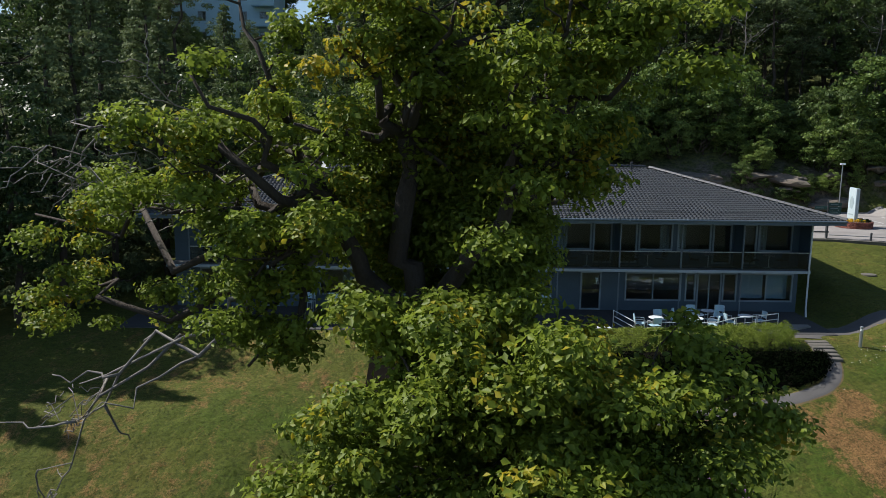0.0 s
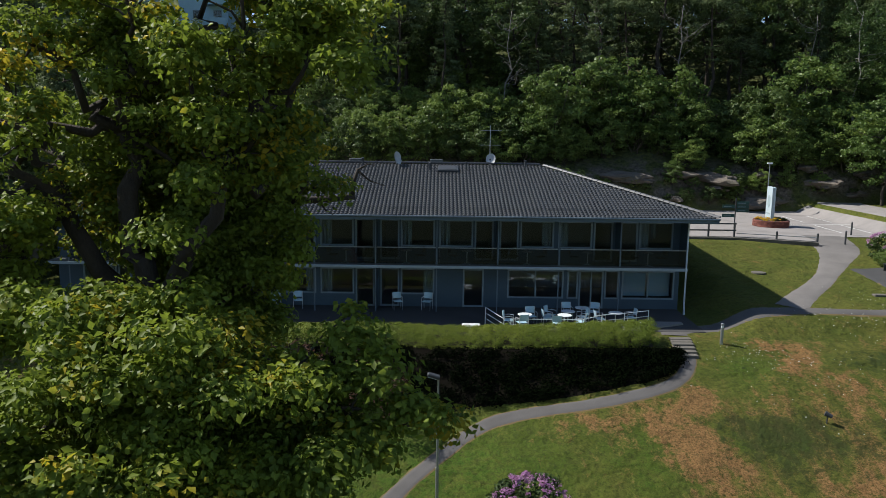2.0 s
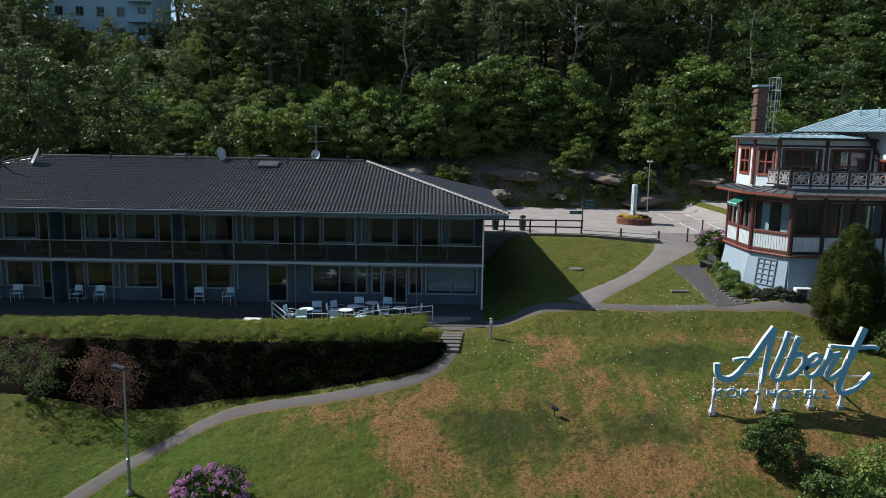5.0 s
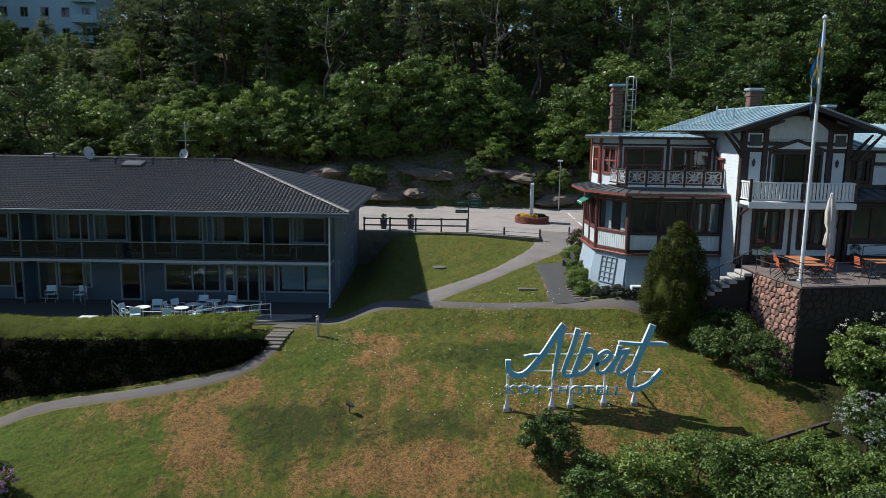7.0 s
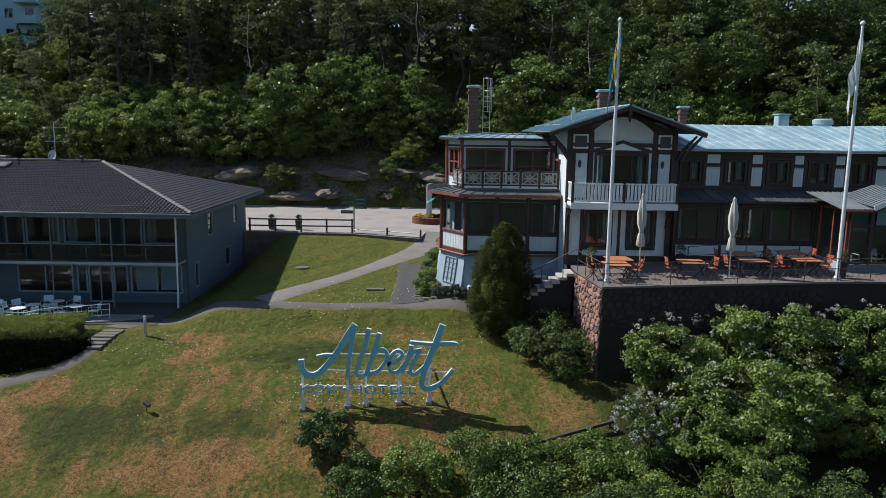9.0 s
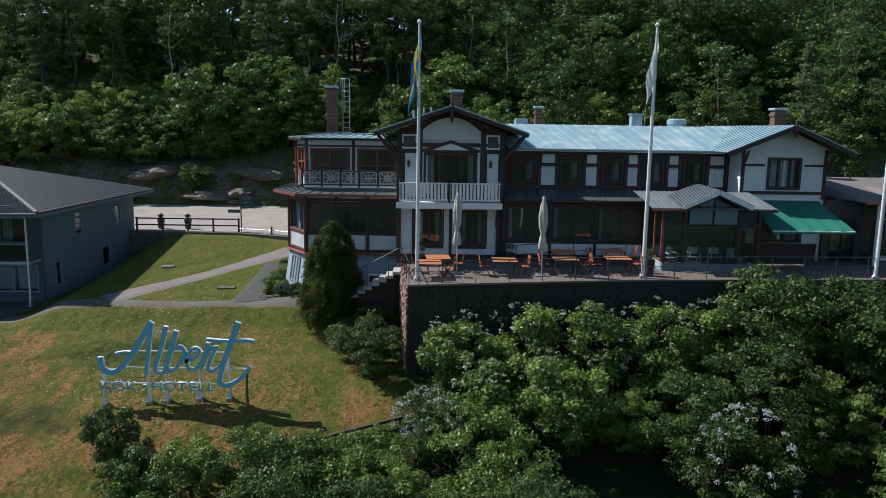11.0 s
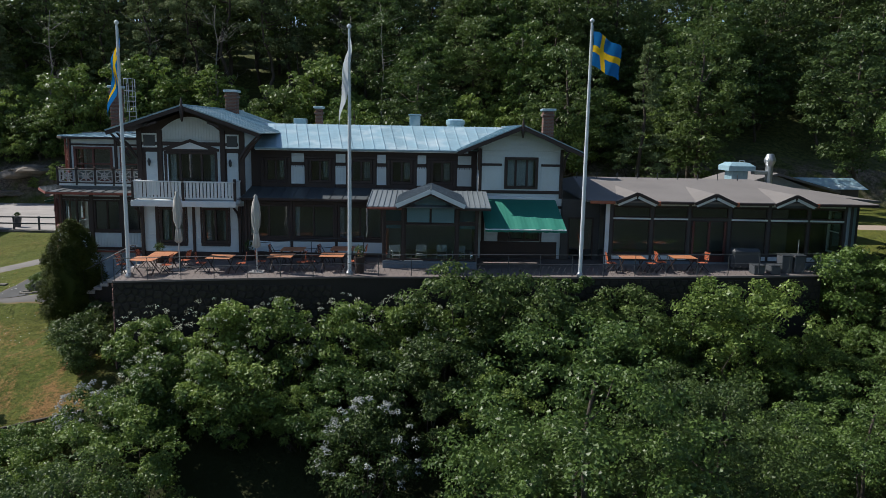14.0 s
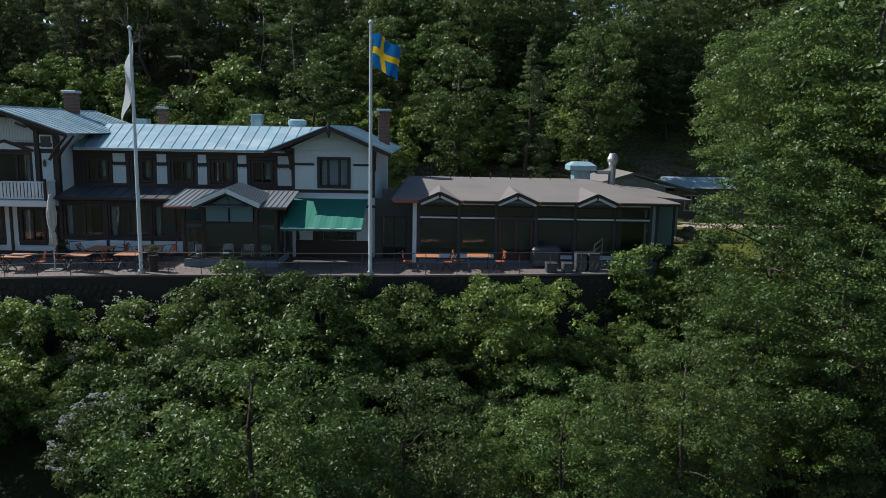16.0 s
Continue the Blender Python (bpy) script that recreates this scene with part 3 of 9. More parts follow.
# ---- windows and doors ----
def window(parent, x0, z0, x1, z1, y, cols=1, rows=1, frame_m=None, f=0.07, name="window", m=None, glass=None, out=0.03, deep=0.1, sill=False, bars_at=None):
    """A window in a wall that faces -y: frame and panes; m turns it to other walls."""
    frame_m = frame_m or M_FRAME
    g = Geo()
    w = Geo()
    y0, y1 = y - out, y + deep
    g.box(x0, y0, z0, x0 + f, y1, z1, 0.008, m)
    g.box(x1 - f, y0, z0, x1, y1, z1, 0.008, m)
    g.box(x0 + f, y0, z1 - f, x1 - f, y1, z1, 0.008, m)
    g.box(x0 + f, y0, z0, x1 - f, y1, z0 + f, 0.008, m)
    cuts = bars_at or [k / cols for k in range(1, cols)]
    for c in cuts:
        cx = x0 + (x1 - x0) * c
        g.box(cx - f * 0.4, y0 + 0.01, z0 + f, cx + f * 0.4, y1 - 0.01, z1 - f, 0.006, m)
    for k in range(1, rows):
        cz = z0 + (z1 - z0) * k / rows
        g.box(x0 + f, y0 + 0.012, cz - f * 0.3, x1 - f, y1 - 0.012, cz + f * 0.3, 0.006, m)
    ob = part(name, g, frame_m, parent)
    edges = [x0 + f * 0.7] + [x0 + (x1 - x0) * c for c in cuts] + [x1 - f * 0.7]
    for a, b in zip(edges, edges[1:]):
        w = Geo().box(a, (y0 + y1) / 2 - 0.006, z0 + f * 0.7, b, (y0 + y1) / 2 + 0.006, z1 - f * 0.7, 0, m)
        p = part("pane", w, glass or M_GLASS, ob)
        p.visible_shadow = False
    if sill:
        part("sill", Geo().box(x0 - 0.05, y - 0.12, z0 - 0.05, x1 + 0.05, y + 0.02, z0, 0.01, m), frame_m, ob)
    return ob


# ---- two-storey hotel building ----
HX0, HX1, HF, HB, HG = -14.6, 19.45, 39.9, 53.0, -0.38
hotel = thing("hotel_building", (2.4, 46, HG), "two-storey blue-grey hotel block with balconies and dark tiled roof", "building")
BAY = 3.25
up_holes, low_holes = [], []
bays = [HX1 - 0.35 - BAY * k for k in range(11)]
for k in range(10):
    r, l = bays[k], bays[k + 1]
    if k % 2 == 0:
        wd, dr = (l + 1.28, 2.98, r - 0.12, 4.48), (l + 0.16, 2.28, l + 1.2, 4.48)
    else:
        wd, dr = (l + 0.12, 2.98, r - 1.28, 4.48), (r - 1.2, 2.28, r - 0.16, 4.48)
    up_holes += [wd, dr]
    if k >= 4:
        low_holes += [(wd[0], 0.32, wd[2], 1.78), (dr[0], -0.36, dr[2], 1.78)]
low_holes += [(16.3, 0.18, 19.2, 1.78), (15.35, 0.18, 16.15, 1.78), (13.95, -0.36, 15.3, 1.78), (13.3, 0.18, 13.9, 1.78), (10.0, 0.18, 13.1, 1.78), (7.55, -0.36, 8.7, 1.78)]
part("front_wall", Geo().wall(HX0, HX1, HG, 2.12, HF, 0.25, low_holes), mat("blue_grey_boarding", (0.050, 0.086, 0.115), 0.6, vary=0.1), hotel)
part("front_wall", Geo().wall(HX0, HX1, 2.121, 4.95, HF, 0.25, up_holes), bpy.data.materials["blue_grey_boarding"], hotel)
# end walls; the right one has a few openings towards the lawn
end = Matrix.Translation((HX1, 0, 0)) @ Matrix.Rotation(radians(90), 4, "Z")
side_holes = [(41.3, 0.2, 42.0, 1.7), (43.9, 2.9, 44.9, 4.3), (47.5, 0.3, 48.7, 1.6), (49.6, 2.9, 50.6, 4.3)]
part("end_wall", Geo().wall(HF + 0.25, HB, HG, 4.95, 0, 0.25, side_holes, m=end), M_RENDER, hotel, "pale grey rendered end wall")
part("end_wall", Geo().box(HX0, HF + 0.25, HG, HX0 + 0.25, HB, 4.95), M_RENDER, hotel)
part("back_wall", Geo().box(HX0 + 0.25, HB - 0.25, HG, HX1 - 0.25, HB, 4.95), M_RENDER, hotel)
part("floor_slab", Geo().box(HX0 + 0.25, HF + 0.25, 2.0, HX1 - 0.26, HB - 0.26, 2.2), M_INSIDE, hotel)
part("ground_slab", Geo().box(HX0 + 0.25, HF + 0.25, HG - 0.4, HX1 - 0.26, HB - 0.26, HG + 0.05), M_INSIDE, hotel)
part("inner_wall", Geo().box(HX0 + 0.25, 45.2, HG + 0.05, HX1 - 0.26, 45.4, 4.94), M_INSIDE, hotel)
for k in range(1, 11):
    part("room_wall", Geo().box(bays[k] - 0.06, HF + 0.26, 2.21, bays[k] + 0.06, 45.19, 4.94), M_INSIDE, hotel)
for k in range(4, 11):
    part("room_wall", Geo().box(bays[k] - 0.06, HF + 0.26, HG + 0.06, bays[k] + 0.06, 45.19, 1.99), M_INSIDE, hotel)
for h in up_holes + low_holes:
    wide = h[2] - h[0]
    door = h[1] in (2.28, -0.36)
    cols = 2 if (h[1] == 0.18 and wide > 2) or (door and wide > 1.3) else 1
    window(hotel, h[0], h[1], h[2], h[3], HF, cols, 1, M_FRAME, 0.09, "balcony_door" if door else "window")
for h in side_holes:
    window(hotel, h[0], h[1], h[2], h[3], 0, 1, 1, M_FRAME, 0.08, m=end)
# curtains behind some windows
M_CURTAIN = mat("dull_curtain", (0.30, 0.33, 0.33), 0.9, fine=8, stretch=(9, 9, 0.2), vary=0.3)
for k, h in enumerate(up_holes[::2] + low_holes[0:12:2]):
    g = Geo()
    x = h[0] + 0.03
    side = random.choice((0, 1))
    x = h[0] + 0.05 if side else h[2] - 0.6
    pts = [(x + i * 0.055, HF + 0.34 + 0.03 * math.sin(i * 1.9)) for i in range(11)]
    vs = [(a, b, h[1] + 0.05) for a, b in pts] + [(a, b, h[3]) for a, b in pts]
    g.add(vs, [[i, i + 1, i + 12, i + 11] for i in range(10)])
    part("curtain", g, M_CURTAIN, hotel, "dull pale hanging curtain")
M_POST = mat("grey_steel_post", (0.13, 0.17, 0.20), 0.5)
# pale blinds in the corner room
for a, b in ((16.45, 17.7), (17.85, 19.05)):
    part("blind", Geo().box(a, HF + 0.36, 0.3, b, HF + 0.38, 1.7), mat("pale_blue_blind", (0.30, 0.42, 0.50), 0.8) if a < 17 else bpy.data.materials["pale_blue_blind"], hotel, "pale blue roller blind behind glass")
# balcony deck, fascia, posts, glass rail, partitions
part("balcony_deck", Geo().box(HX0, 38.62, 2.02, HX1, HF - 0.003, 2.16, 0.01), M_CONCRETE, hotel)
part("balcony_fascia", Geo().box(HX0 - 0.02, 38.56, 2.02, HX1 + 0.02, 38.617, 2.17, 0.01), mat("pale_metal_fascia", (0.34, 0.40, 0.43), 0.5), hotel, "pale metal edge strip")
for k in range(11):
    x = bays[k] + (0.29 if k == 0 else 0)
    part("post", Geo().box(x - 0.03, 38.63, HG, x + 0.03, 38.69, 1.975, 0.008), M_POST, hotel)
    part("post", Geo().box(x - 0.03, 38.63, 2.22, x + 0.03, 38.69, 4.93, 0.008), M_POST, hotel)
    if k % 2 == 1 or k == 0:
        part("balcony_divider", Geo().box(x - 0.03, 38.75, 2.17, x + 0.03, HF - 0.004, 4.6, 0.01), M_BLUEPANEL, hotel)
        if k >= 5:
            part("balcony_divider", Geo().box(x - 0.03, 38.75, HG, x + 0.03, HF - 0.004, 1.9, 0.01), M_BLUEPANEL, hotel)
    if k:
        a, b = bays[k] + 0.06, (bays[k - 1] + (0.22 if k == 1 else -0.06))
        p = part("rail_glass", Geo().box(a, 38.655, 2.26, b, 38.665, 3.1), M_RAILGLASS, hotel)
        p.visible_shadow = False
        part("hand_rail", Geo().box(a, 38.63, 3.1, b, 38.69, 3.15, 0.01), M_STEEL, hotel)
# blue panel at the corner of the ground floor
part("soffit", Geo().box(HX0 - 1.0, 37.75, 4.8, HX1 + 1.0, HF - 0.004, 4.86), M_POST, hotel)
part("soffit", Geo().box(HX1 + 0.004, HF, 4.8, HX1 + 1.0, 53.8, 4.86), M_RENDER, hotel)
part("downpipe", Geo().tube([(HX1 - 0.08, 38.58, 4.8), (HX1 - 0.08, 38.58, 0.2), (HX1 - 0.08, 38.45, -0.3)], 0.045), M_WHITE, hotel)
# roof: sheathing under tiles
RX0, RX1, RY0, RY1, RZ0, RZ1 = -15.7, 20.6, 37.6, 54.0, 4.95, 7.2
RM = (RY0 + RY1) / 2
RUN = RM - RY0
lx, rx = RX0 + RUN, RX1 - RUN
up = Geo().add([(RX0, RY0, RZ0 - 0.06), (RX1, RY0, RZ0 - 0.06), (RX1, RY1, RZ0 - 0.06), (RX0, RY1, RZ0 - 0.06), (lx, RM, RZ1 - 0.06), (rx, RM, RZ1 - 0.06)],
                [[0, 1, 5, 4], [1, 2, 5], [2, 3, 4, 5], [3, 0, 4], [3, 2, 1, 0]])
roof = part("roof", up, M_DARKFRAME, hotel, "dark grey concrete pantile hip roof")
part("gutter", Geo().tube([(RX0, RY0 - 0.06, 4.92), (RX1, RY0 - 0.06, 4.92)], 0.055), M_POST, hotel)
part("fascia", Geo().box(RX0, RY0 + 0.02, 4.72, RX1, RY0 + 0.05, 4.9), M_RENDER, hotel)
part("fascia", Geo().box(RX1 - 0.04, RY0 + 0.06, 4.72, RX1, RY1, 4.9), M_RENDER, hotel)


def pantiles(corner, along, upslope, rows, length_at, tw=0.21, th=0.29):
    """Rows of waved tiles on a slope; length_at gives the row's start and end."""
    a, u = Vector(along).normalized(), Vector(upslope).normalized()
    n = a.cross(u).normalized()
    o = Vector(corner)
    prof = [(0.0, 0.0), (0.12, 0.012), (0.3, 0.042), (0.5, 0.056), (0.7, 0.042), (0.86, 0.012)]
    vs, fs = [], []
    for r in range(rows):
        s0, s1 = length_at((r + 0.5) * th)
        k0, k1 = int(math.ceil(s0 / tw)), int(s1 / tw)
        for k in range(k0, k1):
            b = len(vs)
            j = random.uniform(-0.002, 0.002)
            for v, h in ((-0.03, 0.035), (th + 0.02, 0.0)):
                for pu, ph in prof:
                    vs.append(tuple(o + a * ((k + pu * 1.12) * tw) + u * (r * th + v) + n * (ph + h + j)))
            m_ = len(prof)
            fs += [[b + i, b + i + 1, b + m_ + i + 1, b + m_ + i] for i in range(m_ - 1)]
            vs += [tuple(Vector(vs[b + i]) - n * 0.05) for i in range(m_)]
            fs += [[b + 2 * m_ + i, b + 2 * m_ + i + 1, b + i + 1, b + i] for i in range(m_ - 1)]
    return Geo().add(vs, fs)


slope = math.hypot(RUN, RZ1 - RZ0)
uy, uz = RUN / slope, (RZ1 - RZ0) / slope
rows = int(slope / 0.29)
part("roof_tiles", pantiles((RX0, RY0, RZ0), (1, 0, 0), (0, uy, uz), rows, lambda d: (d * uy, RX1 - RX0 - d * uy)), M_TILE, hotel, kind="stuff")
part("roof_tiles", pantiles((RX1, RY0, RZ0), (0, 1, 0), (-uy, 0, uz), rows, lambda d: (d * uy, RY1 - RY0 - d * uy)), M_TILE, hotel, kind="stuff")
part("roof_tiles", pantiles((RX0, RY1, RZ0), (0, -1, 0), (uy, 0, uz), rows, lambda d: (d * uy, RY1 - RY0 - d * uy)), M_TILE, hotel, kind="stuff")


def cap_tile():
    g = Geo()
    pts = [(-0.13, 0.0), (-0.09, 0.07), (0, 0.1), (0.09, 0.07), (0.13, 0.0)]
    vs = [(0, y, z + 0.02) for y, z in pts] + [(0.42, y * 0.9, z) for y, z in pts]
    g.add(vs, [[i + 1, i, i + 5, i + 6] for i in range(4)] + [[0, 1, 2, 3, 4], [9, 8, 7, 6, 5]])
    return mesh_of("ridge_tile", g)


CAP = cap_tile()
CAP.materials.append(M_TILE)
CAPL = CAP.copy()
CAPL.materials.clear()
CAPL.materials.append(mat("pale_hip_tile", (0.13, 0.13, 0.13), 0.45, fine=20, vary=0.3))


def caps(a, b, step=0.36, me=CAP):
    a, b = Vector(a), Vector(b)
    d = (b - a).normalized()
    q = d.to_track_quat("X", "Z").to_matrix().to_4x4()
    for i in range(int((b - a).length / step)):
        ob = new("ridge_tile", me)
        ob.parent = roof
        ob.matrix_basis = Matrix.Translation(a + d * step * i + Vector((0, 0, 0.03)) - BASE[roof]) @ q


caps((lx, RM, RZ1 + 0.02), (rx, RM, RZ1 + 0.02))
# only the front right hip has the paler tiles
caps((RX1, RY0, RZ0 + 0.02), (rx, RM, RZ1 + 0.04), me=CAPL)
caps((RX0, RY0, RZ0 + 0.02), (lx, RM, RZ1 + 0.04))


# ---- villa restaurant ----
M_BOARD = board_mat("white_lap_boarding", (0.54, 0.61, 0.64), 0.16, "Z", stain=(0.5, 0.5, 0.47))
M_SLAT = board_mat("white_upright_boarding", (0.54, 0.61, 0.64), 0.13, "X", stain=(0.5, 0.5, 0.47))
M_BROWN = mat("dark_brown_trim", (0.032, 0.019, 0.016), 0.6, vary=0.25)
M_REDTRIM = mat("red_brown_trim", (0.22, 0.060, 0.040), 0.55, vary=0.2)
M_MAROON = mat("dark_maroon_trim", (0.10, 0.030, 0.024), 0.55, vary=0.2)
M_SHEET = mat("blue_grey_sheet_roof", (0.24, 0.365, 0.42), 0.38, 0.0, fine=6, coarse=1.4, vary=0.22, stain=(0.50, 0.56, 0.57), amount=0.65, obj=0.35)
M_DARKSHEET = mat("dark_sheet_roof", (0.075, 0.085, 0.09), 0.5, 0.1, fine=8, vary=0.2, obj=0.2)
M_FELT = mat("brown_grey_roofing_felt", (0.165, 0.150, 0.140), 0.85, fine=18, coarse=0.5, vary=0.16, stain=(0.10, 0.092, 0.088))
M_ROOFGREY = mat("ribbed_grey_sheet_roof", (0.17, 0.195, 0.21), 0.42, 0.1, fine=8, vary=0.2, obj=0.2)
M_PALEPANE = mat("pale_blue_blind", (0.085, 0.17, 0.20), 0.3, fine=5, vary=0.08)
M_PLINTH = mat("blue_grey_plinth", (0.28, 0.36, 0.43), 0.8, fine=16, vary=0.14, stain=(0.18, 0.2, 0.22))
# mortar darkened along with the front stones to stand for their shade
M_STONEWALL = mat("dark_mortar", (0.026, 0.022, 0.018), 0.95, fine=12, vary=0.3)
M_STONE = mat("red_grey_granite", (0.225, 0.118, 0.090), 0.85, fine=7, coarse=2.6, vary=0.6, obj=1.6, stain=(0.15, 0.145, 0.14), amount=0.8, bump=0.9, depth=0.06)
# darker copy of the granite: shade on the terrace front put into colour
M_SHADESTONE = mat("shaded_granite", (0.030, 0.024, 0.019), 0.95, fine=10, coarse=2.2, vary=0.4, obj=0.5, stain=(0.03, 0.034, 0.016), amount=0.6)
# darker copy of the plinth paint for fronts that lie in shade
M_SHADEPLINTH = mat("shaded_blue_grey_plinth", (0.12, 0.155, 0.19), 0.8, fine=16, vary=0.14, stain=(0.08, 0.09, 0.1))
M_PAVE = mat("granite_paving", (0.14, 0.115, 0.105), 0.9, fine=9, coarse=1.2, vary=0.25, stain=(0.15, 0.14, 0.13))
M_AWNING = mat("green_awning_cloth", (0.007, 0.150, 0.105), 0.8, fine=30, vary=0.1)
M_WHITESHADE = mat("white_blind", (0.62, 0.66, 0.66), 0.8)


def brick_mat(name, a, b, mortar):
    m, t, p = shader(name)
    co = t.nodes.new("ShaderNodeTexCoord")
    mp = t.nodes.new("ShaderNodeMapping")
    mp.inputs["Rotation"].default_value = (radians(90), 0, 0)
    br = t.nodes.new("ShaderNodeTexBrick")
    br.inputs["Color1"].default_value, br.inputs["Color2"].default_value, br.inputs["Mortar"].default_value = (*a, 1), (*b, 1), (*mortar, 1)
    br.inputs["Scale"].default_value = 2.0
    br.inputs["Mortar Size"].default_value = 0.03
    br.inputs["Brick Width"].default_value = 0.5
    br.inputs["Row Height"].default_value = 0.16
    t.links.new(co.outputs["Object"], mp.inputs[0])
    t.links.new(mp.outputs[0], br.inputs["Vector"])
    t.links.new(br.outputs["Color"], p.inputs["Base Color"])
    p.inputs["Roughness"].default_value = 0.9
    bp = t.nodes.new("ShaderNodeBump")
    bp.invert = True
    bp.inputs["Strength"].default_value = 0.5
    bp.inputs["Distance"].default_value = 0.02
    t.links.new(br.outputs["Fac"], bp.inputs["Height"])
    t.links.new(bp.outputs[0], p.inputs["Normal"])
    return m


M_BRICK = brick_mat("red_brick", (0.10, 0.040, 0.028), (0.16, 0.066, 0.042), (0.13, 0.11, 0.095))


def bx(name, x0, y0, z0, x1, y1, z1, m, parent, c=0.012, label="", at=None):
    return part(name, Geo().box(x0, y0, z0, x1, y1, z1, c, at), m, parent, label)


def facing(p, q):
    """The matrix that lays a wall facing -y along the line from p to q."""
    return Matrix.Translation((p[0], p[1], 0)) @ Matrix.Rotation(math.atan2(q[1] - p[1], q[0] - p[0]), 4, "Z")


def sheets(parent, a, b, c, d, m, pitch=0.6, thick=0.035, name="roof_sheet"):
    """Standing-seam sheets from the eave a-b up to the ridge d-c."""
    a, b, c, d = map(Vector, (a, b, c, d))
    n = max(1, round(max((b - a).length, (c - d).length) / pitch))
    nrm = (b - a).cross(d - a)
    nrm = (nrm if nrm.length > 1e-6 else (c - b).cross(d - b)).normalized()
    if nrm.z < 0:
        nrm = -nrm
    for i in range(n):
        t0, t1 = i / n, (i + 1) / n
        e0, e1, r0, r1 = a.lerp(b, t0), a.lerp(b, t1), d.lerp(c, t0), d.lerp(c, t1)
        g = Geo()
        top = [e0 + nrm * thick, e1 + nrm * thick, r1 + nrm * thick, r0 + nrm * thick]
        g.hull([*top, e0, e1, r1, r0], [[0, 1, 2, 3], [4, 5, 6, 7], [0, 1, 5, 4], [1, 2, 6, 5], [2, 3, 7, 6], [3, 0, 4, 7]])
        g.beam(e0 + nrm * (thick + 0.012), r0 + nrm * (thick + 0.012), 0.03, 0.045)
        part(name, g, m, parent)


def slats(parent, p, q, z0, top, label="white upright boards", step=0.14, deep=0.022):
    """One panel of upright boards with open joints along p-q; top: a height, or a function of the distance."""
    m = facing(p, q)
    l = math.hypot(q[0] - p[0], q[1] - p[1])
    n = max(2, round(l / step))
    w, j = l / n, 0.03
    us = []
    for i in range(n):
        us += [(i * w, 0.0), (i * w + j / 2, 0.0), (i * w + j / 2, -deep), ((i + 1) * w - j / 2, -deep), ((i + 1) * w - j / 2, 0.0)]
    us.append((l, 0.0))
    vs = []
    for u, d in us:
        vs += [m @ Vector((u, d - 0.004, z0)), m @ Vector((u, d - 0.004, top(u) if callable(top) else top))]
    return part("slat_panel", Geo().add(vs, [[2 * i, 2 * i + 2, 2 * i + 3, 2 * i + 1] for i in range(len(us) - 1)]), M_SLATWHITE, parent, label)


M_SLATWHITE = mat("white_painted_boards", (0.56, 0.63, 0.66), 0.6, fine=16, vary=0.1, stain=(0.5, 0.5, 0.47), amount=0.3)
villa = thing("villa_restaurant", (48, 38, 2.9), "white timber villa with dark brown trim and metal roofs", "building")
VG = 3.05
YF = 35.1
# main block under the front gable
mx0, mx1, mc = 39.7, 44.95, 42.33
low = [(40.65, 3.95, 41.95, 5.75), (42.8, 3.95, 44.1, 5.75)]
upw = [(41.0, 6.35, 43.65, 8.55)]
part("wall", Geo().wall(mx0, mx1, VG, 6.1, YF, 0.25, low), M_BOARD, villa, "white lap-boarded ground-floor wall")
part("wall", Geo().wall(mx0, mx1, 6.101, 8.9, YF, 0.25, upw), M_BROWN, villa, "dark brown timber-framed upper wall")
for a, b, c, d in ((40.1, 40.66, 6.35, 8.5), (44.12, 44.68, 6.35, 8.5), (40.95, 41.2, 6.35, 8.8), (43.55, 43.78, 6.35, 8.8)):
    part("lap_panel", Geo().box(a, YF - 0.035, c, b, YF - 0.004, d, 0.006), M_BOARD, villa, "white lap-boarded panel")
part("lap_panel", Geo().prism([(40.95, 8.6), (43.78, 8.6), (43.78, 8.82), (40.95, 8.82)], YF - 0.03, YF - 0.0045), M_BOARD, villa, "white lap-boarded panel")
part("plinth_board", Geo().box(mx0, YF - 0.04, VG, mx1, YF - 0.004, 3.5, 0.01), M_BROWN, villa)
part("gable", Geo().prism([(mx0, 8.905), (mx1, 8.905), (mx1, 9.6), (mc, 10.62), (mx0, 9.6)], YF, YF + 0.25), M_BROWN, villa, "dark timber gable")
sl = facing((mx0, 45.0), (mx0, YF))
side = [(7.0, 6.5, 7.85, 8.0), (3.0, 6.95, 3.9, 8.35)]
part("side_wall", Geo().wall(0.0, 45.0 - YF - 0.26, VG - 2.2, 9.5, 0, 0.25, side, sl), M_BOARD, villa)
for h in side:
    window(villa, *h, 0, 2, 2, M_REDTRIM, 0.09, m=sl, out=0.06)
    part("window_hood", Geo().box(h[0] - 0.12, -0.16, h[3] + 0.005, h[2] + 0.12, -0.003, h[3] + 0.12, 0.01, sl), M_REDTRIM, villa)
part("side_wall", Geo().box(mx1 - 0.25, YF + 0.26, 6.3, mx1, 45, 9.5), M_BOARD, villa)
part("back_wall", Geo().box(mx0 + 0.26, 44.75, VG - 1, mx1 - 0.26, 45, 9.5), M_BOARD, villa)
for z in (VG - 0.1, 6.05):
    part("floor", Geo().box(mx0 + 0.26, YF + 0.26, z, mx1 - 0.26, 44.7, z + 0.18), M_INSIDE, villa)
part("inner_wall", Geo().box(mx0 + 0.27, 39.0, VG + 0.1, mx1 - 0.27, 39.15, 9.4), M_INSIDE, villa)
part("ceiling", Geo().box(mx0 + 0.26, YF + 0.26, 8.9, mx1 - 0.26, 44.7, 9.0), M_INSIDE, villa)
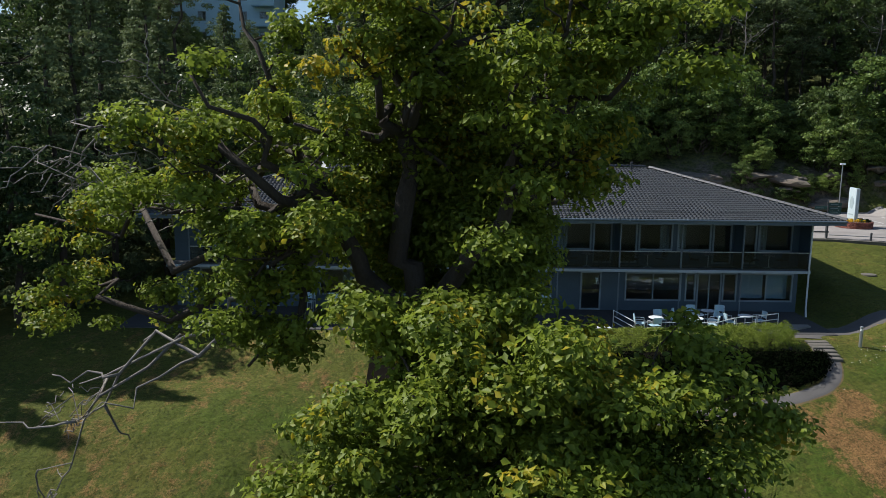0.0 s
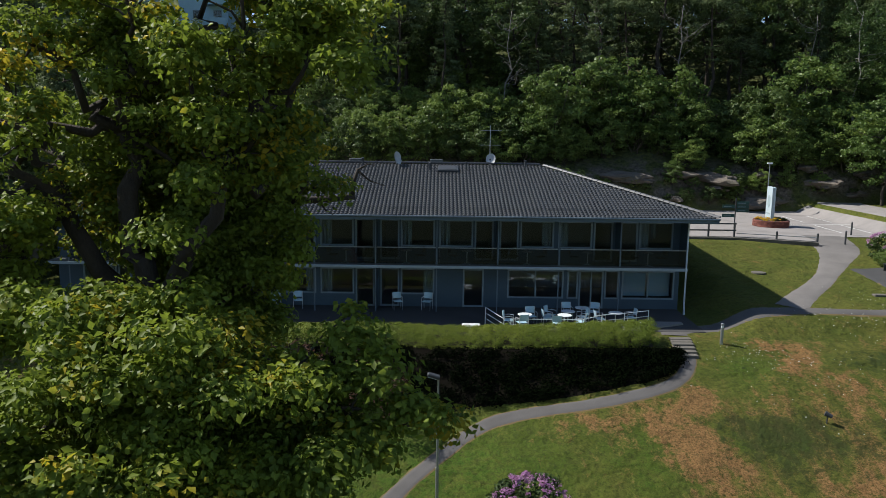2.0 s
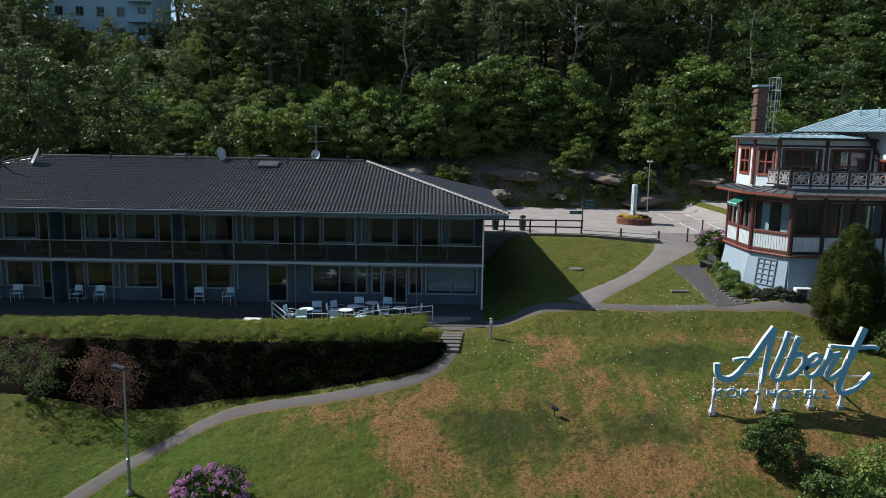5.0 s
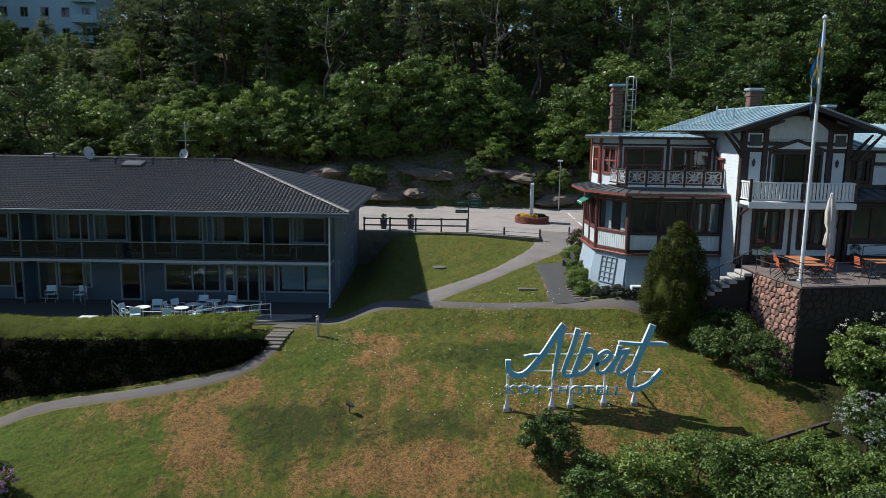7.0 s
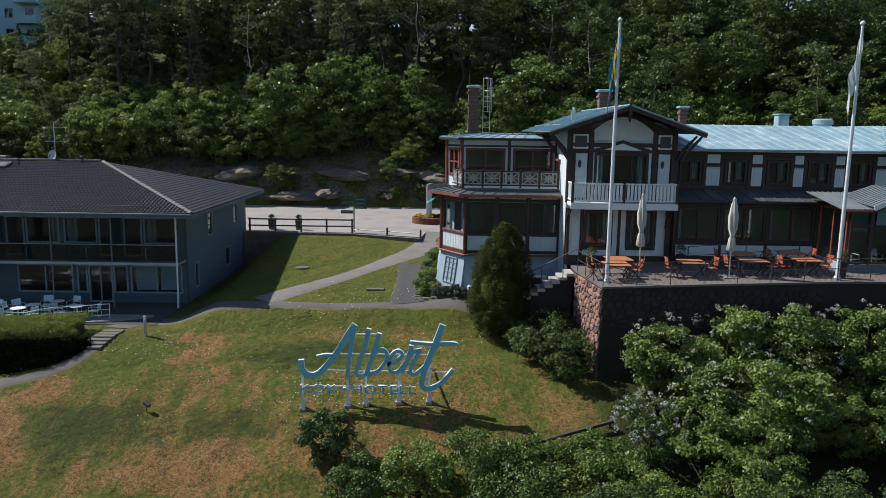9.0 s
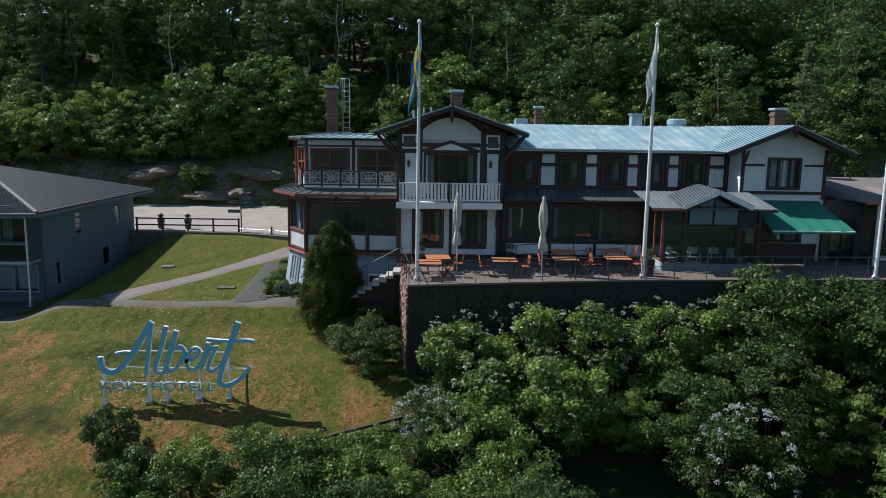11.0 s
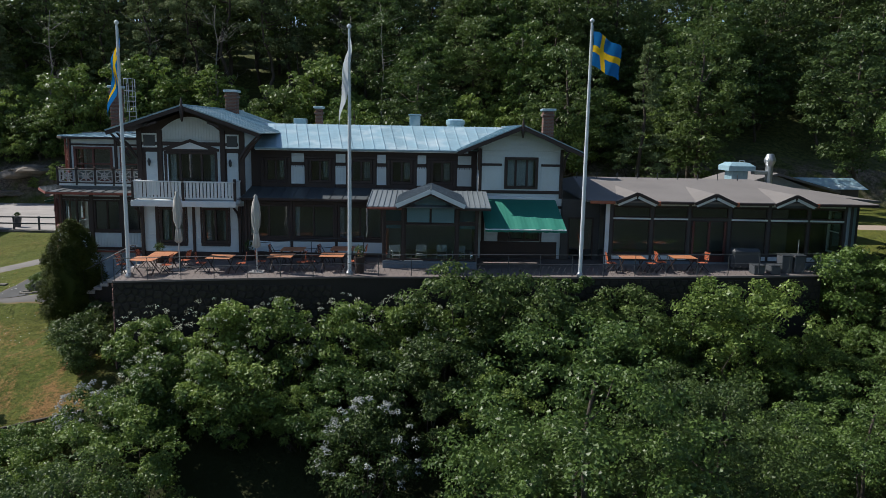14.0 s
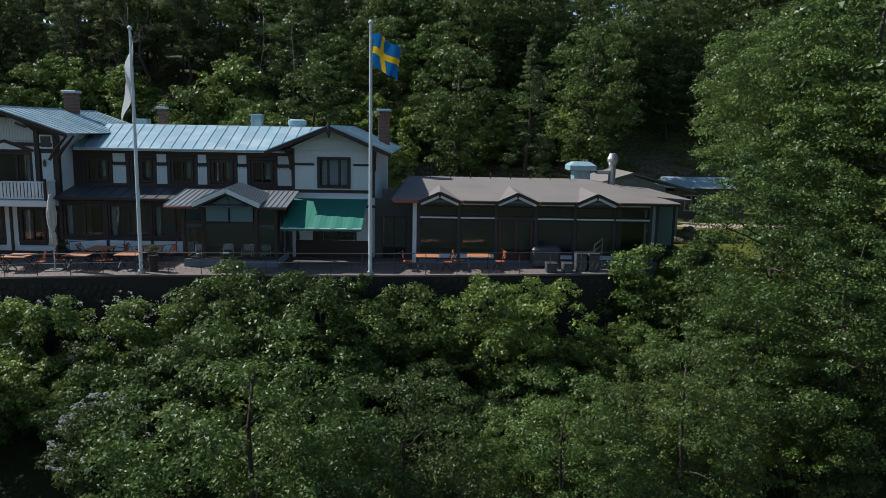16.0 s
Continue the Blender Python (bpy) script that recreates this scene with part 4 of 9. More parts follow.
for h in low:
    window(villa, *h, YF, 2, 1, M_BROWN, 0.13, out=0.05)
    bx("window_apron", h[0] - 0.08, YF - 0.07, h[1] - 0.16, h[2] + 0.08, YF - 0.003, h[1] - 0.003, M_BROWN, villa)
    for s in (h[0] - 0.1, h[2] + 0.02):
        bx("window_trim", s, YF - 0.06, h[1], s + 0.08, YF - 0.003, h[3] + 0.14, M_BROWN, villa)
window(villa, *upw[0], YF, 3, 1, M_BROWN, 0.14, "balcony_door", out=0.05, bars_at=[0.3, 0.7])
# pediment over the balcony door
part("pediment", Geo().prism([(40.9, 8.56), (43.75, 8.56), (43.75, 8.68), (mc, 9.16), (40.9, 8.68)], YF - 0.1, YF - 0.003), M_BROWN, villa)
part("pediment_panel", Geo().prism([(41.4, 8.67), (43.25, 8.67), (mc, 9.0)], YF - 0.115, YF - 0.102), M_WHITE, villa)
for x in (mx0, 40.72, 43.82, mx1 - 0.18):
    bx("post", x - 0.02, YF - 0.09, 6.3, x + 0.22, YF - 0.003, 9.6, M_BROWN, villa)
bx("rail_trim", mx0 + 0.24, YF - 0.07, 8.84, mx1 - 0.24, YF - 0.004, 9.0, M_BROWN, villa)
for a, b in ((mx0 + 0.22, 40.7), (43.84 + 0.2, mx1 - 0.2)):
    bx("upper_panel", a + 0.02, YF - 0.06, 8.72, b - 0.02, YF - 0.004, 9.42, M_WHITE, villa, label="white framed dark panel under the eaves")
    bx("upper_panel", a + 0.1, YF - 0.075, 8.8, b - 0.1, YF - 0.0601, 9.34, M_DARKFRAME, villa)
for i in range(22):
    u = 40.9 + i * 2.86 / 21
    part("scallop", Geo().prism([(u - 0.1, 9.14), (u + 0.1, 9.14), (u + 0.09, 9.07), (u, 9.02), (u - 0.09, 9.07)], YF - 0.035, YF - 0.012), M_SLAT, villa)
for x in (40.45, 42.3, mx1 - 0.16, mx0):
    bx("post", x, YF - 0.08, VG, x + 0.14, YF - 0.003, 5.85, M_BROWN, villa)
for x in (40.28, 44.3):
    part("wall_lamp", Geo().lathe(x, YF - 0.12, [(0.02, 7.8), (0.06, 7.87), (0.085, 8.06), (0.05, 8.13), (0.015, 8.2)], 8), M_DARKFRAME, villa, "black wall lantern")
slats(villa, (40.8, YF), (43.86, YF), 9.02, lambda u: 9.5 + 0.75 * (1 - ((u - 1.53) / 1.53) ** 2), "white upright boards in the arched gable")
# front roof
ex0, ex1, ez, rz, ry0, ry1 = 38.65, 46.0, 9.5, 10.75, 33.9, 45.6
for s, e in ((1, ex0), (-1, ex1)):
    a, b, c, d = (e, ry0, ez), (e, ry1, ez), (mc, ry1, rz), (mc, ry0, rz)
    sheets(villa, a, b, c, d, M_SHEET)
    part("barge_board", Geo().beam((e, ry0 + 0.03, ez - 0.09), (mc, ry0 + 0.03, rz - 0.09), 0.05, 0.2), M_BROWN, villa)
    part("roof_underside", Geo().add([(e, ry0 + 0.06, ez - 0.012), (e, ry1, ez - 0.012), (mc, ry1, rz - 0.012), (mc, ry0 + 0.06, rz - 0.012)], [[0, 1, 2, 3] if s < 0 else [3, 2, 1, 0]]), M_BROWN, villa)
    wx = mx0 if s > 0 else mx1
    for y in (ry0 + 0.3, YF - 0.15, 38, 41.5):
        if y > YF and s < 0:
            continue
        part("roof_bracket", Geo().tube([(wx, y, 8.2), (wx - s * 0.35, y, 8.75), (e + s * 0.12, y, ez - 0.1)], [0.07, 0.09, 0.05], 6), M_BROWN, villa)
part("ridge_cap", Geo().box(mc - 0.09, ry0 - 0.03, rz + 0.0, mc + 0.09, ry1, rz + 0.08, 0.02), M_SHEET, villa)
part("finial", Geo().tube([(mc, ry0 + 0.02, 10.0), (mc, ry0 + 0.02, 10.35), (mc, ry0 + 0.02, 10.9), (mc, ry0 + 0.02, 11.15)], [0.04, 0.11, 0.07, 0.015], 8), M_BROWN, villa)
for x in (40.6, 44.06):
    part("gable_brace", Geo().beam((x, ry0 + 0.05, 9.78), (x + (mc - x) * 0.3, ry0 + 0.05, 9.98), 0.07, 0.1), M_BROWN, villa)
# balcony of the main block
bx("balcony_floor", mx0 + 0.05, 33.9, 6.02, 44.8, YF - 0.1, 6.2, M_WHITE, villa, label="white balcony floor edge")
bx("balcony_fascia", mx0 + 0.02, 33.86, 5.9, 44.83, 33.897, 6.17, M_WHITE, villa)


M_FRET = mat("dull_white_fretwork", (0.40, 0.40, 0.40), 0.6, vary=0.1)


def balustrade(parent, p, q, z0, z1, cross=False):
    """White cut-out boards between rails, from p to q."""
    m = facing(p, q)
    l = math.hypot(q[0] - p[0], q[1] - p[1])
    part("hand_rail", Geo().box(0, -0.05, z1 - 0.07, l, 0.05, z1, 0.012, m), M_WHITE if not cross else M_BROWN, parent)
    part("bottom_rail", Geo().box(0, -0.04, z0, l, 0.04, z0 + 0.07, 0.012, m), M_WHITE if not cross else M_BROWN, parent)
    if cross:
        k = max(1, round(l / 0.95))
        for i in range(k):
            a, b = l * i / k, l * (i + 1) / k
            part("post", Geo().box(b - 0.05, -0.05, z0 - 0.1, b + 0.05, 0.05, z1 + 0.1, 0.012, m), M_BROWN, parent)
            g = Geo()
            c0, c1 = a + 0.09, b - 0.09
            zz0, zz1 = z0 + 0.09, z1 - 0.09
            cx, cz = (c0 + c1) / 2, (zz0 + zz1) / 2
            for u0, w0, u1, w1 in ((c0, zz0, c1, zz1), (c0, zz1, c1, zz0), (c0, cz, c1, cz), (cx, zz0, cx, zz1), (c0, zz0, c1, zz0), (c0, zz1, c1, zz1), (c0, zz0, c0, zz1), (c1, zz0, c1, zz1)):
                A, B = m @ Vector((u0, 0, w0)), m @ Vector((u1, 0, w1))
                g.beam(A, B, 0.035, 0.045)
            ring = [m @ Vector((cx + 0.17 * math.cos(t * 0.5236), 0, cz + 0.17 * math.sin(t * 0.5236))) for t in range(13)]
            g.tube(ring, 0.02, 5)
            part("fretwork_panel", g, M_FRET, parent, "white cut-out timber fretwork")
    else:
        k = int(l / 0.17)
        for i in range(k):
            a = (i + 0.5) * l / k
            part("baluster", Geo().box(a - 0.06, -0.015, z0 + 0.072, a + 0.06, 0.015, z1 - 0.072, 0.0, m), M_WHITE, parent)


balustrade(villa, (mx0 + 0.08, 33.95), (44.78, 33.95), 6.28, 7.15)
balustrade(villa, (mx0 + 0.1, 35.0), (mx0 + 0.1, 34.0), 6.28, 7.15)
balustrade(villa, (44.76, 34.0), (44.76, 35.0), 6.28, 7.15)
for x in (mx0 + 0.05, 42.2, 44.7):
    bx("balcony_post", x, 33.9, 6.2, x + 0.12, 34.02, 7.28, M_BROWN, villa)
for x in (mx0 + 0.08, 44.66):
    part("balcony_bracket", Geo().tube([(x, YF - 0.02, 4.9), (x, YF - 0.25, 5.5), (x, 34.0, 5.88)], [0.05, 0.07, 0.05], 6), M_BROWN, villa)
    bx("porch_post", x - 0.02, 34.9, VG, x + 0.12, 35.04, 5.85, M_BROWN, villa)

# corner veranda in two storeys on a battered plinth
LP = [(33.7, 42.0), (33.7, 38.7), (34.9, 36.8), (mx0 - 0.004, 36.8)]
UP = [(33.95, 42.0), (33.95, 39.7), (34.7, 38.5), (mx0 - 0.004, 38.5)]
for i in range(3):
    p, q = LP[i], LP[i + 1]
    m = facing(p, q)
    l = math.hypot(q[0] - p[0], q[1] - p[1])
    n = {0: 2, 1: 1, 2: 3}[i]
    hs = [(l * k / n + 0.1, 4.25, l * (k + 1) / n - 0.1, 5.9) for k in range(n)]
    part("veranda_wall", Geo().wall(0, l, 3.2, 6.3, 0, 0.2, hs, m), M_SLAT if i else M_BOARD, villa)
    for h in hs:
        # trim is redder on the veranda's left sides, darker brown on its front
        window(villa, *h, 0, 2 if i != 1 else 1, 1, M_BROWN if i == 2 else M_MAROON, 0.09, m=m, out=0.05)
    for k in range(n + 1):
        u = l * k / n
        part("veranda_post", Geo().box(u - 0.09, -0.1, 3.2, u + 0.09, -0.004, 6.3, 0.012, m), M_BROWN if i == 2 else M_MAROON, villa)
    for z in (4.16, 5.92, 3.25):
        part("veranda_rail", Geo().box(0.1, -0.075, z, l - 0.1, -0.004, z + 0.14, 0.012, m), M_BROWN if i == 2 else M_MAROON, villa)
    for k in range(n):
        a, b = m @ Vector((l * k / n + 0.1, 0, 0)), m @ Vector((l * (k + 1) / n - 0.1, 0, 0))
        # pale strips added inside to brighten panes that look black
        if i < 2:
            for u in (0.12, 0.62):
                part("curtain", Geo().box(l * (k + u) / n + 0.06, 0.26, 4.3, l * (k + u + 0.24) / n - 0.02, 0.28, 5.85, 0.0, m), M_WHITESHADE, villa, "pale strip added behind veranda glass to brighten it")
        slats(villa, a, b, 3.4, 4.12, "white cut-out boards below the veranda windows", 0.16, 0.03)
    # battered plinth with a sloping face
    o = 0.42
    a0, a1 = m @ Vector((-0.1, -o, 0.6)), m @ Vector((l + 0.1, -o, 0.6))
    b0, b1 = m @ Vector((0, -0.02, 3.12)), m @ Vector((l, -0.02, 3.12))
    c0, c1 = m @ Vector((l, 0.5, 0.6)), m @ Vector((0, 0.5, 0.6))
    d0, d1 = m @ Vector((l, 0.5, 3.12)), m @ Vector((0, 0.5, 3.12))
    part("plinth", Geo().hull([a0, a1, c0, c1, b0, b1, d0, d1], [[0, 1, 2, 3], [4, 5, 6, 7], [0, 1, 5, 4], [1, 2, 6, 5], [2, 3, 7, 6], [3, 0, 4, 7]]), M_PLINTH, villa, "blue-grey battered plinth")
    part("plinth_band", Geo().box(-0.1, -0.22, 3.125, l + 0.1, 0.02, 3.2, 0.02, m), M_REDTRIM, villa)
    if i == 1:
        tilt = m @ Matrix.Translation((l * 0.5, -0.22, 1.75)) @ Matrix.Rotation(radians(-9), 4, "X")
        window(villa, -0.55, -0.25, 0.55, 1.15, 0, 3, 5, M_FRAME, 0.06, "cellar_window", m=tilt, out=0.08)
    # upper storey
    p, q = UP[i], UP[i + 1]
    m = facing(p, q)
    l = math.hypot(q[0] - p[0], q[1] - p[1])
    n = {0: 1, 1: 1, 2: 2}[i]
    w0 = {0: 0.5, 1: 0.2, 2: 0.2}[i]
    hs = [(l * k / n + w0, 7.1 if i < 2 else 6.75, l * (k + 1) / n - w0, 8.6) for k in range(n)]
    part("veranda_wall", Geo().wall(0, l, 6.45, 9.1, 0, 0.2, hs, m), M_BOARD, villa)
    for h in hs:
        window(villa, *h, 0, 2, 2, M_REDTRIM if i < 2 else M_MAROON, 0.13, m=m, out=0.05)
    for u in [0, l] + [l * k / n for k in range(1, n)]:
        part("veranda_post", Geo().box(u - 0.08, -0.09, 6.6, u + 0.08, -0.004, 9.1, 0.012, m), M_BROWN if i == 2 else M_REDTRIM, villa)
    part("veranda_rail", Geo().box(0.09, -0.06, 8.66, l - 0.09, -0.004, 8.76, 0.01, m), M_BROWN, villa)
fl = [(33.71, 42.0), (33.71, 38.7), (34.91, 36.82), (39.68, 36.82), (39.68, 42.0)]
part("veranda_floor", Geo().prism([(x + 0.2 * (x < 35), y + 0.2 * (y < 38)) for x, y in fl], 3.2, 3.35, "z"), M_INSIDE, villa)
part("inner_wall", Geo().box(34.2, 41.5, 3.36, 39.68, 41.6, 9.0), M_INSIDE, villa)


def skirt(parent, poly, out, z_in, z_out, inset, m, edge_m):
    """A shallow roof round the open outline poly, overhanging by out."""
    rings = []
    for d, z in ((out, z_out), (-inset, z_in)):
        ring = []
        for i, p in enumerate(poly):
            nrm = Vector((0, 0, 0))
            for a, b in ((i - 1, i), (i, i + 1)):
                if 0 <= a and b < len(poly):
                    e = Vector((poly[b][0] - poly[a][0], poly[b][1] - poly[a][1], 0)).normalized()
                    nrm += Vector((e.y, -e.x, 0))
            nrm.normalize()
            ring.append((p[0] + nrm.x * d * 1.1, p[1] + nrm.y * d * 1.1, z))
        rings.append(ring)
    o, n_ = rings
    for i in range(len(poly) - 1):
        sheets(parent, o[i], o[i + 1], n_[i + 1], n_[i], m, 0.6, 0.03)
        part("eave_board", Geo().beam(Vector(o[i]) - Vector((0, 0, 0.05)), Vector(o[i + 1]) - Vector((0, 0, 0.05)), 0.06, 0.12), edge_m, parent)


skirt(villa, [(33.7, 42.0), (33.7, 38.7), (34.9, 36.8), (mx0 - 0.03, 36.8)], 0.75, 6.62, 6.32, 1.2, M_DARKSHEET, M_REDTRIM)
skirt(villa, [(33.95, 42.0), (33.95, 39.7), (34.7, 38.5), (mx0 - 0.1, 38.5)], 0.4, 9.35, 9.12, 2.5, M_SHEET, M_BROWN)
part("veranda_roof", Geo().box(34.6, 40.2, 9.2, mx0 - 0.01, 43, 9.36), M_DARKSHEET, villa)
part("balcony_floor", Geo().prism([(34.3, 40.5), (34.3, 39.0), (35.0, 36.9), (39.67, 36.9), (39.67, 40.5)], 6.45, 6.6, "z"), M_DARKSHEET, villa)
balustrade(villa, (34.75, 36.95), (39.6, 36.95), 6.72, 7.5, True)
balustrade(villa, (34.25, 38.6), (34.7, 37.0), 6.72, 7.5, True)
bx("kick_board", 34.8, 36.93, 6.6, 39.6, 36.97, 6.72, M_WHITE, villa)

# long wing with five upper windows
wins = [(45.6, 46.85), (47.9, 49.15), (50.05, 51.3), (52.15, 53.4), (54.25, 55.5)]
YW = 36.6
holes = [(a + 0.05, 7.0, b - 0.05, 8.25) for a, b in wins]
part("wall", Geo().wall(mx1 + 0.004, 56.7, 6.3, 8.85, YW, 0.25, holes), M_BROWN, villa, "dark timber-framed upper wall of the wing")
for a, b in wins:
    window(villa, a + 0.05, 7.0, b - 0.05, 8.25, YW, 2, 1, M_BROWN, 0.13, out=0.06)
    bx("window_trim", a - 0.2, YW - 0.07, 8.26, b + 0.2, YW - 0.003, 8.4, M_BROWN, villa)
    for s in (a - 0.17, b - 0.01):
        bx("window_trim", s, YW - 0.065, 6.75, s + 0.18, YW - 0.003, 8.25, M_BROWN, villa)
    bx("window_apron", a - 0.05, YW - 0.06, 6.6, b + 0.05, YW - 0.003, 6.99, M_BROWN, villa)
for (a, b), (c, d) in zip(wins, wins[1:] + [(56.6, 0)]):
    slats(villa, (b + 0.17, YW - 0.01), (c - 0.17, YW - 0.01), 6.93, 7.8, "white scalloped upright boards")
    nt = max(3, int((c - b - 0.34) / 0.11))
    for i in range(nt):
        u = b + 0.17 + (c - b - 0.34) * (i + 0.5) / nt
        part("scallop", Geo().prism([(u - 0.05, 7.805), (u + 0.05, 7.805), (u + 0.045, 7.86), (u, 7.9), (u - 0.045, 7.86)], YW - 0.062, YW - 0.052), M_SLAT, villa)
    bx("upper_board", b + 0.2, YW - 0.045, 8.06, c - 0.2, YW - 0.004, 8.5, M_BOARD, villa, label="white board panel under the eaves")
    bx("rail_trim", b + 0.2, YW - 0.05, 7.805, c - 0.2, YW - 0.004, 8.03, M_BROWN, villa)
    bx("skirting_board", b + 0.2, YW - 0.04, 6.6, c - 0.2, YW - 0.004, 6.925, M_BROWN, villa)
bx("rail_trim", mx1 + 0.02, YW - 0.05, 6.42, 56.6, YW - 0.003, 6.595, M_BROWN, villa)
part("back_wall", Geo().box(mx1, 45.75, VG, 60.9, 46, 8.85), M_BOARD, villa)
part("floor", Geo().box(mx1, YW + 0.26, 6.1, 60.6, 45.7, 6.29), M_INSIDE, villa)
part("floor", Geo().box(mx1, 35.1, 2.95, 60.6, 45.7, 3.08), M_INSIDE, villa)
part("garden_room_floor", Geo().box(52.32, 32.27, 3.0, 56.33, 34.85, 3.42), M_INSIDE, villa)
part("inner_wall", Geo().box(mx1, 39.6, 3.09, 60.6, 39.75, 8.8), M_INSIDE, villa)
part("ceiling", Geo().box(mx1, YW + 0.26, 8.8, 60.6, 45.7, 8.85), M_INSIDE, villa)
sheets(villa, (45.3, 36.05, 8.78), (58.6, 36.05, 8.78), (58.6, 41.2, 10.0), (44.0, 41.2, 10.0), M_SHEET, 0.62)
sheets(villa, (61.5, 46.4, 8.78), (45.2, 46.4, 8.78), (45.2, 41.2, 10.0), (58.6, 41.2, 10.0), M_SHEET, 0.62)
part("roof_underside", Geo().add([(45.3, 36.08, 8.765), (58.6, 36.08, 8.765), (58.6, 41.2, 9.985), (44.0, 41.2, 9.985)], [[3, 2, 1, 0]]), M_BROWN, villa)
bx("eave_board", 45.3, 36.0, 8.66, 56.2, 36.045, 8.82, M_WHITE, villa)
part("gutter", Geo().tube([(45.3, 35.96, 8.76), (56.2, 35.96, 8.76)], 0.06), M_SHEET, villa)
# glazed ground floor of the wing and its lean-to roof
YL = 34.9
lows = [(45.15, 47.25), (47.4, 49.5), (49.65, 51.9)]
part("wall", Geo().wall(mx1 + 0.01, 52.1, VG, 6.3, YL, 0.2, [(a, 4.3, b, 6.0) for a, b in lows]), M_BROWN, villa)
for a, b in lows:
    bx("dado_panel", a, YL - 0.04, 3.58, b, YL - 0.004, 4.13, M_BOARD, villa, label="white boarded panel under the windows")
for a, b in lows:
    window(villa, a, 4.3, b, 6.0, YL, 2, 1, M_BROWN, 0.1, out=0.04)
for x in (mx1 + 0.02, 47.26, 49.51, 51.95):
    bx("post", x, YL - 0.08, VG, x + 0.13, YL - 0.003, 6.28, M_BROWN, villa)
for z in (4.16, 6.02):
    bx("rail_trim", mx1 + 0.15, YL - 0.05, z, 51.95, YL - 0.003, z + 0.13, M_BROWN, villa)
sheets(villa, (44.95, 34.5, 6.32), (53.0, 34.5, 6.32), (53.0, 36.58, 6.72), (44.95, 36.58, 6.72), M_DARKSHEET)
bx("eave_board", 44.95, 34.46, 6.22, 52.6, 34.5, 6.34, M_BROWN, villa)

# right-hand gabled block
gx0, gx1, gc = 56.7, 60.95, 58.75
gw = [(58.0, 6.95, 59.7, 8.55)]
gl = [(58.3, 4.3, 59.9, 5.7)]
part("wall", Geo().wall(gx0, gx1, VG, 8.85, YF, 0.25, gw + gl), M_BOARD, villa, "white lap-boarded gable wall")
part("gable", Geo().prism([(gx0, 8.855), (gx1, 8.855), (gx1, 9.0), (gc, 9.98), (gx0, 9.0)], YF, YF + 0.25), M_BOARD, villa)
part("side_wall", Geo().box(gx0, YF + 0.26, 6.3, gx0 + 0.25, YW - 0.003, 8.85), M_BOARD, villa)
part("side_wall", Geo().box(gx1 - 0.25, YF + 0.26, VG, gx1, 45.7, 8.85), M_BOARD, villa)
window(villa, *gw[0], YF, 3, 1, M_BROWN, 0.14, out=0.06)
window(villa, *gl[0], YF, 2, 1, M_BROWN, 0.12, out=0.05)
part("blind", Geo().box(58.2, YF + 0.3, 7.1, 59.5, YF + 0.32, 8.45), M_WHITESHADE, villa, "pale roller blind behind glass")
for x in (gx0, gx1 - 0.16):
    bx("post", x, YF - 0.08, 6.5, x + 0.16, YF - 0.003, 8.95, M_BROWN, villa)
slats(villa, (gx0 + 0.17, YF), (57.85, YF), 6.89, 8.09)
slats(villa, (59.85, YF), (gx1 - 0.17, YF), 6.89, 8.09)
bx("dado_panel", gx0 + 0.17, YF - 0.05, VG + 0.02, gx1 - 0.17, YF - 0.004, 4.27, M_BROWN, villa, label="dark brown panelled dado under the awning")
for a, b in ((gx0 + 0.2, gx0 + 0.36), (57.75, 58.28), (59.92, 60.0)):
    bx("post", a, YF - 0.045, 4.28, b, YF - 0.004, 5.97, M_BROWN, villa)
for a, b in ((gx0 + 0.16, 57.86), (59.84, gx1 - 0.16)):
    bx("rail_trim", a, YF - 0.06, 8.1, b, YF - 0.004, 8.22, M_BROWN, villa)
bx("rail_trim", gx0 + 0.16, YF - 0.06, 6.72, gx1 - 0.16, YF - 0.004, 6.88, M_BROWN, villa)
bx("rail_trim", gx0, YF - 0.05, 5.98, gx1, YF - 0.004, 6.12, M_BROWN, villa)
sheets(villa, (55.6, 34.0, 8.78), (55.6, 42.0, 8.78), (gc, 42.0, 10.08), (gc, 34.0, 10.08), M_SHEET, 0.5)
sheets(villa, (61.8, 34.0, 8.78), (61.8, 46.2, 8.78), (gc, 46.2, 10.08), (gc, 34.0, 10.08), M_SHEET, 0.5)
for e in (55.6, 61.8):
    part("barge_board", Geo().beam((e, 34.0, 8.7), (gc, 34.0, 10.0), 0.05, 0.19), M_BROWN, villa)
    part("roof_underside", Geo().add([(e, 34.05, 8.765), (e, 42, 8.765), (gc, 42, 10.065), (gc, 34.05, 10.065)], [[0, 1, 2, 3] if e > gc else [3, 2, 1, 0]]), M_BROWN, villa)
for x, s in ((gx0, -1), (gx1, 1)):
    part("roof_bracket", Geo().tube([(x, 34.95, 7.9), (x, 34.6, 8.5), (x + s * 0.1, 34.1, 8.85)], [0.06, 0.08, 0.05], 6), M_BROWN, villa)
part("finial", Geo().tube([(gc, 34.0, 9.5), (gc, 34.0, 9.8), (gc, 34.0, 10.2), (gc, 34.0, 10.45)], [0.03, 0.09, 0.06, 0.015], 8), M_BROWN, villa)

